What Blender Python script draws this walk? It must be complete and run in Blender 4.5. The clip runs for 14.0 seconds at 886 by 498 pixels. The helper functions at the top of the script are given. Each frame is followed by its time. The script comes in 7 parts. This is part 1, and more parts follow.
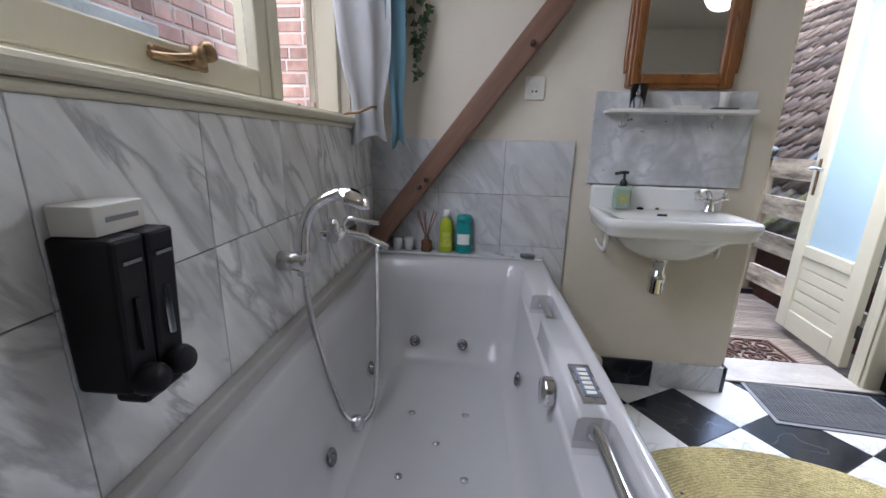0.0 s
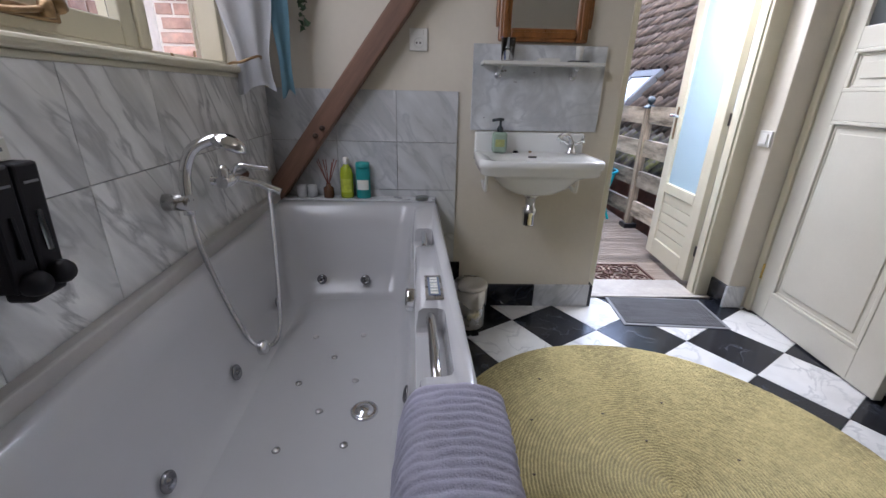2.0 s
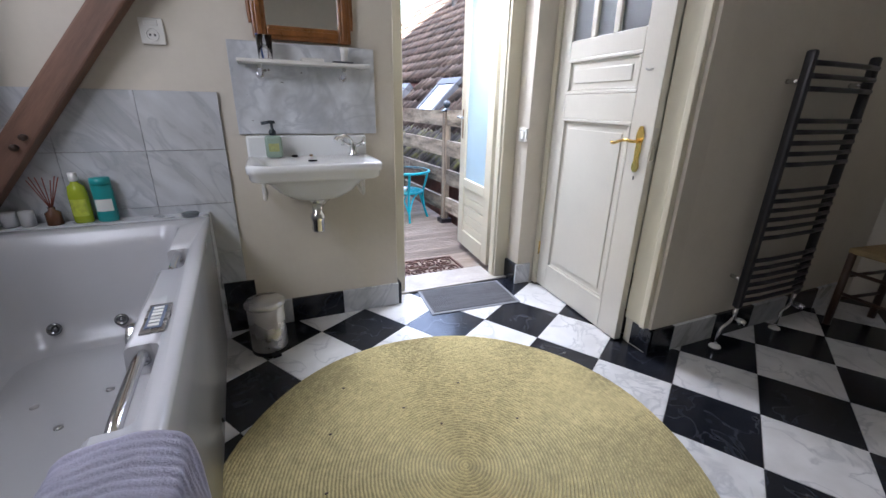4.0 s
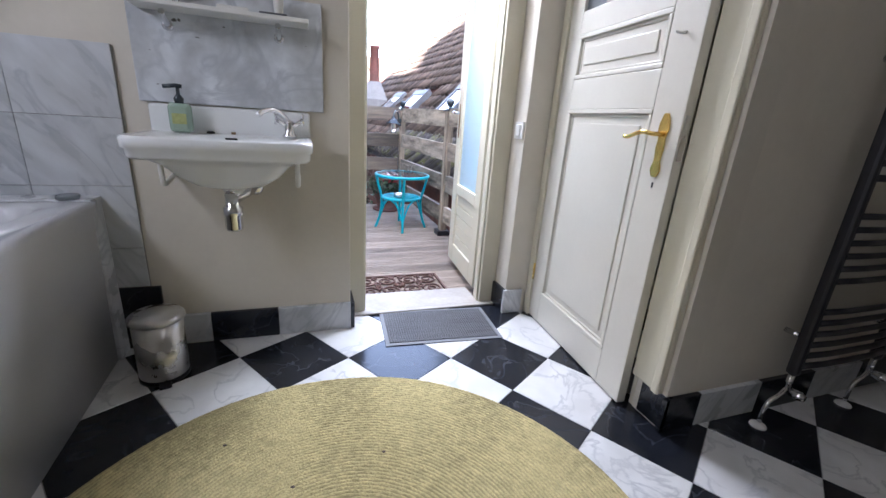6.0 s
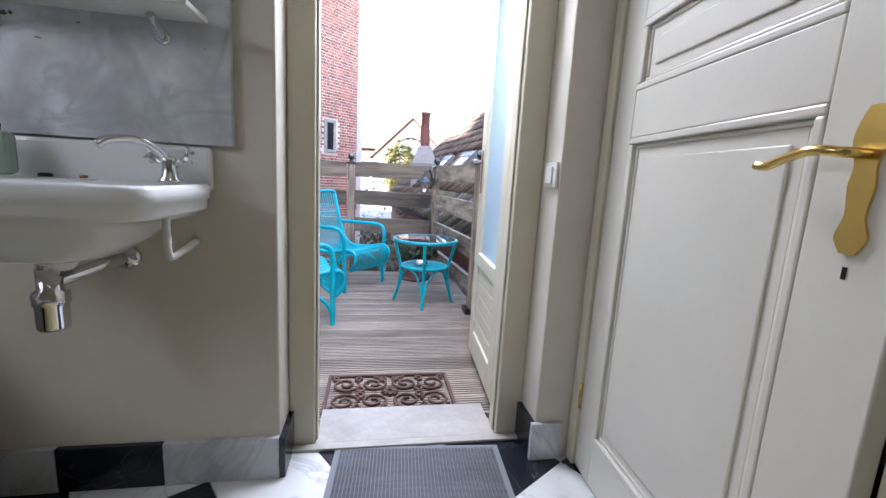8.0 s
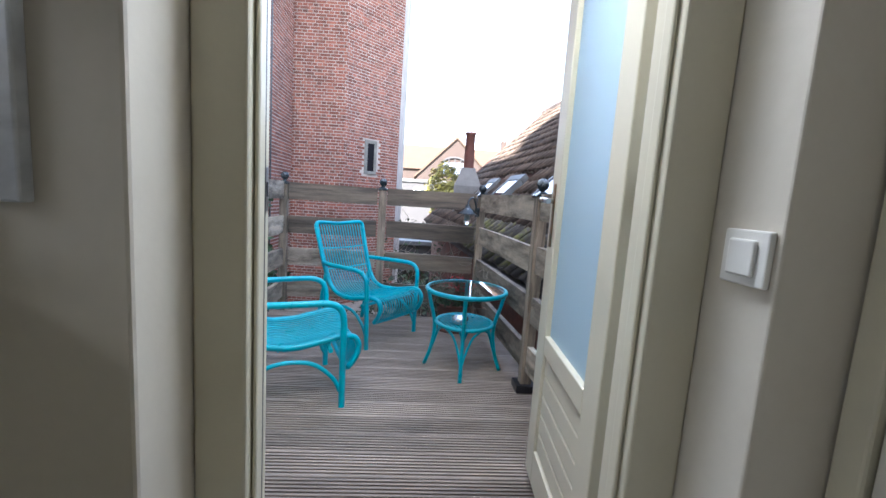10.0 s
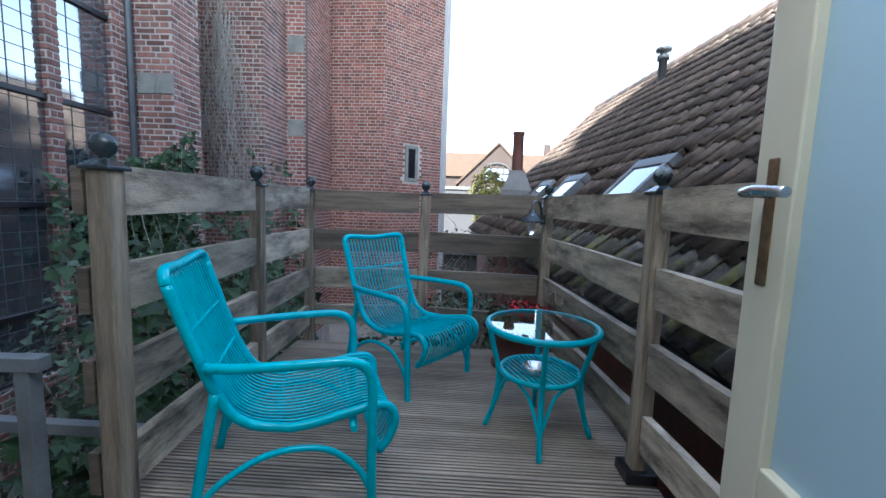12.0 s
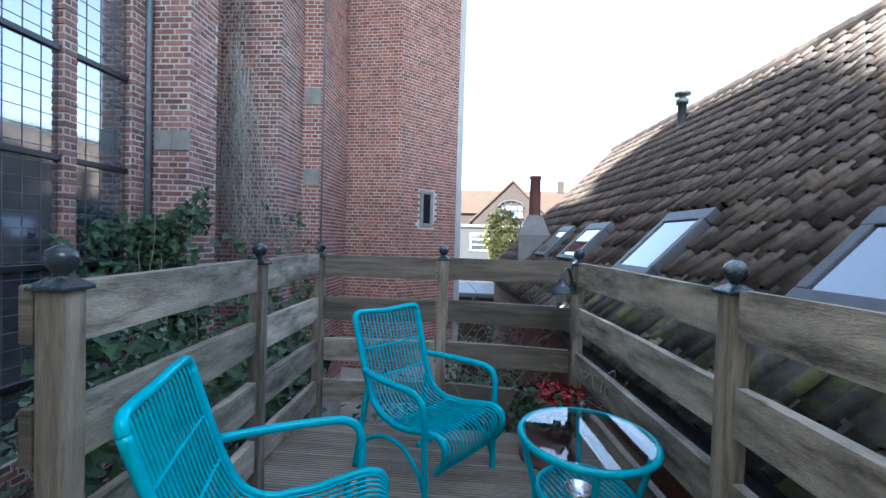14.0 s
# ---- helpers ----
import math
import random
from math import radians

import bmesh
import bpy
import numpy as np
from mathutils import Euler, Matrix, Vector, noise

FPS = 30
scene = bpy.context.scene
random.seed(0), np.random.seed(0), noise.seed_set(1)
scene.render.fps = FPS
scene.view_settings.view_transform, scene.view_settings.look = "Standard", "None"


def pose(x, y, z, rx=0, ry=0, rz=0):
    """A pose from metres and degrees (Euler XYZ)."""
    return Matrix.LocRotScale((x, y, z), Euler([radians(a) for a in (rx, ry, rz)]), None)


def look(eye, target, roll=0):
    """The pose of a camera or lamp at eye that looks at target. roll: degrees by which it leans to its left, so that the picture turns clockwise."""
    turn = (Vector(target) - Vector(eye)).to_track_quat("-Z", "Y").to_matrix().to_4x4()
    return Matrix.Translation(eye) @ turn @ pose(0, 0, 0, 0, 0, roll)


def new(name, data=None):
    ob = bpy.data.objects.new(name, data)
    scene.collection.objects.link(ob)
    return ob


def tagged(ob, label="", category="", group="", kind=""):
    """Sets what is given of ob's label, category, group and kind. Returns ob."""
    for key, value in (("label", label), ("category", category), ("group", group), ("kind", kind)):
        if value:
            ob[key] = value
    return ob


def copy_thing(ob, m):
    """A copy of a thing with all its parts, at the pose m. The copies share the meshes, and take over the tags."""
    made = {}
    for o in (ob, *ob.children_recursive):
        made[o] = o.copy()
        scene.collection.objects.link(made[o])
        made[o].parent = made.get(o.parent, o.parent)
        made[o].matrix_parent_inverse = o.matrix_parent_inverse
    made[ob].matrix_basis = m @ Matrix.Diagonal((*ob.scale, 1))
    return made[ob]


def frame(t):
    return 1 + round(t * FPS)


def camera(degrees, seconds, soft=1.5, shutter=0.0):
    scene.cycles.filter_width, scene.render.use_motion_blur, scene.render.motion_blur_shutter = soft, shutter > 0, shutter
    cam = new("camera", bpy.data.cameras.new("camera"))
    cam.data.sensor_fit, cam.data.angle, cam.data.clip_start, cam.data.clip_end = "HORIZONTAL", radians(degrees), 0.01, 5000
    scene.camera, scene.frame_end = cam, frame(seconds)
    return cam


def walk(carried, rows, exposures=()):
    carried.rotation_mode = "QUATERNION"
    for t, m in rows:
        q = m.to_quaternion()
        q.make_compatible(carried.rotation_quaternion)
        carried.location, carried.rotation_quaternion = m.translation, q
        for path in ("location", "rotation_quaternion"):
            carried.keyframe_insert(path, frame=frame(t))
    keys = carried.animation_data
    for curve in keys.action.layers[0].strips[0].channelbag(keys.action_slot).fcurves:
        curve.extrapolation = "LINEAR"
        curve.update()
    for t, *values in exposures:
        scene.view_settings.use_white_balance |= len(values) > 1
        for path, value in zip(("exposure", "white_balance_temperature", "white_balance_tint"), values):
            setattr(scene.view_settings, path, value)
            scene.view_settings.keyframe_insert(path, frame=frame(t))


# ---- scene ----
cam = camera(95.6, 14.0)
PATH = [
    (0, (0.858, 0.637, 1.17), (0.613, 2.553, 0.65), 1.3),
    (0.5, (0.897, 0.562, 1.17), (0.671, 2.456, 0.571), 1.4),
    (1, (0.949, 0.502, 1.178), (0.757, 2.38, 0.517), 1.1),
    (1.5, (1.007, 0.462, 1.171), (0.921, 2.333, 0.471), 1.4),
    (2, (1.078, 0.437, 1.168), (1.13, 2.301, 0.446), 1.3),
    (2.5, (1.14, 0.418, 1.164), (1.366, 2.268, 0.441), 1.0),
    (3, (1.199, 0.41, 1.154), (1.628, 2.23, 0.442), 0.9),
    (3.5, (1.288, 0.41, 1.152), (1.893, 2.186, 0.458), 0.8),
    (4, (1.377, 0.421, 1.147), (2.119, 2.15, 0.47), 1.2),
    (4.2, (1.407, 0.433, 1.145), (2.185, 2.147, 0.469), 1.5),
    (6.3, (1.939, 0.794, 0.971), (2.525, 2.614, 0.388), 4.0),
    (6.5, (2.024, 0.833, 0.948), (2.566, 2.678, 0.399), 3.4),
    (7, (2.151, 0.953, 0.917), (2.608, 2.846, 0.463), 3.4),
    (7.5, (2.229, 1.145, 0.918), (2.628, 3.069, 0.546), 3.4),
    (8, (2.266, 1.35, 0.938), (2.614, 3.292, 0.612), 3.2),
    (8.5, (2.295, 1.523, 0.975), (2.583, 3.482, 0.692), 3.2),
    (9, (2.363, 1.75, 0.988), (2.598, 3.716, 0.702), 3.1),
    (9.2, (2.363, 1.804, 0.997), (2.586, 3.773, 0.721), 3.5),
    (11.3, (2.305, 2.478, 1.068), (2.284, 4.465, 0.843), 2.3),
    (11.5, (2.304, 2.539, 1.057), (2.266, 4.526, 0.837), 2.2),
    (12, (2.284, 2.714, 1.015), (2.211, 4.701, 0.797), 2.0),
    (12.5, (2.26, 2.841, 1.012), (2.157, 4.827, 0.797), 1.6),
    (13, (2.262, 2.925, 1.058), (2.134, 4.913, 0.882), 1.4),
    (13.5, (2.26, 2.974, 1.129), (2.114, 4.965, 1.01), 1.3),
    (14, (2.231, 2.966, 1.222), (2.082, 4.96, 1.176), 1.6),
]
EXPOSURES = [(0, 4.40, 6000, 17), (2, 4.20, 6100, 19), (3, 4.12, 6050, 19), (4.2, 4.45, 5950, 19), (6.5, 4.40, 5800, 19), (8.2, 3.95, 5900, 18), (9.2, 3.75, 5950, 16), (11.2, 2.82, 5700, 9), (12.2, 2.78, 5500, 6), (14, 2.78, 5400, 5)]
walk(cam, [(t, look(eye, target, roll)) for t, eye, target, roll in PATH], EXPOSURES)

# ---- light ----
world = bpy.data.worlds.new("world")
scene.world = world
world.use_nodes = True
wn = world.node_tree
sky = wn.nodes.new("ShaderNodeTexSky")
sky.sky_type, sky.sun_disc = "NISHITA", False
SUN_EL, SUN_AZ = 36.0, 204.0  # azimuth from +y towards +x
sky.sun_elevation, sky.sun_rotation = radians(SUN_EL), radians(SUN_AZ)
sky.air_density, sky.dust_density, sky.ozone_density = 1.1, 1.6, 1.0
wn.nodes["Background"].inputs["Strength"].default_value = 0.105
haze = wn.nodes.new("ShaderNodeHueSaturation")
haze.inputs["Saturation"].default_value = 0.7
wn.links.new(sky.outputs["Color"], haze.inputs["Color"])
wn.links.new(haze.outputs["Color"], wn.nodes["Background"].inputs["Color"])
sun_data = bpy.data.lights.new("sun", "SUN")
sun_data.energy, sun_data.angle, sun_data.color = 5.0, radians(1), (1.0, 0.91, 0.79)
sun = new("sun", sun_data)
sd = Vector((math.sin(radians(SUN_AZ)) * math.cos(radians(SUN_EL)), math.cos(radians(SUN_AZ)) * math.cos(radians(SUN_EL)), math.sin(radians(SUN_EL))))
sun.matrix_world = look(sd * 30, (0, 0, 0))


def opening_light(name, at, w, h, watts, color=(0.93, 0.97, 1.0)):
    """Daylight at an opening."""
    d = bpy.data.lights.new(name, "AREA")
    d.shape, d.size, d.size_y, d.energy, d.color = "RECTANGLE", w, h, watts, color
    new(name, d).matrix_world = at


opening_light("window_daylight", look((0.20, 1.35, 1.88), (1.6, 1.2, 0.7)), 1.35, 0.5, 0.75)
opening_light("door_daylight", look((2.42, 2.96, 2.32), (1.9, 1.1, 0.6)), 0.75, 0.6, 6.3)


# ---- materials ----
def mat(name, base, rough=0.5, metal=0.0, var=0.15, scale=4.0, fine=60.0, bump=0.08, grain=(1, 1, 1), piece=0.0, second=None, second_at=(0.55, 0.75), coat=0.0, dist=0.004, spread=0.1):
    """A surface with broad and fine variation. piece: how much each object differs; second: a stain or speckle colour.
    """
    m = bpy.data.materials.new(name)
    m.use_nodes = True
    nt = m.node_tree
    N, L = nt.nodes, nt.links
    b = N["Principled BSDF"]
    tc = N.new("ShaderNodeTexCoord")
    info = N.new("ShaderNodeObjectInfo")
    off = N.new("ShaderNodeVectorMath")
    off.operation = "MULTIPLY_ADD"
    off.inputs[0].default_value = (1, 1, 1)
    mul = N.new("ShaderNodeVectorMath")
    mul.operation = "SCALE"
    mul.inputs[0].default_value = (13.1, 7.7, 5.3)
    L.new(info.outputs["Random"], mul.inputs["Scale"])
    mp = N.new("ShaderNodeMapping")
    mp.inputs["Scale"].default_value = grain
    L.new(tc.outputs["Object"], mp.inputs["Vector"])
    add = N.new("ShaderNodeVectorMath")
    L.new(mp.outputs["Vector"], add.inputs[0])
    L.new(mul.outputs["Vector"], add.inputs[1])
    n1 = N.new("ShaderNodeTexNoise")
    n1.inputs["Scale"].default_value, n1.inputs["Detail"].default_value, n1.inputs["Roughness"].default_value = scale, 7, 0.62
    n2 = N.new("ShaderNodeTexNoise")
    n2.inputs["Scale"].default_value, n2.inputs["Detail"].default_value = fine, 4
    for n in (n1, n2):
        L.new(add.outputs["Vector"], n.inputs["Vector"])
    ramp = N.new("ShaderNodeValToRGB")
    e = ramp.color_ramp.elements
    e[0].position, e[1].position = 0.3, 0.7
    e[0].color = (*[c * (1 - var) for c in base], 1)
    e[1].color = (*[min(1, c * (1 + var)) for c in base], 1)
    L.new(n1.outputs["Fac"], ramp.inputs["Fac"])
    col = ramp.outputs["Color"]
    if second:
        n3 = N.new("ShaderNodeTexNoise")
        n3.inputs["Scale"].default_value, n3.inputs["Detail"].default_value, n3.inputs["Roughness"].default_value = scale * 0.6 + 0.5, 8, 0.7
        L.new(add.outputs["Vector"], n3.inputs["Vector"])
        r3 = N.new("ShaderNodeValToRGB")
        r3.color_ramp.elements[0].position, r3.color_ramp.elements[1].position = second_at
        L.new(n3.outputs["Fac"], r3.inputs["Fac"])
        mx = N.new("ShaderNodeMix")
        mx.data_type = "RGBA"
        L.new(r3.outputs["Color"], mx.inputs["Factor"])
        L.new(col, mx.inputs["A"])
        mx.inputs["B"].default_value = (*second, 1)
        col = mx.outputs["Result"]
    hsv = N.new("ShaderNodeHueSaturation")
    L.new(col, hsv.inputs["Color"])
    val = N.new("ShaderNodeMapRange")
    val.inputs["To Min"].default_value, val.inputs["To Max"].default_value = 1 - var * 0.6, 1 + var * 0.6
    L.new(n2.outputs["Fac"], val.inputs["Value"])
    if piece:
        geo = N.new("ShaderNodeNewGeometry")
        sm = N.new("ShaderNodeMath")
        sm.operation = "ADD"
        L.new(info.outputs["Random"], sm.inputs[0])
        L.new(geo.outputs["Random Per Island"], sm.inputs[1])
        fr = N.new("ShaderNodeMath")
        fr.operation = "FRACT"
        L.new(sm.outputs[0], fr.inputs[0])
        pr = N.new("ShaderNodeMapRange")
        pr.inputs["To Min"].default_value, pr.inputs["To Max"].default_value = 1 - piece, 1 + piece
        L.new(fr.outputs[0], pr.inputs["Value"])
        mm = N.new("ShaderNodeMath")
        mm.operation = "MULTIPLY"
        L.new(pr.outputs[0], mm.inputs[0])
        L.new(val.outputs[0], mm.inputs[1])
        L.new(mm.outputs[0], hsv.inputs["Value"])
    else:
        L.new(val.outputs[0], hsv.inputs["Value"])
    L.new(hsv.outputs["Color"], b.inputs["Base Color"])
    rr = N.new("ShaderNodeMapRange")
    rr.inputs["To Min"].default_value, rr.inputs["To Max"].default_value = max(0.02, rough - spread), min(1, rough + spread)
    L.new(n1.outputs["Fac"], rr.inputs["Value"])
    L.new(rr.outputs[0], b.inputs["Roughness"])
    b.inputs["Metallic"].default_value = metal
    b.inputs["Coat Weight"].default_value = coat
    if bump:
        bp = N.new("ShaderNodeBump")
        bp.inputs["Strength"].default_value, bp.inputs["Distance"].default_value = bump, dist
        sm2 = N.new("ShaderNodeMath")
        sm2.operation = "ADD"
        L.new(n1.outputs["Fac"], sm2.inputs[0])
        L.new(n2.outputs["Fac"], sm2.inputs[1])
        L.new(sm2.outputs[0], bp.inputs["Height"])
        L.new(bp.outputs["Normal"], b.inputs["Normal"])
    return m


def marble(name, base, vein, rough=0.2, scale=2.2, width=0.06, cloud=0.12, stretch=(1, 1, 1), turn=(0, 0, 0)):
    """Polished or honed marble: clouds and thin veins."""
    m = bpy.data.materials.new(name)
    m.use_nodes = True
    nt = m.node_tree
    N, L = nt.nodes, nt.links
    b = N["Principled BSDF"]
    tc, info = N.new("ShaderNodeTexCoord"), N.new("ShaderNodeObjectInfo")
    mul = N.new("ShaderNodeVectorMath")
    mul.operation = "SCALE"
    mul.inputs[0].default_value = (17.3, 9.1, 11.7)
    L.new(info.outputs["Random"], mul.inputs["Scale"])
    mp = N.new("ShaderNodeMapping")
    mp.vector_type = "TEXTURE"
    mp.inputs["Scale"].default_value, mp.inputs["Rotation"].default_value = [1 / s for s in stretch], [radians(a) for a in turn]
    L.new(tc.outputs["Object"], mp.inputs["Vector"])
    add = N.new("ShaderNodeVectorMath")
    L.new(mp.outputs["Vector"], add.inputs[0])
    L.new(mul.outputs["Vector"], add.inputs[1])
    n = N.new("ShaderNodeTexNoise")
    n.inputs["Scale"].default_value, n.inputs["Detail"].default_value, n.inputs["Distortion"].default_value = scale, 6, 0.8
    L.new(add.outputs["Vector"], n.inputs["Vector"])
    sub = N.new("ShaderNodeMath")
    sub.operation = "SUBTRACT"
    sub.inputs[1].default_value = 0.5
    L.new(n.outputs["Fac"], sub.inputs[0])
    ab = N.new("ShaderNodeMath")
    ab.operation = "ABSOLUTE"
    L.new(sub.outputs[0], ab.inputs[0])
    r = N.new("ShaderNodeValToRGB")
    r.color_ramp.elements[0].position, r.color_ramp.elements[1].position = 0.0, width
    r.color_ramp.elements[0].color, r.color_ramp.elements[1].color = (1, 1, 1, 1), (0, 0, 0, 1)
    L.new(ab.outputs[0], r.inputs["Fac"])
    n2 = N.new("ShaderNodeTexNoise")
    n2.inputs["Scale"].default_value, n2.inputs["Detail"].default_value = scale * 1.6, 8
    L.new(add.outputs["Vector"], n2.inputs["Vector"])
    cl = N.new("ShaderNodeValToRGB")
    cl.color_ramp.elements[0].position, cl.color_ramp.elements[1].position = 0.35, 0.7
    cl.color_ramp.elements[0].color = (*[c * (1 - cloud) for c in base], 1)
    cl.color_ramp.elements[1].color = (*[min(1, c * (1 + cloud * 0.4)) for c in base], 1)
    L.new(n2.outputs["Fac"], cl.inputs["Fac"])
    fac = N.new("ShaderNodeMath")
    fac.operation = "MULTIPLY"
    L.new(r.outputs["Color"], fac.inputs[0])
    L.new(n2.outputs["Fac"], fac.inputs[1])
    mx = N.new("ShaderNodeMix")
    mx.data_type = "RGBA"
    L.new(fac.outputs[0], mx.inputs["Factor"])
    L.new(cl.outputs["Color"], mx.inputs["A"])
    mx.inputs["B"].default_value = (*vein, 1)
    L.new(mx.outputs["Result"], b.inputs["Base Color"])
    rr = N.new("ShaderNodeMapRange")
    rr.inputs["To Min"].default_value, rr.inputs["To Max"].default_value = max(0.03, rough - 0.08), rough + 0.1
    L.new(n2.outputs["Fac"], rr.inputs["Value"])
    L.new(rr.outputs[0], b.inputs["Roughness"])
    bp = N.new("ShaderNodeBump")
    bp.inputs["Strength"].default_value, bp.inputs["Distance"].default_value = 0.05, 0.003
    L.new(n.outputs["Fac"], bp.inputs["Height"])
    L.new(bp.outputs["Normal"], b.inputs["Normal"])
    return m


def glass(name, color=(1, 1, 1), rough=0.0, thin=True):
    m = bpy.data.materials.new(name)
    m.use_nodes = True
    b = m.node_tree.nodes["Principled BSDF"]
    b.inputs["Base Color"].default_value = (*color, 1)
    b.inputs["Roughness"].default_value = rough
    b.inputs["Transmission Weight"].default_value = 1
    b.inputs["IOR"].default_value = 1.45
    return m


PLASTER = mat("cream_plaster", (0.62, 0.575, 0.49), 0.75, var=0.05, scale=1.6, fine=45, bump=0.12, second=(0.56, 0.51, 0.43), second_at=(0.5, 0.85))
PAINT = mat("cream_paint", (0.62, 0.58, 0.45), 0.38, var=0.04, scale=3, fine=90, bump=0.05, second=(0.60, 0.54, 0.40), second_at=(0.62, 0.9))
WHITEPAINT = mat("white_paint", (0.64, 0.61, 0.53), 0.36, var=0.04, scale=3, fine=70, bump=0.05, second=(0.63, 0.58, 0.47), second_at=(0.6, 0.95))
CEIL = mat("ceiling_paint", (0.72, 0.68, 0.58), 0.8, var=0.05, scale=2)
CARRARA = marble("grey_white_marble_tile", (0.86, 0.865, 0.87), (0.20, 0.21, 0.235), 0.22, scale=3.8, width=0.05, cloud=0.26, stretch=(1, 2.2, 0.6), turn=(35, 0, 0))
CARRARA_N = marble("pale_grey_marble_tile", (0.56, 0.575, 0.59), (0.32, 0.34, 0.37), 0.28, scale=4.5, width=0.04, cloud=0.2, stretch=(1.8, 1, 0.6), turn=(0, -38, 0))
SPLASH = marble("worn_marble_panel", (0.68, 0.70, 0.72), (0.36, 0.38, 0.41), 0.3, scale=5, width=0.06, cloud=0.35)
FLOORW = marble("white_marble_floor_tile", (0.66, 0.66, 0.65), (0.33, 0.34, 0.36), 0.2, scale=5, width=0.03, cloud=0.12)
FLOORB = marble("black_marble_floor_tile", (0.013, 0.015, 0.021), (0.06, 0.065, 0.075), 0.2, scale=5, width=0.015, cloud=0.3)
GROUT = mat("grout", (0.22, 0.21, 0.20), 0.9, var=0.2)
ACRYL = mat("white_acrylic", (0.50, 0.50, 0.51), 0.16, var=0.015, scale=2, fine=30, bump=0.0, spread=0.04)
CERAMIC = mat("white_ceramic", (0.80, 0.81, 0.80), 0.1, var=0.02, scale=3, bump=0.0, spread=0.04)
CHROME = mat("chrome", (0.75, 0.75, 0.76), 0.12, 1.0, var=0.05, scale=6, bump=0.0, spread=0.05)
JETM = mat("dark_chrome", (0.26, 0.26, 0.27), 0.2, 1.0, var=0.1, scale=5, bump=0.0)
STEEL = mat("brushed_steel", (0.55, 0.54, 0.53), 0.28, 1.0, var=0.1, scale=5, bump=0.03)
BRASS = mat("polished_brass", (0.78, 0.55, 0.18), 0.22, 1.0, var=0.12, scale=20, bump=0.03)
BRONZE = mat("aged_bronze", (0.30, 0.20, 0.11), 0.4, 1.0, var=0.3, scale=30)
BLACKP = mat("black_plastic", (0.008, 0.007, 0.010), 0.45, var=0.2, scale=8, bump=0.02)
BLACKP.node_tree.nodes["Principled BSDF"].inputs["Specular IOR Level"].default_value = 0.25
DARKMETAL = mat("black_enamel", (0.014, 0.013, 0.016), 0.35, 0.0, var=0.2, scale=8, bump=0.02)
WHITEPL = mat("white_plastic", (0.74, 0.73, 0.69), 0.35, var=0.03, bump=0.0)
TIMBER = mat("reddish_brown_timber", (0.16, 0.083, 0.054), 0.6, var=0.3, scale=5, fine=50, bump=0.2, grain=(0.6, 6, 6))
OAK = mat("varnished_carved_wood", (0.22, 0.085, 0.022), 0.3, var=0.35, scale=7, fine=60, bump=0.15, grain=(3, 3, 1))
JUTE = mat("straw_coloured_jute", (0.49, 0.415, 0.20), 0.9, var=0.2, scale=30, fine=170, bump=0.9, dist=0.006, second=(0.40, 0.34, 0.17), second_at=(0.5, 0.95))
JN, JL = JUTE.node_tree.nodes, JUTE.node_tree.links
# rings at the coil pitch: shade between the coils, painted into the colour
coil = JN.new("ShaderNodeTexWave")
coil.wave_type, coil.rings_direction = "RINGS", "Z"
coil.inputs["Scale"].default_value, coil.inputs["Distortion"].default_value, coil.inputs["Detail"].default_value, coil.inputs["Detail Scale"].default_value = 25.9, 2.2, 3, 2.5
JL.new(next(n for n in JN if n.type == "TEX_COORD").outputs["Object"], coil.inputs["Vector"])
groove_shade = JN.new("ShaderNodeMapRange")
groove_shade.inputs["To Min"].default_value, groove_shade.inputs["To Max"].default_value = 0.62, 1.14
JL.new(coil.outputs["Fac"], groove_shade.inputs["Value"])
woven = JN.new("ShaderNodeMix")
woven.data_type, woven.blend_type = "RGBA", "MULTIPLY"
woven.inputs["Factor"].default_value = 1.0
jp = JN["Principled BSDF"]
JL.new(jp.inputs["Base Color"].links[0].from_socket, woven.inputs["A"])
JL.new(groove_shade.outputs[0], woven.inputs["B"])
JL.new(woven.outputs["Result"], jp.inputs["Base Color"])
MATGREY = mat("grey_ribbed_carpet", (0.10, 0.10, 0.105), 0.95, var=0.25, scale=8, fine=220, bump=0.6, grain=(1, 6, 1))
TOWEL = mat("lilac_grey_cotton", (0.53, 0.52, 0.62), 0.95, var=0.12, scale=10, fine=260, bump=0.5)
CLOTHW = mat("white_cotton", (0.74, 0.75, 0.78), 0.9, var=0.06, scale=5, fine=200, bump=0.2)
CLOTHB = mat("blue_cotton", (0.20, 0.38, 0.48), 0.9, var=0.12, scale=5, fine=200, bump=0.2)
TURQ = mat("turquoise_lacquered_rattan", (0.0, 0.44, 0.54), 0.3, var=0.12, scale=14, fine=120, bump=0.15, piece=0.06)
WEATHERED = mat("weathered_grey_timber", (0.41, 0.345, 0.265), 0.8, var=0.45, scale=4, fine=60, bump=0.9, grain=(1.0, 3, 4), piece=0.3, second=(0.085, 0.07, 0.05), second_at=(0.46, 0.66))
WEATHERPOST = mat("weathered_post_timber", (0.31, 0.25, 0.185), 0.8, var=0.45, scale=4.5, fine=50, bump=0.8, grain=(6, 6, 0.6), piece=0.3, second=(0.06, 0.052, 0.038), second_at=(0.47, 0.7))
DARKRAIL = mat("dark_rail_timber", (0.17, 0.135, 0.10), 0.75, var=0.4, scale=5, fine=46, bump=0.9, grain=(0.5, 4, 6), piece=0.3, second=(0.045, 0.038, 0.03), second_at=(0.48, 0.7))
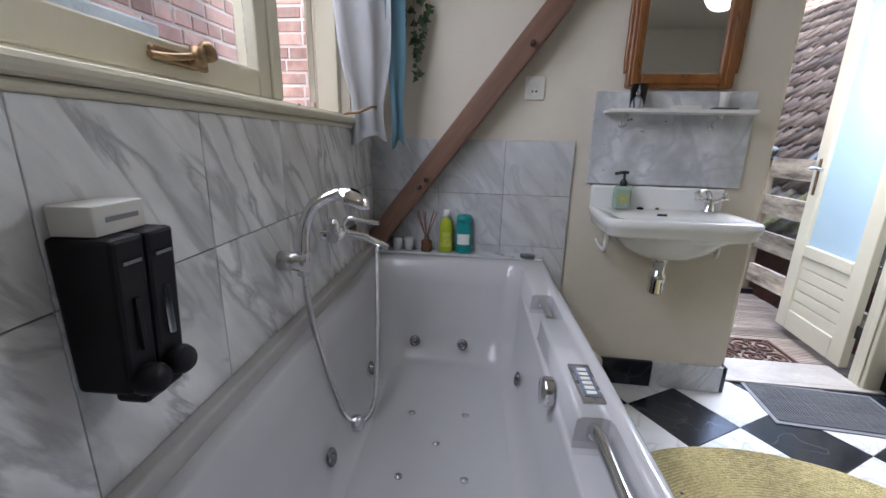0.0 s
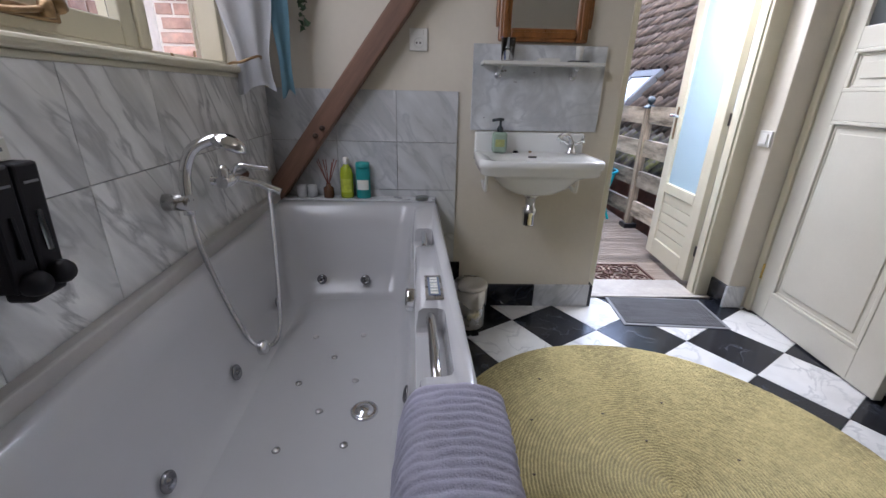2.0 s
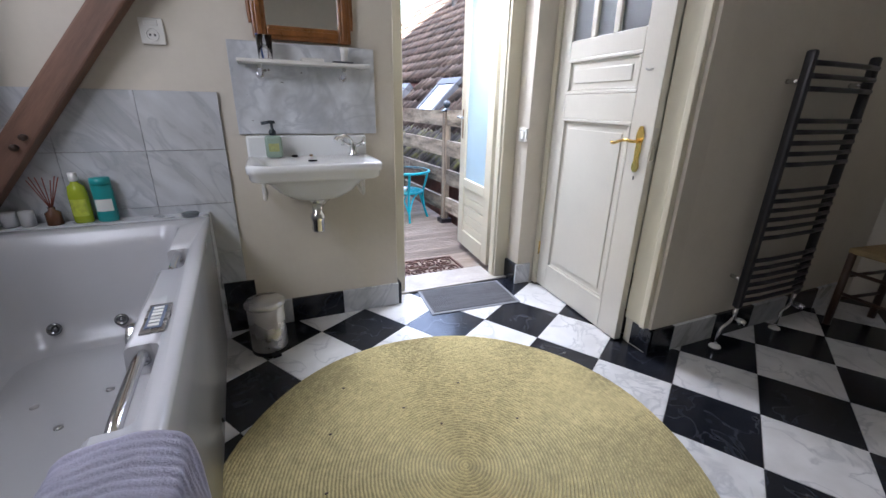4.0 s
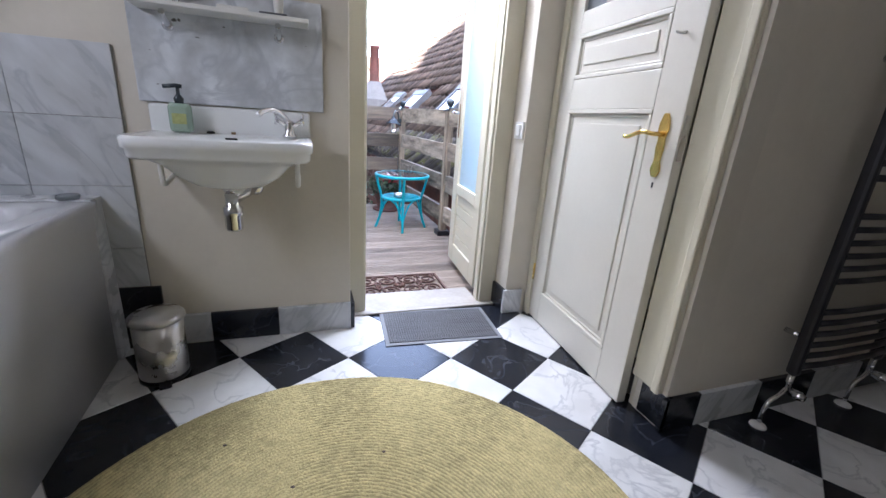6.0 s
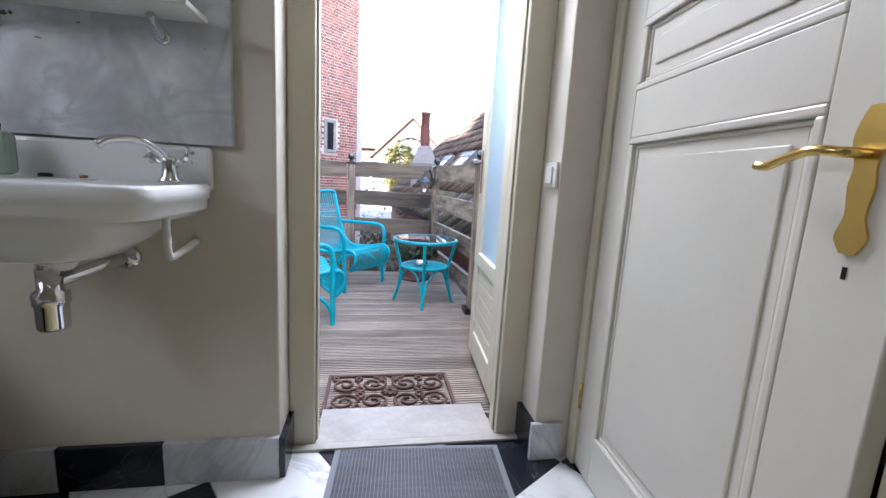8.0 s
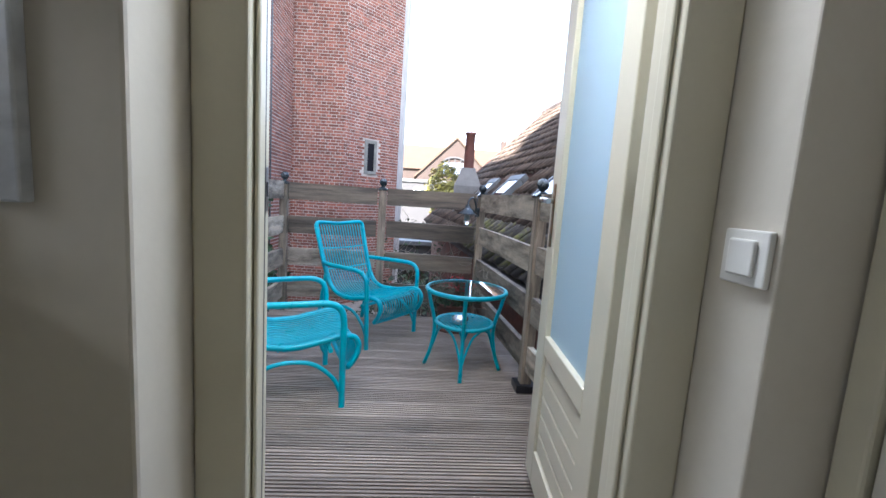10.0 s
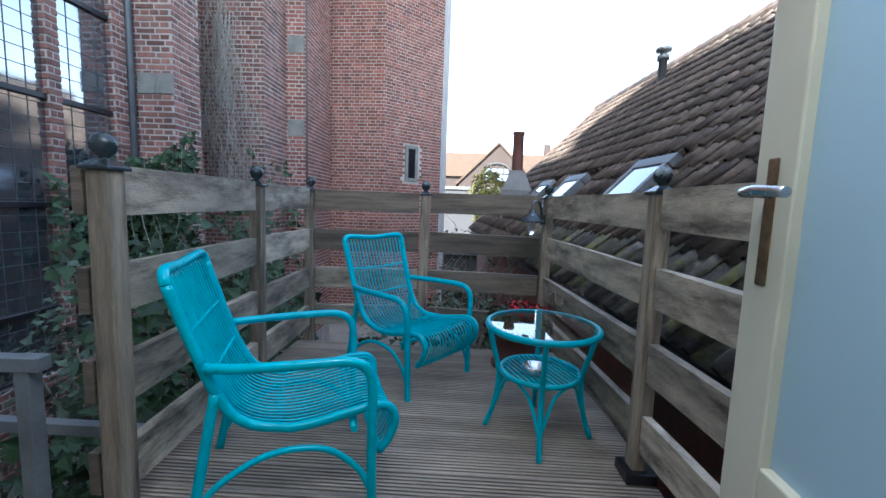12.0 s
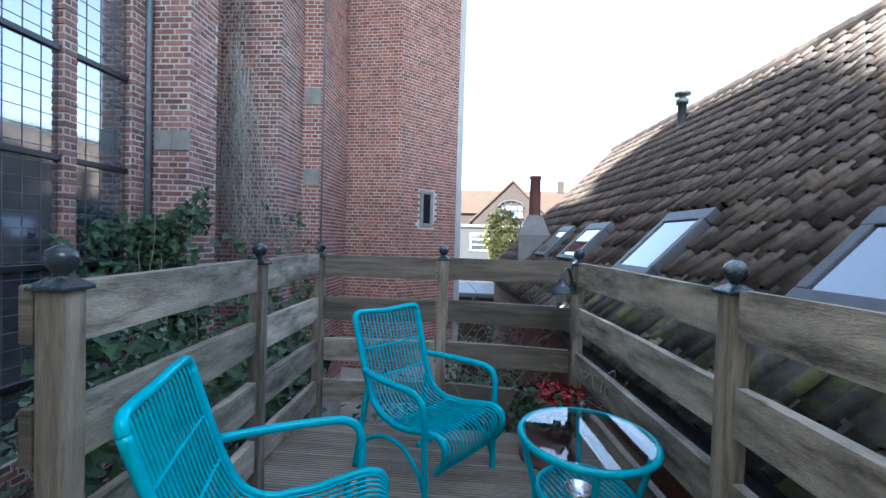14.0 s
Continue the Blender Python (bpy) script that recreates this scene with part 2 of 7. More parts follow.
DECKM = mat("greyed_hardwood_decking", (0.33, 0.268, 0.218), 0.8, var=0.25, scale=3.5, fine=60, bump=0.4, grain=(0.6, 3, 3), piece=0.25, second=(0.11, 0.095, 0.08), second_at=(0.52, 0.8))
BRICKM = mat("red_brown_brick", (0.26, 0.115, 0.085), 0.85, var=0.35, scale=7, fine=60, bump=0.5, piece=0.38, second=(0.14, 0.10, 0.088), second_at=(0.45, 0.72))
BRICKT = mat("red_tower_brick", (0.265, 0.098, 0.066), 0.85, var=0.3, scale=7, fine=60, bump=0.5, piece=0.3, second=(0.15, 0.085, 0.068), second_at=(0.48, 0.75))
BRICKR = mat("warm_red_brick", (0.27, 0.105, 0.072), 0.85, var=0.25, scale=7, fine=60, bump=0.4, piece=0.3, second=(0.20, 0.09, 0.06), second_at=(0.5, 0.8))
MORTAR = mat("lime_mortar", (0.48, 0.42, 0.37), 0.95, var=0.25, scale=3, fine=60, bump=0.3, second=(0.36, 0.32, 0.29), second_at=(0.48, 0.8))
STONE = mat("grey_sandstone", (0.24, 0.23, 0.20), 0.9, var=0.25, scale=6, bump=0.3)
PANTILE = mat("dark_clay_pantile", (0.088, 0.066, 0.052), 0.6, var=0.5, scale=9, fine=45, bump=0.6, piece=0.5, second=(0.15, 0.13, 0.095), second_at=(0.58, 0.78))
MOSSTILE = mat("mossy_clay_pantile", (0.11, 0.103, 0.096), 0.7, var=0.5, scale=9, fine=45, bump=0.8, piece=0.5, second=(0.19, 0.195, 0.06), second_at=(0.49, 0.64))
LEAD = mat("weathered_lead", (0.11, 0.115, 0.12), 0.5, 0.3, var=0.25, scale=5)
CONCRETE = mat("grey_cement", (0.17, 0.165, 0.155), 0.9, var=0.25, scale=4, bump=0.3)
CLAYPOT = mat("dark_red_clay", (0.13, 0.05, 0.038), 0.7, var=0.25, scale=6)
LEAF = mat("ivy_leaf", (0.032, 0.068, 0.024), 0.6, var=0.4, scale=20, piece=0.5)
LEAFY = mat("yellow_green_leaf", (0.11, 0.10, 0.012), 0.6, var=0.4, scale=10, piece=0.4)
LEAFD = mat("shrub_leaf", (0.03, 0.055, 0.022), 0.6, var=0.4, scale=20, piece=0.5)
TWIG = mat("grey_brown_twig", (0.30, 0.265, 0.22), 0.85, var=0.3, scale=10)
PETAL = mat("crimson_petal", (0.45, 0.012, 0.03), 0.6, var=0.3, scale=30, piece=0.3)
SOIL = mat("damp_earth", (0.055, 0.05, 0.035), 0.95, var=0.4, scale=1.5, fine=30, bump=0.6, second=(0.04, 0.055, 0.02), second_at=(0.45, 0.65))
IRON = mat("rusty_cast_iron", (0.115, 0.062, 0.048), 0.7, 0.3, var=0.35, scale=12, bump=0.3)
CLEAR = glass("clear_glass")
FROST = glass("frosted_blue_glass", (0.62, 0.80, 0.90), 0.5)
FROST.node_tree.nodes["Principled BSDF"].inputs["Transmission Weight"].default_value = 0.45
FROSTW = glass("reeded_pane_glass", (0.72, 0.78, 0.80), 0.4)
MIRROR = mat("mirror_silver", (0.86, 0.88, 0.88), 0.02, 1.0, var=0.0, bump=0.0, spread=0.0)
LEADGLASS = mat("leaded_window_glass", (0.045, 0.055, 0.065), 0.06, 0.0, var=0.3, scale=3, bump=0.04, spread=0.03, coat=1.0)
SKYGLASS = mat("skylight_glass", (0.05, 0.06, 0.07), 0.03, 0.0, var=0.1, bump=0.0, spread=0.01, coat=1.0)
for m_, k_ in ((LEADGLASS, 3.6), (SKYGLASS, 3.0)):
    m_.node_tree.nodes["Principled BSDF"].inputs["IOR"].default_value = k_
GREEN = mat("green_gel", (0.36, 0.44, 0.03), 0.2, var=0.08, bump=0.0)
TEALP = mat("teal_plastic", (0.01, 0.27, 0.27), 0.3, var=0.06, bump=0.0)
LABEL = mat("printed_paper", (0.74, 0.74, 0.70), 0.5, var=0.03, bump=0.0)
INK = mat("grey_print", (0.22, 0.22, 0.24), 0.6, var=0.1, bump=0.0)
LCD = mat("blue_grey_display", (0.16, 0.19, 0.26), 0.25, var=0.15, bump=0.0)
# pale second colour: speckle, brightened to paint sky glints on the enamel
DARKBLUE = mat("blue_black_enamel", (0.026, 0.036, 0.042), 0.24, var=0.35, scale=14, bump=0.15, second=(0.30, 0.34, 0.36), second_at=(0.55, 0.72))
RUSH = mat("rush_weave", (0.24, 0.17, 0.08), 0.8, var=0.3, scale=12, bump=0.5, grain=(1, 8, 1))
DARKWOOD = mat("dark_stained_wood", (0.045, 0.024, 0.015), 0.4, var=0.3, scale=6, grain=(6, 6, 1))
FARWALL = mat("far_brown_brick", (0.042, 0.030, 0.025), 0.9, var=0.15, scale=2, bump=0.1)
FARROOF = mat("far_clay_roof", (0.066, 0.042, 0.026), 0.8, var=0.2, scale=1.5, fine=12)
RENDERW = mat("pale_render", (0.045, 0.045, 0.047), 0.9, var=0.1, scale=1.5)


# ---- builders ----
def box(bm, x0, x1, y0, y1, z0, z1, bevel=0.0, m=None):
    r = bmesh.ops.create_cube(bm, size=1, matrix=Matrix.LocRotScale(((x0 + x1) / 2, (y0 + y1) / 2, (z0 + z1) / 2), None, (abs(x1 - x0), abs(y1 - y0), abs(z1 - z0))))
    vs = r["verts"]
    if bevel:
        es = list({e for v in vs for e in v.link_edges})
        got = bmesh.ops.bevel(bm, geom=es, offset=bevel, segments=2, affect="EDGES", profile=0.5)
        vs = list({v for f in got["faces"] for v in f.verts} | {v for v in vs if v.is_valid})
    if m is not None:
        bmesh.ops.transform(bm, matrix=m, verts=vs)
    return vs


def tube(bm, pts, r, seg=8, closed=False, taper=None, cap=True):
    """A round bar along points."""
    P = [Vector(p) for p in pts]
    n = len(P)
    rings, up = [], None
    for i, p in enumerate(P):
        a = P[i - 1] if (i or closed) else P[i]
        c = P[(i + 1) % n] if (i < n - 1 or closed) else P[i]
        d = (c - a).normalized()
        if up is None:
            up = d.orthogonal().normalized()
        side = d.cross(up)
        if side.length < 1e-6:
            up = d.orthogonal()
            side = d.cross(up)
        side.normalize()
        up = side.cross(d).normalized()
        q = r if taper is None else r * (1 + (taper - 1) * i / (n - 1))
        rings.append([bm.verts.new(p + (math.cos(2 * math.pi * k / seg) * side + math.sin(2 * math.pi * k / seg) * up) * q) for k in range(seg)])
    for i in range(n if closed else n - 1):
        A, B = rings[i], rings[(i + 1) % n]
        for k in range(seg):
            f = bm.faces.new((A[k], A[(k + 1) % seg], B[(k + 1) % seg], B[k]))
            f.smooth = True
    if cap and not closed:
        bm.faces.new(rings[0])
        bm.faces.new(rings[-1])


def smooth_path(pts, n=6):
    """Catmull-Rom through points."""
    P = [Vector(p) for p in pts]
    P = [2 * P[0] - P[1]] + P + [2 * P[-1] - P[-2]]
    out = []
    for i in range(1, len(P) - 2):
        for k in range(n):
            t = k / n
            out.append(0.5 * ((2 * P[i]) + (P[i + 1] - P[i - 1]) * t + (2 * P[i - 1] - 5 * P[i] + 4 * P[i + 1] - P[i + 2]) * t * t + (3 * P[i] - P[i - 1] - 3 * P[i + 1] + P[i + 2]) * t ** 3))
    out.append(P[-2])
    return out


def lathe(bm, prof, seg=24, m=None, smooth=True):
    """Turns (radius, height) pairs round the z axis."""
    rings = []
    M = m or Matrix()
    for r, z in prof:
        if r < 1e-5:
            rings.append([bm.verts.new(M @ Vector((0, 0, z)))])
        else:
            rings.append([bm.verts.new(M @ Vector((r * math.cos(2 * math.pi * k / seg), r * math.sin(2 * math.pi * k / seg), z))) for k in range(seg)])
    for A, B in zip(rings, rings[1:]):
        for k in range(seg):
            k2 = (k + 1) % seg
            if len(A) == 1 and len(B) == 1:
                continue
            if len(A) == 1:
                f = bm.faces.new((A[0], B[k], B[k2]))
            elif len(B) == 1:
                f = bm.faces.new((A[k], B[0], A[k2]))
            else:
                f = bm.faces.new((A[k], B[k], B[k2], A[k2]))
            f.smooth = smooth


def mesh_of(name, bm, material, fix=True):
    if fix:
        bmesh.ops.recalc_face_normals(bm, faces=bm.faces)
    me = bpy.data.meshes.new(name)
    bm.to_mesh(me)
    bm.free()
    me.materials.append(material)
    return me


def part(name, bm, material, parent, label="", at=None):
    me = bm if isinstance(bm, bpy.types.Mesh) else mesh_of(name, bm, material)
    ob = new(name, me)
    ob.parent = parent
    if at is not None:
        ob.matrix_basis = at
    if label:
        ob["label"] = label
    return ob


def thing(name, at, label, category, group="", kind=""):
    ob = new(name)
    ob.empty_display_size = 0.1
    ob.matrix_basis = at if isinstance(at, Matrix) else pose(*at)
    return tagged(ob, label, category, group, kind)


def solid(name, bm, material, label, category, kind="", at=None, group=""):
    ob = new(name, bm if isinstance(bm, bpy.types.Mesh) else mesh_of(name, bm, material))
    if at is not None:
        ob.matrix_basis = at
    return tagged(ob, label, category, group, kind)


def B():
    return bmesh.new()


def one(x0, x1, y0, y1, z0, z1, bevel=0.0):
    bm = B()
    box(bm, x0, x1, y0, y1, z0, z1, bevel)
    return bm


# ---- the room's shell ----
WX, NY, PX, JX, EX = 0.25, 2.55, 2.0, 2.84, 2.985  # west wall face, north wall face, pier corner, door jamb, east wall face
TOP = 2.6
# the window wall and the bath stand a few degrees out of square
SKEW = Matrix.Translation((WX, NY, 0)) @ pose(0, 0, 0, 0, 0, 3.1) @ Matrix.Translation((-WX, -NY, 0))
SKEW_INV = SKEW.inverted()
solid("wall_west", one(0.13, WX, -1.5, 0.55, -0.2, TOP), PLASTER, "cream plastered wall beside the bath", "wall", "structure")
bm = B()
box(bm, 0.13, WX, 0.55, 2.26, -0.2, 1.19)
box(bm, 0.13, WX, 0.55, 2.26, 2.25, TOP)
box(bm, 0.13, WX, 2.26, NY, -0.2, TOP)
solid("wall_west_window", bm, PLASTER, "cream plastered wall around the casement window", "wall", "structure")
solid("wall_north", one(0.10, PX, NY, 2.80, -0.2, TOP, 0.006), PLASTER, "cream plastered wall behind bath and basin", "wall", "structure")
solid("wall_over_balcony_door", one(PX, JX, NY, 2.80, 2.14, TOP), PLASTER, "plaster above the balcony door", "wall", "structure")
solid("wall_pier_east", one(JX, 5.0, NY, 2.80, -0.2, TOP, 0.004), PLASTER, "cream pier between balcony door and inner door", "wall", "structure")
bm = B()
box(bm, EX, EX + 0.1, 2.5, NY, -0.2, TOP)
box(bm, EX, EX + 0.1, 1.59, 1.72, -0.2, TOP)
box(bm, EX, EX + 0.1, 1.72, 2.5, 2.06, TOP)
solid("wall_east_door", bm, PLASTER, "cream wall around the inner door", "wall", "structure")
solid("wall_alcove", one(EX + 0.1, 4.9, 1.59, 1.70, -0.2, TOP), PLASTER, "cream wall behind the towel radiator", "wall", "structure")
solid("wall_far_east", one(4.8, 5.0, -1.5, 1.59, -0.2, TOP), PLASTER, "cream plastered wall", "wall", "structure")
solid("wall_closet_end", one(4.8, 5.0, 1.70, NY, -0.2, TOP), PLASTER, "plain wall in the dark room beyond", "wall", "structure")
solid("wall_south", one(0.0, 5.0, -1.7, -1.5, -0.2, TOP), PLASTER, "cream plastered wall", "wall", "structure")
solid("ceiling", one(0.0, 5.0, -1.7, 2.80, TOP, TOP + 0.15), CEIL, "pale painted ceiling", "ceiling", "structure")
bm = B()
box(bm, -0.1, 5.2, -1.9, 3.05, TOP + 0.15, TOP + 0.3)
solid("roof_slab", bm, LEAD, "flat roof over the bathroom", "roof", "structure")
solid("wall_outer_below", one(0.0, 5.0, 2.60, 2.80, -3.0, -0.2), BRICKM, "brick wall under the balcony", "wall", "structure")

# diagonal chequered floor
floor = solid("floor", one(0.0, 5.0, -1.7, 2.76, -0.2, -0.006), GROUT, "black and white chequered marble floor", "floor", "structure")
S1 = Vector((math.cos(radians(32.4)), math.sin(radians(32.4))))
S2 = Vector((S1.y, -S1.x))
ORG, SIDE = Vector((2.40, 2.18)), 0.3165


def clip_poly(poly, axis, lim, keep_less):
    out = []
    for a, b in zip(poly, poly[1:] + poly[:1]):
        ia, ib = (a[axis] <= lim) == keep_less, (b[axis] <= lim) == keep_less
        if ia:
            out.append(a)
        if ia != ib:
            t = (lim - a[axis]) / (b[axis] - a[axis])
            out.append(a + (b - a) * t)
    return out


def slab(poly, z0, z1, inset=0.0012):
    bm = B()
    c = sum(poly, Vector((0, 0))) / len(poly)
    lo = [bm.verts.new((*p, z0)) for p in poly]
    mid = [bm.verts.new((*p, z1 - 0.0012)) for p in poly]
    hi = [bm.verts.new((*(p + (c - p).normalized() * 0.002), z1)) for p in poly]
    n = len(poly)
    for A, Bv in ((lo, mid), (mid, hi)):
        for k in range(n):
            bm.faces.new((A[k], A[(k + 1) % n], Bv[(k + 1) % n], Bv[k]))
    bm.faces.new(hi)
    return bm


for i in range(-16, 16):
    for j in range(-16, 16):
        g = 0.0012 / SIDE
        c = ORG + (S1 * (i + 0.5) + S2 * (j + 0.5)) * SIDE
        if not (0.0 < c.x < 4.95 and -1.75 < c.y < 2.95):
            continue
        poly = [ORG + (S1 * (i + a) + S2 * (j + b)) * SIDE - c for a, b in ((g, g), (1 - g, g), (1 - g, 1 - g), (g, 1 - g))]
        for axis, lim, less in ((0, 0.05, False), (0, 4.95, True), (1, -1.65, False), (1, 2.70, True)):
            if len(poly) > 2:
                poly = clip_poly(poly, axis, lim - c[axis], less)
        if len(poly) < 3:
            continue
        part("tile", slab(poly, -0.006, 0.0), FLOORB if (i + j) % 2 == 0 else FLOORW, floor, at=pose(c.x, c.y, 0))

# marble skirting, piece by piece
skirt = solid("baseboard", one(1.08, PX, NY - 0.006, NY - 0.001, 0.0, 0.12), GROUT, "black and white marble skirting along the wall", "baseboard", "structure")


def skirting(x0, y0, x1, y1, material, h=0.137, t=0.018, parent=skirt):
    d = Vector((x1 - x0, y1 - y0))
    n = d.length
    part("skirting_tile", one(0.001, n - 0.001, 0, t, 0.001, h, 0.002), material, parent, at=pose(x0, y0, 0, 0, 0, math.degrees(math.atan2(d.y, d.x))))


skirting(1.232, NY, 1.075, NY, FLOORB, 0.275, 0.016)
skirting(1.40, NY, 1.234, NY, CARRARA_N)
skirting(1.675, NY, 1.40, NY, FLOORB)
skirting(PX, NY, 1.675, NY, CARRARA_N)
skirting(PX, 2.71, PX, NY - 0.018, FLOORB)
skirting(JX, NY, JX, 2.71, FLOORB)
skirting(JX - 0.018, NY - 0.018, 2.935, NY - 0.018, CARRARA_N)
skirting(EX, 1.70, EX, 1.575, FLOORB)
skirting(EX, 1.59, EX - 0.018, 1.59, FLOORB)
for k, (a, b) in enumerate(((EX - 0.02, 3.13), (3.13, 3.44), (3.44, 3.75), (3.75, 4.06), (4.06, 4.37), (4.37, 4.68))):
    skirting(b, 1.59, a, 1.59, (FLOORB, CARRARA_N)[k % 2])

# wall tiles: north field by the bath, west field over the bath
wall_tiles = solid("wall_tiling_north", one(WX, 1.196, NY - 0.006, NY - 0.001, 0.2, 1.176), GROUT, "pale grey marble tiles at the bath's end", "wall tiles", "structure")
for r, (z0, z1) in enumerate(((0.935, 1.178), (0.69, 0.933), (0.445, 0.688), (0.28, 0.443))):
    xs = [WX + 0.012, 0.587, 0.891, 1.196]
    for a, b in zip(xs, xs[1:]):
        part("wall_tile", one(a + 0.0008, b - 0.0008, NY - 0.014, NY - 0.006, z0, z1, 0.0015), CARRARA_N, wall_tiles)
west_tiles = solid("wall_tiling_west", one(WX + 0.001, WX + 0.006, -0.3, NY - 0.014, 0.3, 1.208), GROUT, "veined grey-white marble tiles over the bath", "wall tiles", "structure")
for z0, z1 in ((0.964, 1.210), (0.66, 0.962), (0.4, 0.658)):
    ys = [-0.204, 0.10, 0.404, 0.708, 1.012, 1.316, 1.62, 1.924, 2.228, NY - 0.015]
    for a, b in zip(ys, ys[1:]):
        part("wall_tile", one(WX + 0.006, WX + 0.014, a + 0.0008, b - 0.0008, z0, z1, 0.0015), CARRARA, west_tiles)

# ---- window over the bath ----
win = thing("window_1", (WX, 1.3, 1.19), "cream painted casement window over the bath", "window", kind="structure")


def W(name, x0, x1, y0, y1, z0, z1, m=PAINT, bev=0.004, parent=None, label=""):
    return part(name, one(x0 - WX, x1 - WX, y0 - 1.3, y1 - 1.3, z0 - 1.19, z1 - 1.19, bev), m, parent or win, label)


W("window_sill", 0.10, 0.293, 0.45, 2.47, 1.226, 1.251, bev=0.009)
W("apron_moulding", WX + 0.001, 0.274, 0.45, 2.46, 1.2105, 1.2255, bev=0.005)
W("window_frame", 0.135, 0.215, 0.55, 2.26, 1.252, 1.268)
W("window_frame", 0.135, 0.215, 0.55, 2.26, 2.18, 2.249)
W("window_frame", 0.135, 0.215, 0.551, 0.61, 1.2685, 2.179)
W("window_frame", 0.135, 0.215, 2.225, 2.259, 1.2685, 2.179)
W("mullion", 0.14, 0.22, 1.70, 1.752, 1.2685, 2.179, bev=0.006)
W("casing", 0.251, 0.272, 2.262, 2.32, 1.252, 2.30)
for y0, y1 in ((0.615, 1.695),):
    sash = W("sash", 0.16, 0.215, y0, y0 + 0.06, 1.267, 2.175)
    W("sash_rail", 0.16, 0.215, y1 - 0.06, y1, 1.267, 2.175)
    W("sash_rail", 0.16, 0.215, y0 + 0.061, y1 - 0.061, 1.267, 1.328)
    W("sash_rail", 0.16, 0.215, y0 + 0.061, y1 - 0.061, 2.115, 2.175)
    W("pane", 0.185, 0.189, y0 + 0.06, y1 - 0.06, 1.327, 2.116, CLEAR, 0).visible_shadow = False
# the outer casement stands open
osash = thing("open_casement", (0.135, 2.222, 1.27, 0, 0, -62), "cream casement standing open outwards", "window", kind="structure")
for a in ((-0.30, -0.25, 0, 0.045, 0, 0.88), (-0.05, 0.0, 0, 0.045, 0, 0.88), (-0.249, -0.051, 0, 0.045, 0, 0.05), (-0.249, -0.051, 0, 0.045, 0.83, 0.88)):
    part("sash_rail", one(*a, 0.003), PAINT, osash)
part("pane", one(-0.25, -0.05, 0.02, 0.024, 0.049, 0.831), CLEAR, osash).visible_shadow = False
bm = B()
tube(bm, smooth_path([(0.24, 1.80, 1.262), (0.225, 1.85, 1.252), (0.20, 1.96, 1.254), (0.19, 2.04, 1.262), (0.18, 2.075, 1.29)]), 0.004, 6)
solid("window_stay", bm, BRONZE, "thin bronze hook stay on the window frame", "window stay")
latch = thing("window_latch", (0.235, 1.33, 1.30), "worn brass casement fastener on the sash", "window latch")
bm = B()
box(bm, -0.02, -0.008, -0.05, 0.09, -0.012, 0.012, 0.004)
part("plate", bm, BRONZE, latch)
bm = B()
lathe(bm, [(0.001, -0.016), (0.012, -0.016), (0.014, 0), (0.012, 0.016), (0.001, 0.016)], 12, pose(0.008, 0.035, 0.008))
lathe(bm, [(0.001, -0.02), (0.013, -0.014), (0.016, 0), (0.013, 0.014), (0.001, 0.02)], 12, pose(0.012, 0.06, 0.02, 40, 0, 0))
tube(bm, smooth_path([(0, -0.07, -0.008), (0.004, -0.03, -0.004), (0.008, 0.02, 0.006), (0.01, 0.06, 0.02)]), 0.006, 8)
part("lever", bm, BRONZE, latch)

# curtain: white cloth with a blue lining, gathered at the window's end
cur = thing("curtain", (0.37, 2.26, 1.165, 0, 0, -46), "white curtain with blue lining hanging beside the window", "curtain")


def drape(y0, y1, z0, z1, amp, folds, x, skew=0.0):
    bm = B()
    ny, nz = 40, 24
    V = []
    for k in range(nz + 1):
        w = k / nz
        row = []
        for i in range(ny + 1):
            s = i / ny
            pinch = 1 - 0.35 * math.exp(-((w - 0.1) / 0.12) ** 2)
            yy = (y0 + y1) / 2 + (s - 0.5) * (y1 - y0) * pinch * (0.8 + 0.35 * w) + skew * w
            row.append(bm.verts.new((x + amp * math.sin(s * folds * math.pi * 2 + 1.2 * w) * (0.6 + 0.4 * w) + 0.02 * math.sin(3 * w), yy, z0 + (z1 - z0) * w - (0.02 * math.cos(s * 5) if k == 0 else 0))))
        V.append(row)
    for k in range(nz):
        for i in range(ny):
            bm.faces.new((V[k][i], V[k][i + 1], V[k + 1][i + 1], V[k + 1][i])).smooth = True
    g = bmesh.ops.solidify(bm, geom=bm.faces[:], thickness=0.004)
    return bm


part("cloth", drape(-0.15, 0.09, 0.0, 1.1, 0.022, 2, 0.0, -0.06), CLOTHW, cur)
part("lining", drape(0.06, 0.155, -0.015, 1.1, 0.014, 1.0, -0.012, -0.05), CLOTHB, cur, "blue cotton lining")
bm = B()
tube(bm, smooth_path([(0.25, 2.19, 1.25), (0.29, 2.17, 1.262), (0.33, 2.16, 1.265), (0.37, 2.19, 1.285), (0.38, 2.23, 1.29), (0.36, 2.26, 1.28), (0.33, 2.26, 1.27)]), 0.005, 8)
solid("curtain_hook", bm, BRONZE, "curved metal tieback hook holding the curtain", "curtain hook")

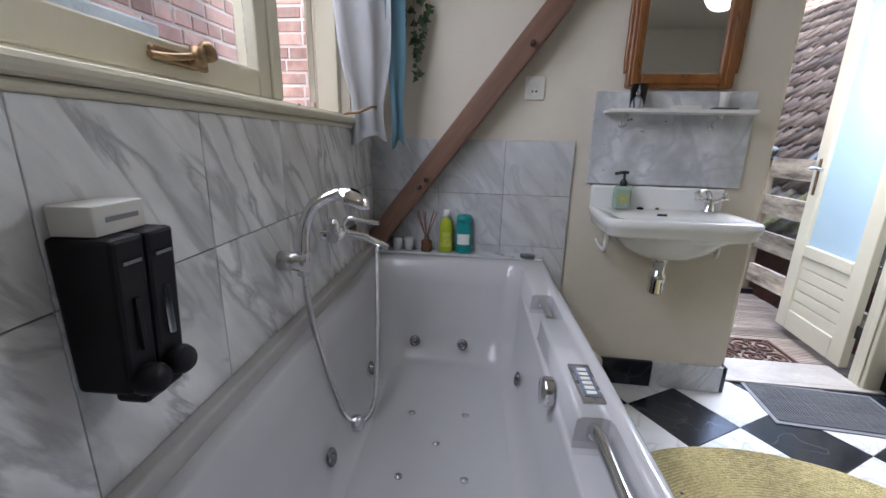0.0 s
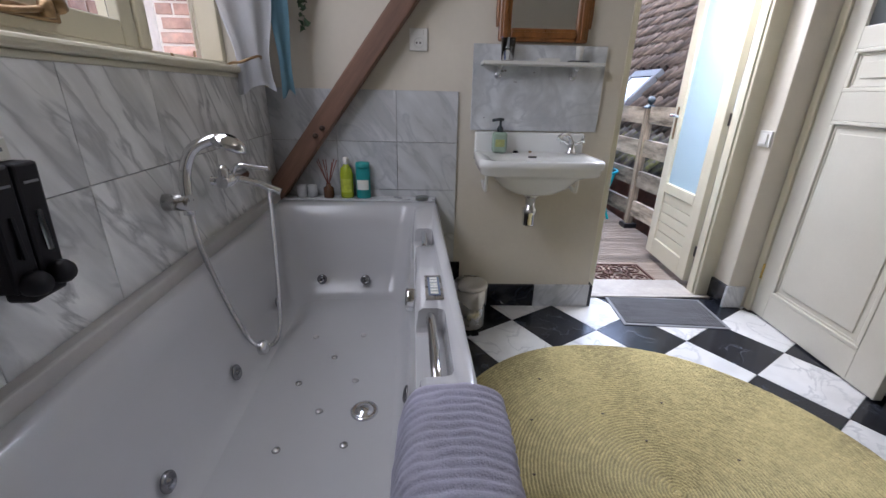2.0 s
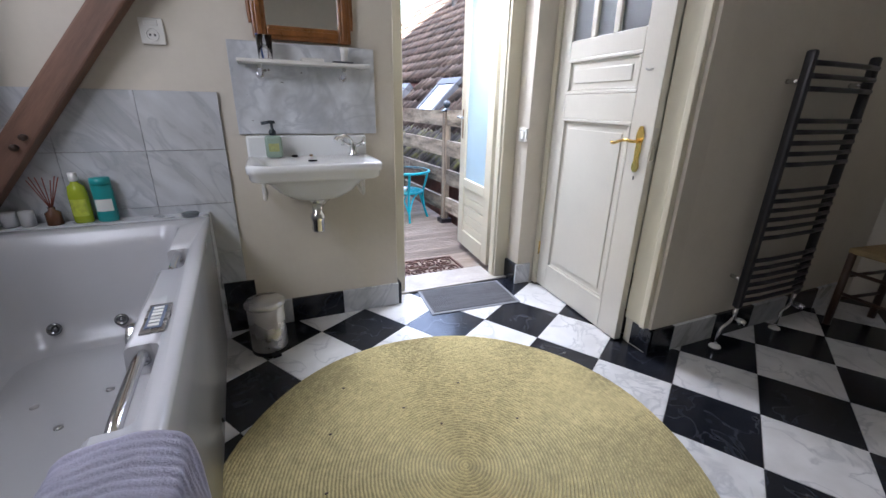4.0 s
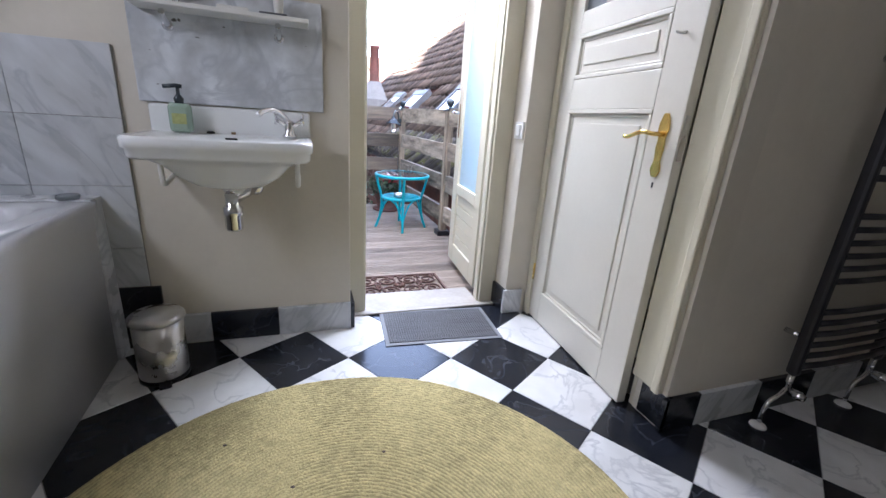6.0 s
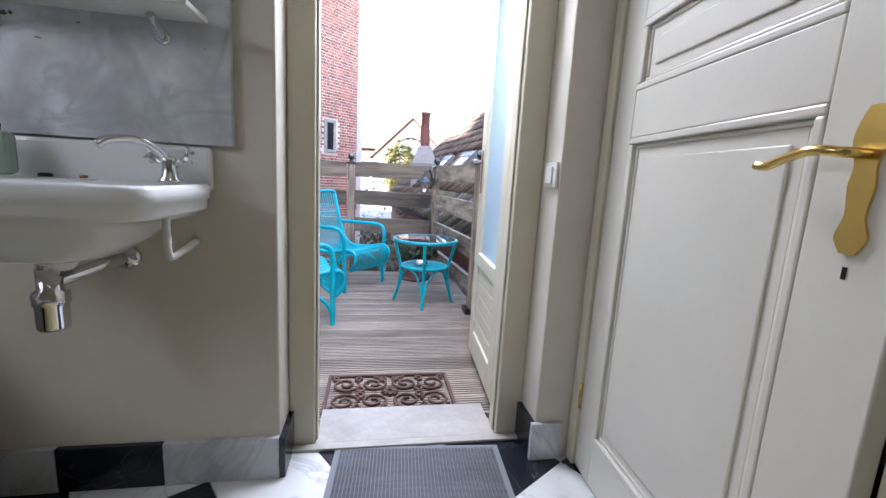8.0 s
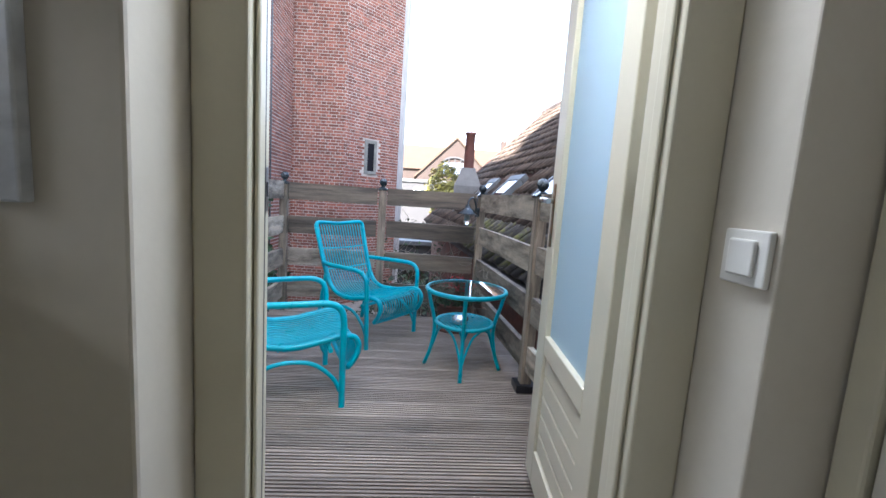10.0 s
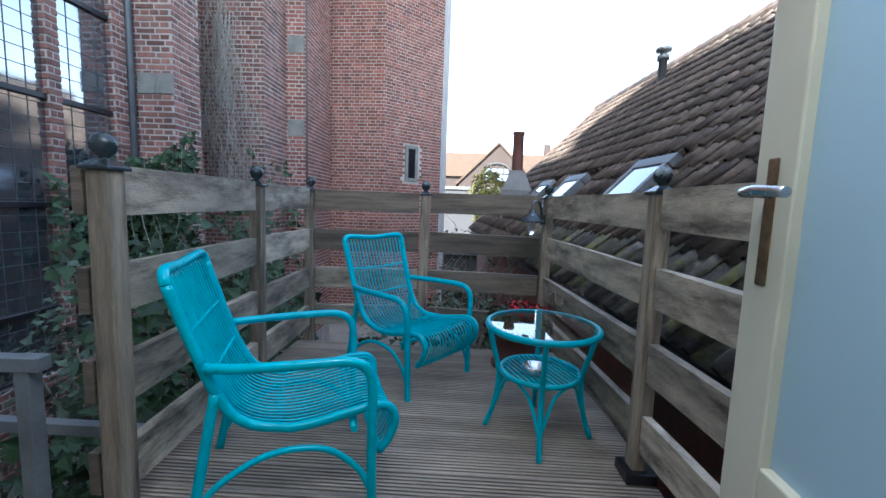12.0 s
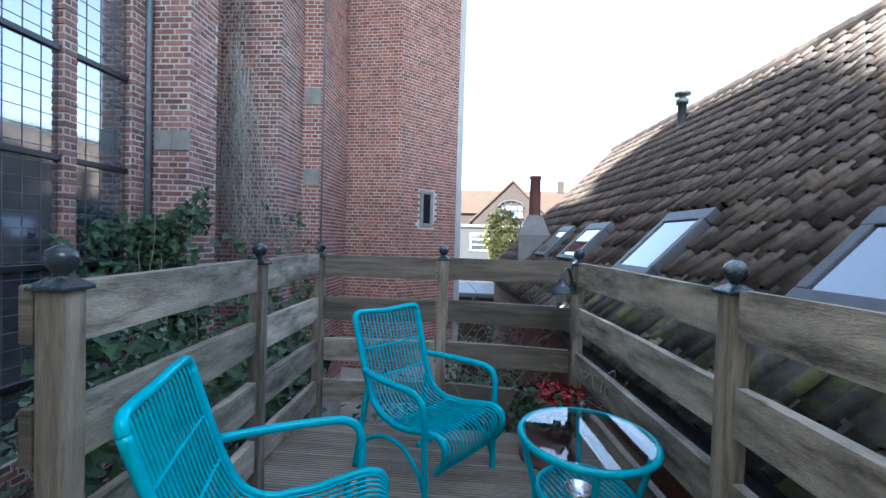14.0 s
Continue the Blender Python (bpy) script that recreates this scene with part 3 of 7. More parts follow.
# ---- diagonal timber brace ----
brace = pose(0.245, NY - 0.055, 0.64, 0, -math.degrees(math.atan2(1.04, 0.80)), 0)
bm = B()
box(bm, 0.02, 2.4, -0.05, 0.04, -0.046, 0.046, 0.008)
for v in bm.verts:
    v.co += noise.noise_vector(v.co * 2) * 0.006
beam = solid("timber_brace", bm, TIMBER, "reddish-brown diagonal timber brace against the wall", "beam", "structure", brace)
for s in (0.42, 0.47, 1.17):
    bm = B()
    lathe(bm, [(0.0, -0.03), (0.011, -0.03), (0.013, 0.0), (0.011, 0.012), (0, 0.014)], 10, pose(s, -0.06, 0.02 * math.sin(s * 9), 90, 0, 0))
    part("wooden_peg", bm, DARKWOOD, beam)

# ---- bath ----
bath = thing("bathtub", (0, 0, 0), "white acrylic whirlpool bath with chrome fittings", "bathtub")
BX0, BX1, BY0, BY1, BH = 0.27, 1.088, 0.70, 2.45, 0.648


def LP(x, y):
    """Plan place in the skewed frame of the west wall."""
    v = SKEW_INV @ Vector((x, y, 0))
    return v.x, v.y


def loop(bm, x0, x1, y0, y1, r, z, n=7):
    out = []
    for cx, cy, a0 in ((x1 - r, y0 + r, -90), (x1 - r, y1 - r, 0), (x0 + r, y1 - r, 90), (x0 + r, y0 + r, 180)):
        for k in range(n):
            a = radians(a0 + 90 * k / (n - 1))
            x, y = cx + r * math.cos(a), cy + r * math.sin(a)
            out.append(bm.verts.new((x, y, z)))
    return out


bm = B()
loops = [loop(bm, BX0, BX1 - 0.02, BY0 + 0.02, BY1, 0.02, 0.0), loop(bm, BX0, BX1 - 0.005, BY0 + 0.005, BY1, 0.03, BH - 0.06), loop(bm, BX0, BX1, BY0, BY1, 0.03, BH - 0.02),
         loop(bm, BX0, BX1, BY0, BY1, 0.03, BH - 0.008), loop(bm, BX0 + 0.008, BX1 - 0.008, BY0 + 0.008, BY1 - 0.008, 0.03, BH),
         loop(bm, BX0 + 0.055, BX1 - 0.10, BY0 + 0.05, BY1 - 0.10, 0.07, BH), loop(bm, BX0 + 0.066, BX1 - 0.111, BY0 + 0.061, BY1 - 0.111, 0.07, BH - 0.008),
         loop(bm, BX0 + 0.075, BX1 - 0.12, BY0 + 0.085, BY1 - 0.13, 0.08, BH - 0.1), loop(bm, BX0 + 0.095, BX1 - 0.135, BY0 + 0.17, BY1 - 0.19, 0.10, 0.34),
         loop(bm, BX0 + 0.125, BX1 - 0.155, BY0 + 0.28, BY1 - 0.24, 0.10, 0.25), loop(bm, BX0 + 0.165, BX1 - 0.19, BY0 + 0.33, BY1 - 0.29, 0.09, 0.225)]
for A, C in zip(loops, loops[1:]):
    for k in range(len(A)):
        bm.faces.new((A[k], A[(k + 1) % len(A)], C[(k + 1) % len(A)], C[k])).smooth = True
bm.faces.new(loops[-1])
bm.faces.new(loops[0])
shell = part("shell", bm, ACRYL, bath)
# grip recesses in the rim, open to the inside
for a in ((0.93, 1.045, 1.77, 1.97), (0.93, 1.045, 1.04, 1.31)):
    bm = B()
    box(bm, a[0], a[1], a[2], a[3], BH - 0.075, BH + 0.05, 0.018)
    cut = new("cutter", mesh_of("cutter", bm, ACRYL))
    md = shell.modifiers.new("cut", "BOOLEAN")
    md.object, md.operation, md.solver = cut, "DIFFERENCE", "EXACT"
    bpy.context.view_layer.update()
    me = bpy.data.meshes.new_from_object(shell.evaluated_get(bpy.context.evaluated_depsgraph_get()))
    shell.modifiers.clear()
    shell.data = me
    bpy.data.objects.remove(cut)
    bm = B()
    tube(bm, smooth_path([(a[1] - 0.035, a[2] + 0.004, BH - 0.04), (a[1] - 0.035, a[2] + 0.02, BH - 0.016), (a[1] - 0.035, (a[2] + a[3]) / 2, BH - 0.012), (a[1] - 0.035, a[3] - 0.02, BH - 0.016), (a[1] - 0.035, a[3] - 0.004, BH - 0.04)], 5), 0.0125, 12)
    part("grab_bar", bm, CHROME, bath, "chrome grab bar")


def jet(p, m, r=0.024, parent=bath):
    bm = B()
    M = Matrix.Translation(p) @ m
    lathe(bm, [(0.0, 0.001), (r, 0.001), (r, 0.005), (r * 0.8, 0.009), (r * 0.62, 0.009), (r * 0.5, 0.003), (r * 0.3, 0.004), (r * 0.22, 0.010), (0, 0.011)], 20, M)
    part("jet", bm, JETM, parent, "chrome whirlpool jet")


FACE_S, FACE_E, FACE_W, UP = pose(0, 0, 0, 90, 0, 0), pose(0, 0, 0, 0, 90, 0), pose(0, 0, 0, 0, -90, 0), Matrix()
for x in (0.535, 0.748):
    jet((*LP(x, 2.245), 0.30), pose(0, 0, 0, 66, 0, 0))
for y, z in ((1.13, 0.30), (1.53, 0.30), (1.98, 0.31)):
    jet((0.383, LP(0.39, y)[1], z), pose(0, 0, 0, 0, 76, 0), 0.026)
for y in (1.93, 1.36, 1.29, 1.02):
    jet((BX1 - 0.145, y, 0.33), pose(0, 0, 0, 0, -78, 0), 0.026)
for x, y in ((0.604, 1.852), (0.795, 1.869), (0.711, 1.718), (0.623, 1.569), (0.814, 1.585), (0.727, 1.439), (0.647, 1.291), (0.832, 1.309), (0.75, 1.13), (0.66, 1.02)):
    bm = B()
    lathe(bm, [(0.012, 0.0), (0.012, 0.003), (0.008, 0.006), (0, 0.006)], 14, pose(*LP(x, y), 0.225))
    part("air_nozzle", bm, STEEL, bath)
bm = B()
lathe(bm, [(0.043, 0.0), (0.043, 0.004), (0.034, 0.008), (0.03, 0.003), (0.027, 0.010), (0.012, 0.014), (0, 0.015)], 24, pose(*LP(0.869, 1.441), 0.225))
part("drain", bm, CHROME, bath, "chrome pop-up drain")
bm = B()
lathe(bm, [(0.037, 0.0), (0.037, 0.018), (0.033, 0.026), (0.008, 0.028), (0, 0.028)], 22, Matrix.Translation((BX1 - 0.122, LP(1.01, 1.535)[1], 0.575)) @ pose(0, 0, 0, 0, -86, 0))
part("overflow_knob", bm, CHROME, bath, "chrome overflow knob")
bm = B()
lathe(bm, [(0.028, 0.0), (0.028, 0.016), (0.022, 0.026), (0, 0.028)], 20, Matrix.Translation((0.392, LP(0.405, 1.72)[1], 0.262)) @ pose(0, 0, 0, 0, 76, 0))
part("hose_outlet", bm, CHROME, bath)
panel = part("control_panel", one(0.998, 1.048, 1.352, 1.502, BH - 0.002, BH + 0.006, 0.003), STEEL, bath, "brushed metal control panel with buttons")
part("display", one(1.006, 1.040, 1.369, 1.485, BH + 0.006, BH + 0.0075, 0.0), LCD, panel, "blue-grey display")
for k in range(6):
    part("button", one(1.012, 1.034, 1.375 + k * 0.018, 1.387 + k * 0.018, BH + 0.0075, BH + 0.010, 0.001), LABEL, panel)

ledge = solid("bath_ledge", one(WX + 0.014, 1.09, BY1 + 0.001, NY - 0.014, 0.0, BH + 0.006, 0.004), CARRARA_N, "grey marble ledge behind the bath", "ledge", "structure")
seal = solid("trim_bath_seal", one(WX + 0.014, BX0 + 0.03, BY0, BY1, BH - 0.02, BH + 0.04, 0.006), mat("grey_sealed_upstand", (0.42, 0.405, 0.39), 0.5, var=0.1, scale=4), "grey upstand between bath and wall", "trim", "structure")

# towel over the rim
towel = B()
nx, ny = 34, 42
prof = [(1.015, 0.52), (1.022, 0.58), (1.035, 0.63), (1.055, 0.662), (1.09, 0.670), (1.13, 0.672), (1.165, 0.670), (1.205, 0.652), (1.215, 0.60), (1.222, 0.45), (1.225, 0.30)]
pp = smooth_path([(x, 0, z) for x, z in prof], 6)
V = []
for i, p in enumerate(pp):
    row = []
    for k in range(ny * 3 + 1):
        s = k / (ny * 3)
        y = 0.66 + 0.375 * s
        rib = 0.0035 * abs(math.sin(s * math.pi * 21))
        nrm = Vector((0, 0, 1)) if 1.05 < p.x < 1.18 else Vector((-1 if p.x < 1.1 else 1, 0, 0.2))
        row.append(towel.verts.new(Vector((p.x + 0.035 * (0.85 - y) * 0.2, y + 0.002 * math.sin(i * 0.25), p.z)) + nrm * (rib + 0.004 * noise.noise(Vector((i * 0.2, k * 0.08, 0))))))
    V.append(row)
for i in range(len(V) - 1):
    for k in range(len(V[0]) - 1):
        towel.faces.new((V[i][k], V[i][k + 1], V[i + 1][k + 1], V[i + 1][k])).smooth = True
bmesh.ops.solidify(towel, geom=towel.faces[:], thickness=0.008)
solid("bath_towel", towel, TOWEL, "lilac-grey ribbed towel draped over the bath's rim", "towel")

for ob in list(scene.objects):
    if ob.parent is None and (ob.name.startswith(("wall_west", "wall_tiling_west", "window_", "open_casement", "bathtub", "trim_bath_seal"))):
        ob.matrix_basis = SKEW @ ob.matrix_basis


# ---- shower set on the west wall ----
def chrome_bar(pts, r, n=6, seg=10):
    bm = B()
    tube(bm, smooth_path(pts, n), r, seg)
    return bm


mixer = thing("bath_mixer", (0.31, 1.87, 0.865), "chrome wall-mounted bath mixer tap", "tap")
for y in (-0.02, 0.10):
    bm = B()
    lathe(bm, [(0.0, 0), (0.033, 0.0), (0.033, 0.004), (0.026, 0.014), (0.014, 0.018), (0.014, 0.05), (0, 0.05)], 20, pose(-0.025, y, 0.0, 0, 90, 0))
    part("escutcheon", bm, CHROME, mixer)
bm = B()
tube(bm, [(0.04, -0.045, 0), (0.04, 0.125, 0)], 0.021, 14)
part("body", bm, CHROME, mixer)
part("spout", chrome_bar([(0.05, 0.05, -0.005), (0.10, 0.07, -0.02), (0.15, 0.085, -0.045), (0.185, 0.09, -0.06)], 0.0135), CHROME, mixer)
part("lever", chrome_bar([(0.04, 0.04, 0.02), (0.06, 0.045, 0.045), (0.12, 0.06, 0.035), (0.16, 0.07, 0.03)], 0.009), CHROME, mixer)
bm = B()
lathe(bm, [(0.018, 0.0), (0.020, 0.03), (0.014, 0.045), (0, 0.047)], 14, pose(0.04, -0.03, 0.012))
part("diverter", bm, CHROME, mixer)
hand = thing("hand_shower", (0.31, 1.565, 0.863), "chrome hand shower resting in its wall holder", "shower")
bm = B()
tube(bm, [(-0.03, 0, 0), (0.085, 0, 0)], 0.025, 18)
part("holder", bm, STEEL, hand)
part("handle", chrome_bar([(0.068, 0, -0.035), (0.070, 0.002, 0.02), (0.075, 0.01, 0.09), (0.10, 0.02, 0.145), (0.14, 0.035, 0.168), (0.165, 0.045, 0.172)], 0.0155), CHROME, hand)
bm = B()
lathe(bm, [(0.012, 0.032), (0.032, 0.022), (0.041, 0.006), (0.039, 0.0), (0.031, -0.003), (0, -0.003)], 22, Matrix.Translation((0.182, 0.055, 0.152)) @ pose(0, 0, 0, 12, 24, 20) @ Matrix.Diagonal((1.25, 0.9, 1, 1)))
part("head", bm, CHROME, hand)
hose = B()
hp = smooth_path([(0.38, 1.567, 0.83), (0.385, 1.575, 0.72), (0.40, 1.62, 0.52), (0.418, 1.68, 0.34), (0.428, 1.715, 0.275), (0.44, 1.745, 0.242), (0.458, 1.78, 0.238), (0.472, 1.81, 0.262), (0.478, 1.835, 0.34), (0.474, 1.88, 0.56), (0.464, 1.925, 0.74), (0.46, 1.94, 0.812)], 16)
tube(hose, hp, 0.0076, 8)
for k in range(0, len(hp) - 1):
    for h in (0.0, 0.33, 0.66):
        p = hp[k].lerp(hp[k + 1], h)
        tube(hose, [p - (hp[k + 1] - hp[k]).normalized() * 0.0013, p + (hp[k + 1] - hp[k]).normalized() * 0.0013], 0.0088, 8)
solid("shower_hose", hose, CHROME, "ribbed chrome shower hose hanging into the bath", "shower hose")

# ---- soap dispenser ----
dsp = thing("soap_dispenser", SKEW @ pose(0.264, 1.062, 0.83), "matt black double soap dispenser on marble tiles", "soap dispenser")
for k in (0, 1):
    bm = B()
    box(bm, 0.0, 0.086, -0.048 + k * 0.0495, 0.0 + k * 0.0495, 0.02, 0.223, 0.006)
    for v in bm.verts:
        if v.co.x > 0.05:
            v.co.x -= 0.012 * (0.245 - v.co.z) / 0.2
    b = part("chamber", bm, BLACKP, dsp)
    part("level_slot", one(0.078, 0.0835, -0.028 + k * 0.0495, -0.021 + k * 0.0495, 0.075, 0.145, 0.001), (BLACKP, FROSTW)[k], b, "narrow level window")
    part("lettering_bar", one(0.0855, 0.0868, -0.038 + k * 0.0495, -0.012 + k * 0.0495, 0.19, 0.194), INK, b)
    bm = B()
    lathe(bm, [(0, 0), (0.019, 0.0), (0.021, 0.006), (0.021, 0.022), (0.016, 0.03), (0, 0.031)], 18, pose(0.068, -0.024 + k * 0.0495, 0.03, 0, 80, 0))
    part("push_button", bm, BLACKP, b)
part("nozzle_base", one(0.035, 0.08, -0.035, 0.035, 0.0, 0.022, 0.006), BLACKP, dsp)
bx = thing("paper_box", SKEW @ pose(0.300, 1.055, 1.054, 0, 0, 3), "white cardboard box lying on the soap dispenser", "box")
part("carton", one(-0.03, 0.025, -0.036, 0.042, 0, 0.036, 0.002), WHITEPL, bx)
part("print", one(0.0251, 0.0258, -0.02, 0.03, 0.015, 0.021), INK, bx)


# ---- bottles on the ledge ----
LZ = BH + 0.006


def bottle(name, at, prof, m, cap, capm, label, cat, wrap=None, seg=24, sx=1.0):
    t = thing(name, at, label, cat)
    bm = B()
    lathe(bm, prof, seg, Matrix.Diagonal((1, sx, 1, 1)))
    part("body", bm, m, t)
    bm = B()
    lathe(bm, cap, seg, Matrix.Diagonal((1, 1, 1, 1)))
    part("cap", bm, capm, t)
    if wrap:
        bm = B()
        r, z0, z1, wm = wrap
        V = [[bm.verts.new((r * math.sin(a) * 1.0, -r * sx * math.cos(a), z)) for a in np.linspace(-0.9, 0.9, 9)] for z in (z0, z1)]
        for k in range(8):
            bm.faces.new((V[0][k], V[0][k + 1], V[1][k + 1], V[1][k]))
        part("label", bm, wm, t)
    return t


bottle("shower_gel_bottle", (0.634, 2.495, LZ), [(0, 0), (0.03, 0.0), (0.033, 0.006), (0.033, 0.12), (0.028, 0.15), (0.013, 0.165), (0.013, 0.172), (0, 0.172)], GREEN, [(0.014, 0.172), (0.015, 0.176), (0.015, 0.205), (0, 0.207)], WHITEPL,
       "yellow-green shower gel bottle with white cap on the ledge", "bottle", (0.0336, 0.03, 0.10, mat("lime_label", (0.42, 0.48, 0.05), 0.4, var=0.35, scale=25, bump=0)), sx=0.75)
bottle("shampoo_bottle", (0.718, 2.493, LZ), [(0, 0), (0.034, 0.0), (0.037, 0.006), (0.036, 0.15), (0.035, 0.158), (0, 0.158)], TEALP, [(0.035, 0.158), (0.036, 0.162), (0.034, 0.182), (0, 0.184)], TEALP,
       "teal shampoo bottle with white label on the ledge", "bottle", (0.0374, 0.045, 0.095, LABEL), sx=0.7)
REEDM = mat("dark_red_reed", (0.26, 0.075, 0.055), 0.7, var=0.2, scale=10)
rd = thing("reed_diffuser", (0.54, 2.49, LZ), "brown reed diffuser with dark red sticks", "reed diffuser")
bm = B()
lathe(bm, [(0, 0), (0.026, 0), (0.027, 0.004), (0.026, 0.05), (0.012, 0.06), (0.012, 0.072), (0, 0.072)], 20)
part("jar", bm, mat("amber_glass", (0.10, 0.045, 0.025), 0.15, var=0.1, bump=0), rd)
for k in range(7):
    a = k * 0.9
    bm = B()
    tube(bm, [(0, 0, 0.06), (0.05 * math.cos(a), 0.028 * math.sin(a), 0.19 + 0.01 * math.sin(k * 3))], 0.002, 5)
    part("reed", bm, REEDM, rd)
MILKY = glass("milky_glass", (0.62, 0.63, 0.64), 0.4)
MILKY.node_tree.nodes["Principled BSDF"].inputs["Transmission Weight"].default_value = 0.3
for x in (0.40, 0.455):
    bm = B()
    lathe(bm, [(0, 0), (0.022, 0.0), (0.024, 0.004), (0.024, 0.06), (0.022, 0.06), (0.021, 0.006), (0, 0.006)], 20)
    solid("tealight_glass", bm, MILKY, "small frosted tealight glass on the ledge", "tealight glass", at=pose(x, 2.495, LZ), group="tealight glasses")
bm = B()
lathe(bm, [(0, 0), (0.03, 0.0), (0.034, 0.006), (0.034, 0.014), (0.03, 0.014), (0.028, 0.006), (0, 0.006)], 20)
solid("soap_dish", bm, FROSTW, "small clear glass dish on the bath's corner", "soap dish", at=pose(1.02, 2.47, LZ))


# ---- trailing ivy by the window ----
def leaf_cloud(n, place, size, seed, shape=5):
    rnd = random.Random(seed)
    verts, faces = [], []
    for _ in range(n):
        p, nrm = place(rnd)
        s = size * rnd.uniform(0.6, 1.25)
        q = Vector(nrm).normalized().to_track_quat("Z", "Y").to_matrix().to_4x4()
        M = Matrix.Translation(p) @ q @ pose(0, 0, 0, rnd.uniform(-35, 35), rnd.uniform(-35, 35), rnd.uniform(0, 360))
        i = len(verts)
        for x, y, z in ((0, -0.5, 0), (0.5, -0.28, 0.1), (0.24, 0.05, 0.02), (0.0, 0.62, -0.08), (-0.24, 0.05, 0.02), (-0.5, -0.28, 0.1)):
            verts.append(tuple(M @ Vector((x * s, y * s, z * s))))
        faces += [(i, i + 1, i + 2, i + 3), (i, i + 3, i + 4, i + 5)]
    me = bpy.data.meshes.new("leaves")
    me.from_pydata(verts, [], faces)
    return me


def leaves(name, n, place, size, seed, m, parent):
    me = leaf_cloud(n, place, size, seed)
    me.materials.append(m)
    ob = part(name, me, m, parent)
    ob["kind"] = "stuff"
    return ob


ivy = thing("trailing_ivy", (0.43, 2.46, 1.78), "green trailing ivy in a dark hanging pot", "plant")
bm = B()
lathe(bm, [(0, 0), (0.05, 0.0), (0.065, 0.10), (0.06, 0.10), (0.055, 0.08), (0, 0.08)], 18)
part("pot", bm, DARKMETAL, ivy)
stems = []
for k in range(9):
    rr_ = random.Random(k)
    x, y = rr_.uniform(-0.04, 0.09), rr_.uniform(-0.05, 0.03)
    ln = rr_.uniform(0.12, 0.42)
    pts = smooth_path([(x * 0.5, y * 0.5, 0.10), (x, y, 0.08), (x * 1.3, y * 1.2, -ln * 0.5), (x * 1.2 + rr_.uniform(-0.02, 0.02), y, -ln)], 6)
    bm = B()
    tube(bm, pts, 0.0016, 4)
    part("stem", bm, TWIG, ivy)
    stems.append(pts)


def on_stem(r):
    s = r.choice(stems)
    p = r.choice(s) + Vector((r.uniform(-0.014, 0.014), r.uniform(-0.014, 0.014), 0))
    return p, Vector((r.uniform(-0.6, 0.6), -1, r.uniform(-0.1, 0.5)))


leaves("leaves", 210, on_stem, 0.034, 3, LEAF, ivy)

# ---- socket and light switch ----
soc = thing("wall_socket", (1.0, NY, 1.40), "white wall socket with switch on cream plaster", "socket")
part("plate", one(-0.042, 0.042, -0.012, -0.0005, -0.048, 0.048, 0.004), WHITEPL, soc)
part("rocker", one(-0.024, 0.024, -0.016, -0.012, 0.020, 0.040, 0.002), WHITEPL, soc)
bm = B()
lathe(bm, [(0.023, 0.0), (0.023, 0.004), (0.019, 0.004), (0.018, -0.004), (0, -0.004)], 24, pose(0, -0.013, -0.014, 90, 0, 0))
part("outlet", bm, WHITEPL, soc)
for x in (-0.008, 0.008):
    part("pin_hole", one(x - 0.0035, x + 0.0035, -0.0125, -0.0085, -0.018, -0.010), BLACKP, soc)
sw = thing("light_switch", (JX, 2.60, 0.98), "white rocker light switch on the pier", "light switch")
part("plate", one(-0.011, -0.0005, -0.041, 0.041, -0.041, 0.041, 0.003), WHITEPL, sw)
part("rocker", one(-0.018, -0.011, -0.024, 0.024, -0.027, 0.027, 0.003), WHITEPL, sw)

# ---- mirror, shelf and marble panel ----
mir = thing("wall_mirror", (1.58, NY, 1.40), "mirror in a varnished carved wooden frame", "mirror")
MW, MH, FW = 0.42, 0.66, 0.058
for nm, a in (("frame_side", (-MW / 2, -MW / 2 + FW, 0.0, MH)), ("frame_side", (MW / 2 - FW, MW / 2, 0.0, MH)), ("frame_rail", (-MW / 2 + FW, MW / 2 - FW, 0.0, FW)), ("frame_rail", (-MW / 2 + FW, MW / 2 - FW, MH - FW, MH))):
    bm = B()
    box(bm, a[0], a[1], -0.030, -0.002, a[2], a[3], 0.009)
    inset = 0.017
    if nm == "frame_side":
        box(bm, a[0] + inset, a[1] - inset, -0.038, -0.03, a[2] + 0.01, a[3] - 0.01, 0.004)
    else:
        box(bm, a[0], a[1], -0.038, -0.03, a[2] + inset, a[3] - inset, 0.004)
    part(nm, bm, OAK, mir)
for sx in (-1, 1):
    bm = B()
    tube(bm, smooth_path([(sx * (MW / 2 + 0.001), -0.015, 0.06 + 0.0), (sx * (MW / 2 + 0.004), -0.015, 0.12), (sx * (MW / 2 + 0.003), -0.015, 0.20), (sx * (MW / 2 + 0.004), -0.015, 0.28), (sx * (MW / 2 + 0.002), -0.015, 0.36)], 5), 0.011, 8)
    part("carved_edge", bm, OAK, mir)
part("glass", one(-MW / 2 + FW - 0.004, MW / 2 - FW + 0.004, -0.012, -0.006, FW - 0.004, MH - FW + 0.004), MIRROR, mir, "silvered mirror glass")
sp = thing("marble_splashback", (1.575, NY, 1.0), "worn white marble panel behind the basin", "splashback")
bm = B()
box(bm, -0.315, 0.32, -0.020, -0.0005, 0.0, 0.39, 0.003)
part("slab", bm, SPLASH, sp)
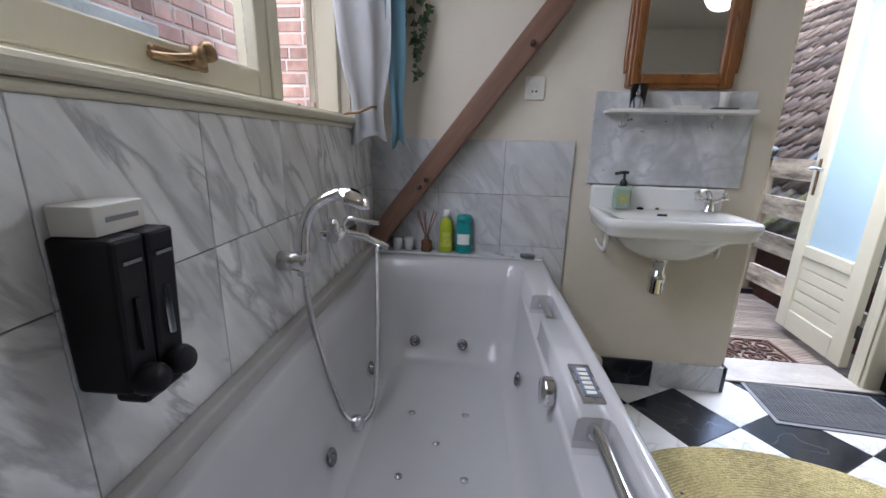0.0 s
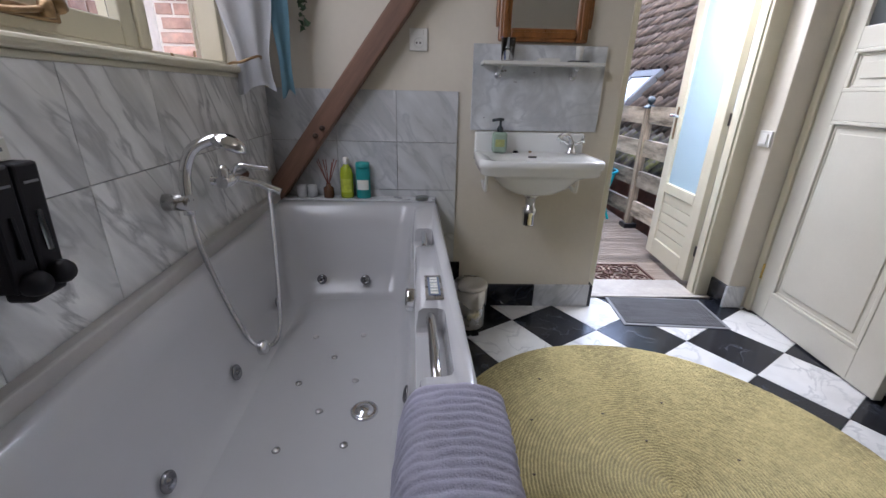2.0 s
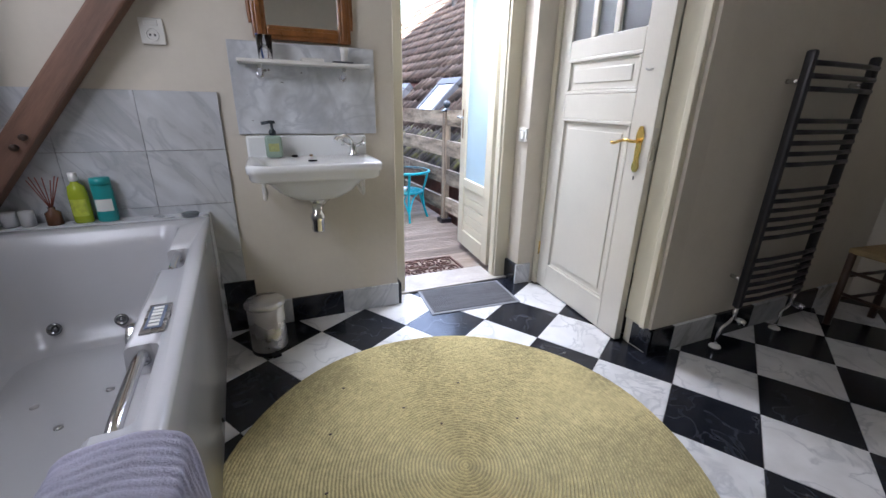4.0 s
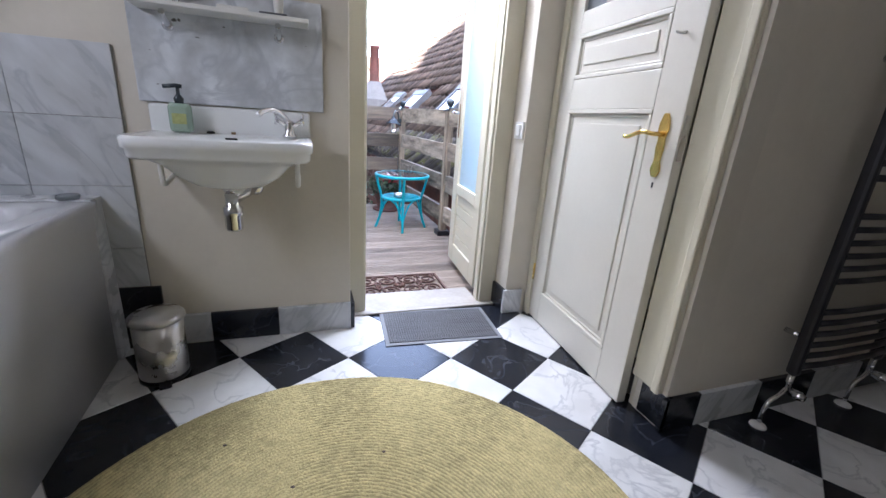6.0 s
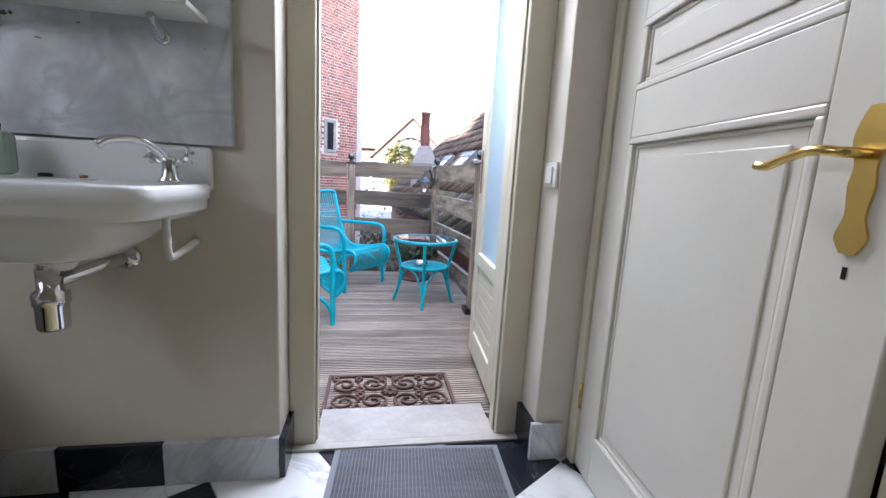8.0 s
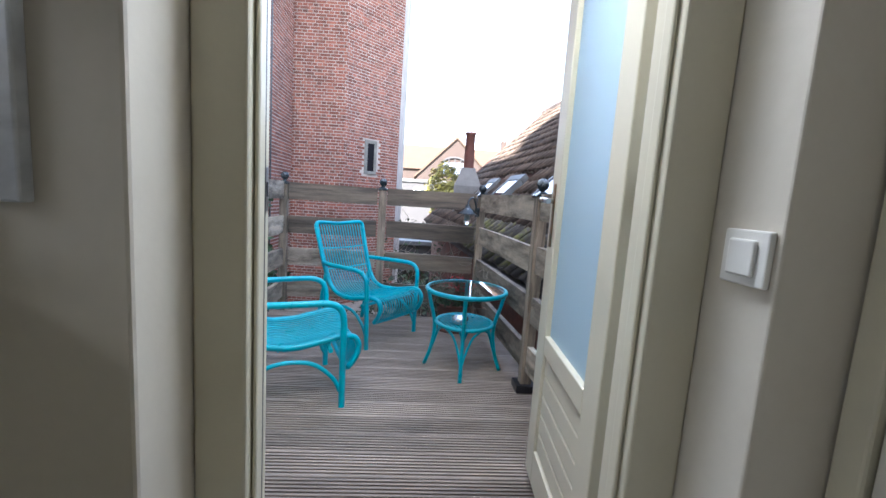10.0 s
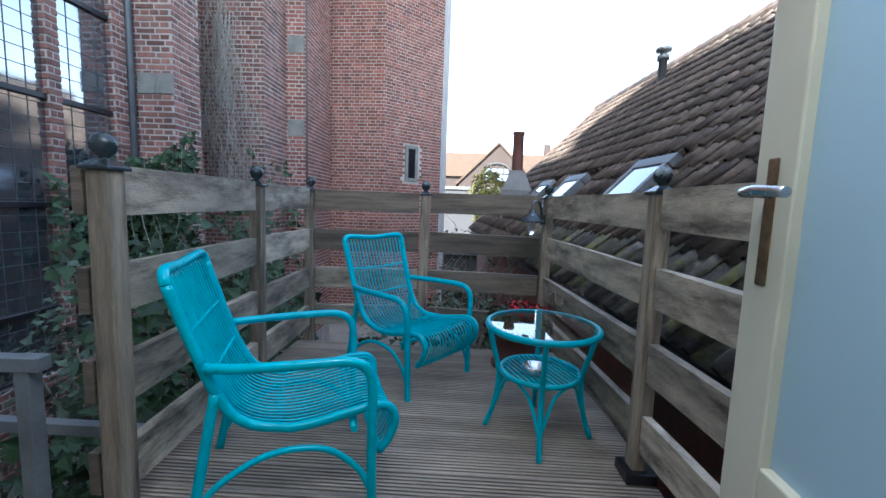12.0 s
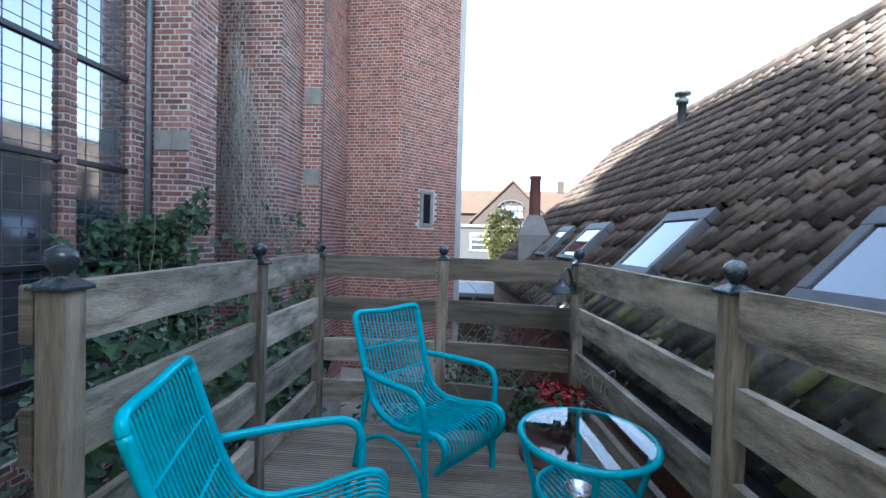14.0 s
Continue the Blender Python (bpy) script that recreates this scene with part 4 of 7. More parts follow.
for x, z, w in ((-0.24, 0.25, 0.012), (-0.17, 0.275, 0.03), (-0.19, 0.24, 0.008), (-0.11, 0.225, 0.022), (-0.02, 0.27, 0.012), (0.26, 0.24, 0.012), (0.28, 0.12, 0.006), (-0.26, 0.17, 0.006), (-0.25, 0.06, 0.010)):
    bm = B()
    bmesh.ops.create_icosphere(bm, subdivisions=2, radius=w * 0.5, matrix=pose(x, -0.0195, z) @ Matrix.Diagonal((1, 0.12, 0.45, 1)))
    for v in bm.verts:
        v.co += noise.noise_vector(v.co * 90) * w * 0.12
    part("chip", bm, CONCRETE, sp, "old plugged hole in the marble")
shelf = thing("bathroom_shelf", (1.57, NY - 0.02, 1.305), "narrow white shelf on chrome brackets", "shelf")
part("board", one(-0.275, 0.275, -0.125, -0.002, -0.008, 0.006, 0.003), WHITEPL, shelf)
for x in (-0.19, 0.17):
    bm = B()
    tube(bm, smooth_path([(x, -0.004, -0.05), (x, -0.03, -0.035), (x, -0.06, -0.016)], 5), 0.010, 10)
    lathe(bm, [(0, 0), (0.018, 0), (0.018, 0.005), (0.01, 0.008), (0, 0.008)], 14, pose(x, -0.001, -0.05, 90, 0, 0))
    part("bracket", bm, CHROME, shelf)
SZ = 1.312
tum = thing("toothbrush_glass", (1.41, NY - 0.085, SZ), "clear tumbler with blue toothbrushes", "glass")
bm = B()
lathe(bm, [(0, 0), (0.028, 0.0), (0.033, 0.095), (0.031, 0.095), (0.0265, 0.004), (0, 0.004)], 22)
part("tumbler", bm, CLEAR, tum)
for k in (-1, 1):
    bm = B()
    tube(bm, [(0.01 * k, 0, 0.006), (0.028 * k, 0.004, 0.10)], 0.004, 6)
    part("toothbrush", bm, mat("blue_plastic", (0.02, 0.10, 0.42), 0.3, var=0.05, bump=0) if k < 0 else CHROME, tum)
bm = B()
box(bm, -0.05, 0.05, -0.03, 0.03, 0, 0.016, 0.006)
solid("soap_box", bm, WHITEPL, "low white soap box on the shelf", "soap box", at=pose(1.60, NY - 0.08, SZ))
bm = B()
lathe(bm, [(0, 0), (0.014, 0.0), (0.017, 0.05), (0.019, 0.07), (0, 0.071)], 16)
solid("cream_tube", bm, WHITEPL, "small white cream tube standing on the shelf", "tube", at=pose(1.745, NY - 0.07, SZ))
bm = B()
box(bm, -0.045, 0.045, -0.02, 0.02, 0, 0.007, 0.003)
solid("razor_tray", bm, LEAD, "small grey tray on the shelf", "tray", at=pose(1.73, NY - 0.115, SZ))

# ---- basin ----
bas = thing("washbasin", (1.562, NY, 0.90), "white ceramic wall-hung washbasin", "washbasin")


def bloop(bm, w0, w1, d0, d1, r, z, n=6):
    out = []
    for cx, cy, a0 in ((w1 - r, -d1 + r, -90), (w1 - r, -d0 - r, 0), (w0 + r, -d0 - r, 90), (w0 + r, -d1 + r, 180)):
        for k in range(n):
            a = radians(a0 + 90 * k / (n - 1))
            out.append(bm.verts.new((cx + r * math.cos(a), cy + r * math.sin(a), z)))
    return out


bm = B()
w = 0.282
ls = [bloop(bm, -0.06, 0.06, 0.10, 0.23, 0.055, -0.182), bloop(bm, -0.115, 0.115, 0.06, 0.27, 0.08, -0.168), bloop(bm, -0.165, 0.165, 0.03, 0.30, 0.09, -0.135), bloop(bm, -0.20, 0.20, 0.002, 0.318, 0.09, -0.095), bloop(bm, -0.232, 0.232, 0.002, 0.335, 0.07, -0.076), bloop(bm, -w + 0.016, w - 0.016, 0.002, 0.347, 0.05, -0.070),
      bloop(bm, -w + 0.010, w - 0.010, 0.002, 0.352, 0.05, -0.062), bloop(bm, -w + 0.008, w - 0.008, 0.002, 0.354, 0.05, -0.040), bloop(bm, -w + 0.001, w - 0.001, 0.002, 0.360, 0.05, -0.035), bloop(bm, -w, w, 0.002, 0.362, 0.05, -0.008), bloop(bm, -w + 0.006, w - 0.006, 0.004, 0.356, 0.05, 0.0),
      bloop(bm, -w + 0.022, w - 0.022, 0.006, 0.342, 0.045, -0.001), bloop(bm, -0.225, 0.225, 0.115, 0.328, 0.075, -0.006), bloop(bm, -0.208, 0.208, 0.125, 0.315, 0.075, -0.03), bloop(bm, -0.15, 0.15, 0.14, 0.28, 0.065, -0.12), bloop(bm, -0.05, 0.05, 0.17, 0.24, 0.03, -0.145)]
for A, C in zip(ls, ls[1:]):
    for k in range(len(A)):
        bm.faces.new((A[k], A[(k + 1) % len(A)], C[(k + 1) % len(A)], C[k])).smooth = True
bm.faces.new(ls[0])
bm.faces.new(ls[-1])
part("bowl", bm, CERAMIC, bas)
bm = B()
box(bm, -w + 0.004, w - 0.004, -0.028, -0.001, -0.02, 0.095, 0.010)
part("upstand", bm, CERAMIC, bas)
part("overflow_slot", one(-0.02, 0.02, -0.1235, -0.1215, -0.018, -0.010), BLACKP, bas)
bm = B()
lathe(bm, [(0, 0.0), (0.014, 0.0), (0.014, 0.006), (0.008, 0.009), (0, 0.009)], 14, pose(-0.075, -0.07, 0.0))
part("tap_hole_plug", bm, BLACKP, bas)
bm = B()
lathe(bm, [(0, 0.0), (0.008, 0.0), (0.008, 0.008), (0, 0.008)], 12, pose(0.0, -0.06, 0.0))
part("tap_hole_plug", bm, BRONZE, bas)
bm = B()
lathe(bm, [(0.028, -0.205), (0.045, -0.18), (0.045, -0.165), (0, -0.165)], 18, pose(0, -0.17, 0))
part("outlet_boss", bm, CERAMIC, bas)
for sx in (-1, 1):
    bm = B()
    tube(bm, [(sx * 0.225, -0.001, -0.078), (sx * 0.225, -0.165, -0.078)], 0.009, 8)
    tube(bm, smooth_path([(sx * 0.225, -0.16, -0.075), (sx * 0.225, -0.162, -0.11), (sx * 0.225, -0.158, -0.165), (sx * 0.225, -0.14, -0.178), (sx * 0.225, -0.08, -0.172), (sx * 0.225, -0.001, -0.16)], 5), 0.009, 8)
    part("bracket", bm, WHITEPL, bas, "white enamelled support bracket")
trap = thing("bottle_trap", (1.556, NY - 0.19, 0.56), "chrome bottle trap under the basin", "bottle trap")
bm = B()
lathe(bm, [(0, 0), (0.026, 0.0), (0.030, 0.006), (0.030, 0.055), (0.034, 0.06), (0.034, 0.085), (0.024, 0.095), (0.024, 0.14), (0, 0.14)], 22)
part("cup", bm, CHROME, trap)
bm = B()
tube(bm, [(0, 0, 0.13), (0, 0, 0.165)], 0.019, 14)
part("tailpipe", bm, CHROME, trap)
bm = B()
tube(bm, smooth_path([(0.0, 0.01, 0.105), (0.02, 0.05, 0.115), (0.05, 0.10, 0.128), (0.06, 0.185, 0.132)], 5), 0.016, 12)
part("outlet_pipe", bm, CHROME, trap)
bm = B()
lathe(bm, [(0, 0), (0.034, 0), (0.034, 0.005), (0.024, 0.016), (0, 0.016)], 20, pose(0.06, 0.189, 0.132, 90, 0, 0))
part("wall_flange", bm, CHROME, trap)
tap = thing("basin_tap", (1.763, NY - 0.075, 0.90), "chrome two-handle basin tap", "tap")
bm = B()
lathe(bm, [(0, 0), (0.027, 0), (0.027, 0.006), (0.019, 0.015), (0.016, 0.05), (0.018, 0.06), (0, 0.066)], 18)
part("base", bm, CHROME, tap)
part("spout", chrome_bar([(0, 0, 0.05), (-0.02, -0.02, 0.08), (-0.05, -0.05, 0.098), (-0.085, -0.085, 0.092), (-0.10, -0.10, 0.078)], 0.010), CHROME, tap)
for sx in (-1, 1):
    bm = B()
    d = Vector((0.045 * sx, -0.012 * sx, 0.028))
    tube(bm, [(0, 0, 0.035), Vector((0, 0, 0.035)) + d], 0.008, 8)
    c0 = Vector((0, 0, 0.04)) + d
    for k in range(4):
        a = k * math.pi / 2 + 0.4
        tube(bm, [c0, c0 + Vector((0.006 * sx, 0.022 * math.cos(a), 0.022 * math.sin(a)))], 0.0048, 6)
    part("cross_handle", bm, CHROME, tap)
sb = thing("soap_bottle", (1.40, NY - 0.085, 0.90), "pale green hand soap bottle with dark pump", "soap bottle")
bm = B()
box(bm, -0.036, 0.036, -0.022, 0.022, 0, 0.10, 0.014)
part("body", bm, mat("translucent_green", (0.32, 0.42, 0.34), 0.15, var=0.1, bump=0), sb)
part("label", one(-0.022, 0.022, -0.0235, -0.0222, 0.03, 0.065), mat("faded_label", (0.34, 0.36, 0.14), 0.5, var=0.3, scale=40, bump=0), sb)
bm = B()
lathe(bm, [(0.014, 0.10), (0.016, 0.115), (0.010, 0.125), (0.006, 0.13), (0.006, 0.155), (0, 0.155)], 14)
tube(bm, [(0.014, 0, 0.156), (-0.004, -0.004, 0.158), (-0.042, -0.012, 0.152)], 0.007, 8)
part("pump", bm, DARKBLUE, sb)

# ---- pedal bin ----
bn = thing("pedal_bin", (1.275, 2.315, 0.0), "small polished steel pedal bin on the floor", "bin")
bm = B()
lathe(bm, [(0, 0.012), (0.080, 0.012), (0.082, 0.02), (0.082, 0.238), (0, 0.238)], 36)
part("body", bm, STEEL, bn)
bm = B()
lathe(bm, [(0.083, 0.236), (0.091, 0.240), (0.091, 0.252), (0.080, 0.262), (0.03, 0.272), (0, 0.273)], 36)
part("lid", bm, STEEL, bn)
bm = B()
lathe(bm, [(0, 0), (0.084, 0.0), (0.084, 0.018), (0, 0.018)], 30)
part("base_ring", bm, BLACKP, bn)
part("pedal", one(-0.02, 0.02, -0.115, -0.075, 0.004, 0.014, 0.004), BLACKP, bn, at=pose(0, 0, 0, 0, 0, 15))

# ---- round jute rug ----
rug = B()
R_, rings = 0.80, 66
prof = [(0.0, 0.010)]
for k in range(rings):
    r0, r1 = R_ * k / rings, R_ * (k + 1) / rings
    prof += [(r0 + (r1 - r0) * 0.15, 0.0065), (r0 + (r1 - r0) * 0.5, 0.0135), (r0 + (r1 - r0) * 0.85, 0.0065)]
prof += [(R_, 0.004), (R_, 0.001)]
lathe(rug, prof, 190)
for v in rug.verts:
    r = math.hypot(v.co.x, v.co.y)
    if r > 0.01:
        a = math.atan2(v.co.y, v.co.x)
        f = 1 + (0.004 * math.sin(3 * a + 1) + 0.003 * math.sin(7 * a)) * r / R_ + (R_ / rings) * (a / (2 * math.pi)) / R_
        braid = 0.0016 * math.sin(a * 95 * max(1, round(r * 6)) / 5 + r * 700)
        v.co = Vector((v.co.x * f, v.co.y * f, v.co.z + (braid if v.co.z > 0.008 else 0)))
solid("round_rug", rug, JUTE, "round straw-coloured braided jute rug on the floor", "rug", at=pose(1.865, 1.325, 0.0005))
for a, r in ((1.9, 0.35), (1.2, 0.42), (2.5, 0.5), (0.4, 0.3), (2.1, 0.62), (3.0, 0.45), (1.6, 0.2)):
    bm = B()
    bmesh.ops.create_icosphere(bm, subdivisions=1, radius=0.007, matrix=Matrix.Diagonal((1, 0.7, 0.3, 1)))
    solid("bark_fleck", bm, DARKWOOD, "tiny dark fleck of bark in the rug", "fleck", "stuff", pose(1.865 + r * math.cos(a), 1.325 + r * math.sin(a), 0.0135))

# ---- grey doormat ----
gm = thing("doormat", (2.435, 2.475, 0.0, 0, 0, -4), "dark grey ribbed doormat with rubber rim", "doormat")
part("rubber_edge", one(-0.288, 0.288, -0.168, 0.168, 0.0005, 0.005, 0.002), mat("grey_rubber", (0.16, 0.165, 0.175), 0.6, var=0.1, bump=0.05), gm)
bm = B()
for k in range(46):
    x = -0.268 + k * 0.0117
    box(bm, x, x + 0.0085, -0.148, 0.148, 0.005, 0.0095 + 0.0006 * math.sin(k * 2.1))
part("ribbed_field", bm, MATGREY, gm)["kind"] = "stuff"

# ---- inner door, ajar ----
idr = thing("inner_door", (EX + 0.026, 2.495, 0.008, 0, 0, -93.6), "white panelled inner door standing ajar, with glazed top", "door")
IW, IH, IT = 0.760, 2.03, 0.038  # x along the leaf from hinge to lock, y>0 away from the room
DW = WHITEPAINT


def door_bar(name, x0, x1, z0, z1):
    part(name, one(x0, x1, -IT, 0, z0, z1, 0.003), DW, idr)


door_bar("stile", 0, 0.095, 0, IH)
door_bar("stile", IW - 0.135, IW, 0, IH)
for z0, z1 in ((0, 0.15), (1.08, 1.205), (1.385, 1.475), (IH - 0.12, IH)):
    door_bar("rail", 0.0955, IW - 0.1355, z0, z1)
for x in (0.265, 0.43):
    door_bar("glazing_bar", x - 0.018, x + 0.018, 1.4755, IH - 0.1205)
part("pane", one(0.09, IW - 0.13, -0.022, -0.018, 1.47, IH - 0.115), FROSTW, idr, "frosted glass panes")
for z0, z1 in ((0.15, 1.08), (1.205, 1.385)):
    x0, x1 = 0.0955, IW - 0.1355
    p = part("panel", one(x0, x1, -0.026, -0.010, z0, z1), DW, idr)
    mould = []
    for s, w_ in ((0.0, 0.018), (0.020, 0.010)):
        bm = B()
        for a in ((x0 + s, x1 - s, z0 + s, z0 + s + w_), (x0 + s, x1 - s, z1 - s - w_, z1 - s), (x0 + s, x0 + s + w_, z0 + s + w_, z1 - s - w_), (x1 - s - w_, x1 - s, z0 + s + w_, z1 - s - w_)):
            box(bm, a[0], a[1], -0.040 + s * 0.5, -0.025, a[2], a[3], 0.004)
        part("moulding", bm, DW, p)
    m_ = 0.055
    part("raised_field", one(x0 + m_, x1 - m_, -0.031, -0.0255, z0 + m_, z1 - m_, 0.004), DW, p)
hpx = IW - 0.065
bm = B()
prof2 = smooth_path([(0.010, 0, 0.862), (0.021, 0, 0.885), (0.013, 0, 0.915), (0.017, 0, 0.955), (0.014, 0, 0.985), (0.022, 0, 1.02), (0.015, 0, 1.05), (0.008, 0, 1.065)], 4)
Lf = [[bm.verts.new((hpx + s * p.x, yy, p.z)) for p in prof2] for s, yy in ((-1, -IT - 0.001), (-1, -IT - 0.006), (1, -IT - 0.006), (1, -IT - 0.001))]
for A, C in zip(Lf, Lf[1:]):
    for k in range(len(A) - 1):
        bm.faces.new((A[k], A[k + 1], C[k + 1], C[k]))
pl = part("handle_plate", bm, BRASS, idr, "ornate polished brass handle plate")
part("lever", chrome_bar([(hpx, -IT - 0.006, 1.0), (hpx, -IT - 0.045, 1.0), (hpx - 0.03, -IT - 0.055, 1.004), (hpx - 0.07, -IT - 0.052, 0.996), (hpx - 0.105, -IT - 0.05, 0.985), (hpx - 0.125, -IT - 0.05, 0.986)], 0.0075), BRASS, pl)
part("keyhole", one(hpx - 0.004, hpx + 0.002, -IT - 0.0015, -IT + 0.0005, 0.825, 0.843), BLACKP, idr)
part("latch_plate", one(IW - 0.0005, IW + 0.001, -0.030, -0.008, 0.92, 1.06), STEEL, idr)
part("coat_hook", chrome_bar([(hpx - 0.0, -IT, 1.30), (hpx - 0.0, -IT - 0.02, 1.295), (hpx - 0.01, -IT - 0.03, 1.30)], 0.004), STEEL, idr)
for z in (0.25, 1.8):
    bm = B()
    tube(bm, [(-0.006, -IT - 0.002, z - 0.045), (-0.006, -IT - 0.002, z + 0.045)], 0.007, 8)
    part("hinge", bm, BRASS, idr)
fr = thing("door_2", (EX, 2.1, 0), "cream moulded frame of the inner door", "door frame", kind="structure")
for a in ((-0.02, 0.10, -0.53, -0.395), ):
    part("architrave", one(-0.022, -0.0005, -0.495, -0.366, 0.138, 2.15, 0.006), PAINT, fr)
    part("architrave_bead", one(-0.034, -0.0225, -0.495, -0.465, 0.138, 2.15, 0.005), PAINT, fr)
part("jamb", one(0.001, 0.099, -0.3785, -0.360, 0.001, 2.05, 0.003), PAINT, fr)
part("jamb", one(0.001, 0.099, 0.399, 0.405, 0.001, 2.05, 0.001), PAINT, fr)
part("architrave", one(-0.022, -0.0005, 0.402, 0.445, 0.0, 2.15, 0.005), PAINT, fr)
part("head", one(-0.022, -0.0005, -0.38, 0.40, 2.055, 2.15, 0.005), PAINT, fr)
part("strike", one(-0.002, 0.03, -0.3595, -0.357, 0.93, 1.03), DARKMETAL, fr)

# ---- towel radiator ----
rad = thing("towel_radiator", (3.49, 1.515, 0.0), "black ladder towel radiator on the wall", "radiator")
for x in (0.0, 0.50):
    bm = B()
    box(bm, x - 0.018, x + 0.018, -0.015, 0.025, 0.20, 1.39, 0.012)
    part("upright", bm, DARKMETAL, rad)
for z in [1.34, 1.29, 1.24] + [1.11 - k * 0.047 for k in range(5)] + [0.80 - k * 0.045 for k in range(6)] + [0.46 - k * 0.043 for k in range(6)]:
    bm = B()
    tube(bm, [(0.0, -0.012, z), (0.12, -0.022, z), (0.38, -0.022, z), (0.50, -0.012, z)], 0.011, 8)
    part("rung", bm, DARKMETAL, rad)
for x in (0.0, 0.50):
    for z in (0.35, 1.27):
        bm = B()
        tube(bm, [(x, 0.02, z), (x, 0.073, z)], 0.010, 8)
        part("wall_fixing", bm, CHROME, rad)
    bm = B()
    tube(bm, [(x, 0.005, 0.20), (x, 0.005, 0.13)], 0.011, 8)
    tube(bm, smooth_path([(x, 0.005, 0.14), (x - 0.05, -0.005, 0.125), (x - 0.10, -0.005, 0.10), (x - 0.11, -0.005, 0.02)], 5), 0.008, 8)
    lathe(bm, [(0, 0), (0.016, 0), (0.018, 0.03), (0.012, 0.045), (0, 0.045)], 12, pose(x, -0.01, 0.135, 90, 0, 0))
    part("valve", bm, CHROME, rad)
    bm = B()
    lathe(bm, [(0, 0), (0.028, 0.0), (0.026, 0.006), (0.012, 0.014), (0, 0.014)], 16, pose(x - 0.11, -0.005, 0.0005))
    part("pipe_collar", bm, WHITEPL, rad)

# ---- rush chair in the corner ----
rc = thing("rush_chair", (4.38, 1.22, 0, 0, 0, -97), "dark wooden chair with rush seat beside the radiator", "chair")
bm = B()
box(bm, -0.21, 0.21, -0.20, 0.20, 0.43, 0.465, 0.014)
part("seat", bm, RUSH, rc, "woven rush seat")
for sx in (-1, 1):
    bm = B()
    tube(bm, [(sx * 0.19, -0.18, 0), (sx * 0.19, -0.18, 0.45)], 0.018, 10)
    part("front_leg", bm, DARKWOOD, rc)
    bm = B()
    tube(bm, [(sx * 0.18, 0.18, 0), (sx * 0.18, 0.18, 0.46), (sx * 0.19, 0.24, 0.93)], 0.018, 10)
    part("back_post", bm, DARKWOOD, rc)
    for z in (0.16, 0.30):
        bm = B()
        tube(bm, [(sx * 0.188, -0.18, z), (sx * 0.182, 0.18, z)], 0.010, 8)
        part("stretcher", bm, DARKWOOD, rc)
for z in (0.20, 0.33):
    bm = B()
    tube(bm, [(-0.19, -0.18, z), (0.19, -0.18, z)], 0.010, 8)
    part("stretcher", bm, DARKWOOD, rc)
for z in (0.60, 0.74, 0.88):
    bm = B()
    box(bm, -0.185, 0.185, 0.19 + (z - 0.5) * 0.12, 0.203 + (z - 0.5) * 0.12, z - 0.03, z + 0.03, 0.005)
    part("back_slat", bm, DARKWOOD, rc)

# ---- ceiling globe ----
gl = thing("ceiling_lamp", (2.4, 0.95, 2.24), "white glass globe lamp under the ceiling", "ceiling lamp")
bm = B()
bmesh.ops.create_uvsphere(bm, u_segments=28, v_segments=18, radius=0.12)
for f in bm.faces:
    f.smooth = True
OPAL = bpy.data.materials.new("lit_opal_glass")
OPAL.use_nodes = True
ob_ = OPAL.node_tree.nodes["Principled BSDF"]
ob_.inputs["Base Color"].default_value = (0.85, 0.84, 0.80, 1)
ob_.inputs["Emission Color"].default_value = (1.0, 0.95, 0.88, 1)
ob_.inputs["Emission Strength"].default_value = 0.28
part("globe", bm, OPAL, gl)
bm = B()
lathe(bm, [(0.05, 0.11), (0.05, 0.14), (0.02, 0.16), (0.012, 0.16), (0.012, 0.34), (0.05, 0.345), (0.05, 0.36), (0, 0.36)], 18)
part("fitting", bm, BRASS, gl)

# ---- brick wall outside the bathroom window ----
ow = thing("neighbour_wall", (-0.62, 1.3, -3.2), "pale old brick wall close outside the window", "wall", kind="structure")
bm = B()
box(bm, -0.25, 0.0, -3.0, 2.35, 0, 6.2)
box(bm, 0.001, 0.66, 1.95, 2.35, 0, 6.2)
part("mortar_core", bm, mat("white_lime_mortar", (0.76, 0.72, 0.66), 0.95, var=0.15, scale=3, fine=60, bump=0.3), ow)


# ================= the balcony =================
DZ = -0.04
GROUND = -3.2
bm = B()
n = 24
bmesh.ops.create_grid(bm, x_segments=n, y_segments=n, size=400)
solid("ground", bm, SOIL, "dark planted garden ground far below the balcony", "ground", "structure", pose(0, 0, GROUND))

# frame of the balcony door, sill and open leaf
SILLSTONE = mat("worn_beige_stone", (0.36, 0.33, 0.29), 0.55, var=0.2, scale=6, fine=50, bump=0.15)
dfr = thing("door_1", (2.42, 2.74, 0), "cream painted balcony door frame with stone sill", "door frame", kind="structure")


def D(name, x0, x1, y0, y1, z0, z1, m=PAINT, bev=0.005, label=""):
    return part(name, one(x0 - 2.42, x1 - 2.42, y0 - 2.74, y1 - 2.74, z0, z1, bev), m, dfr, label)


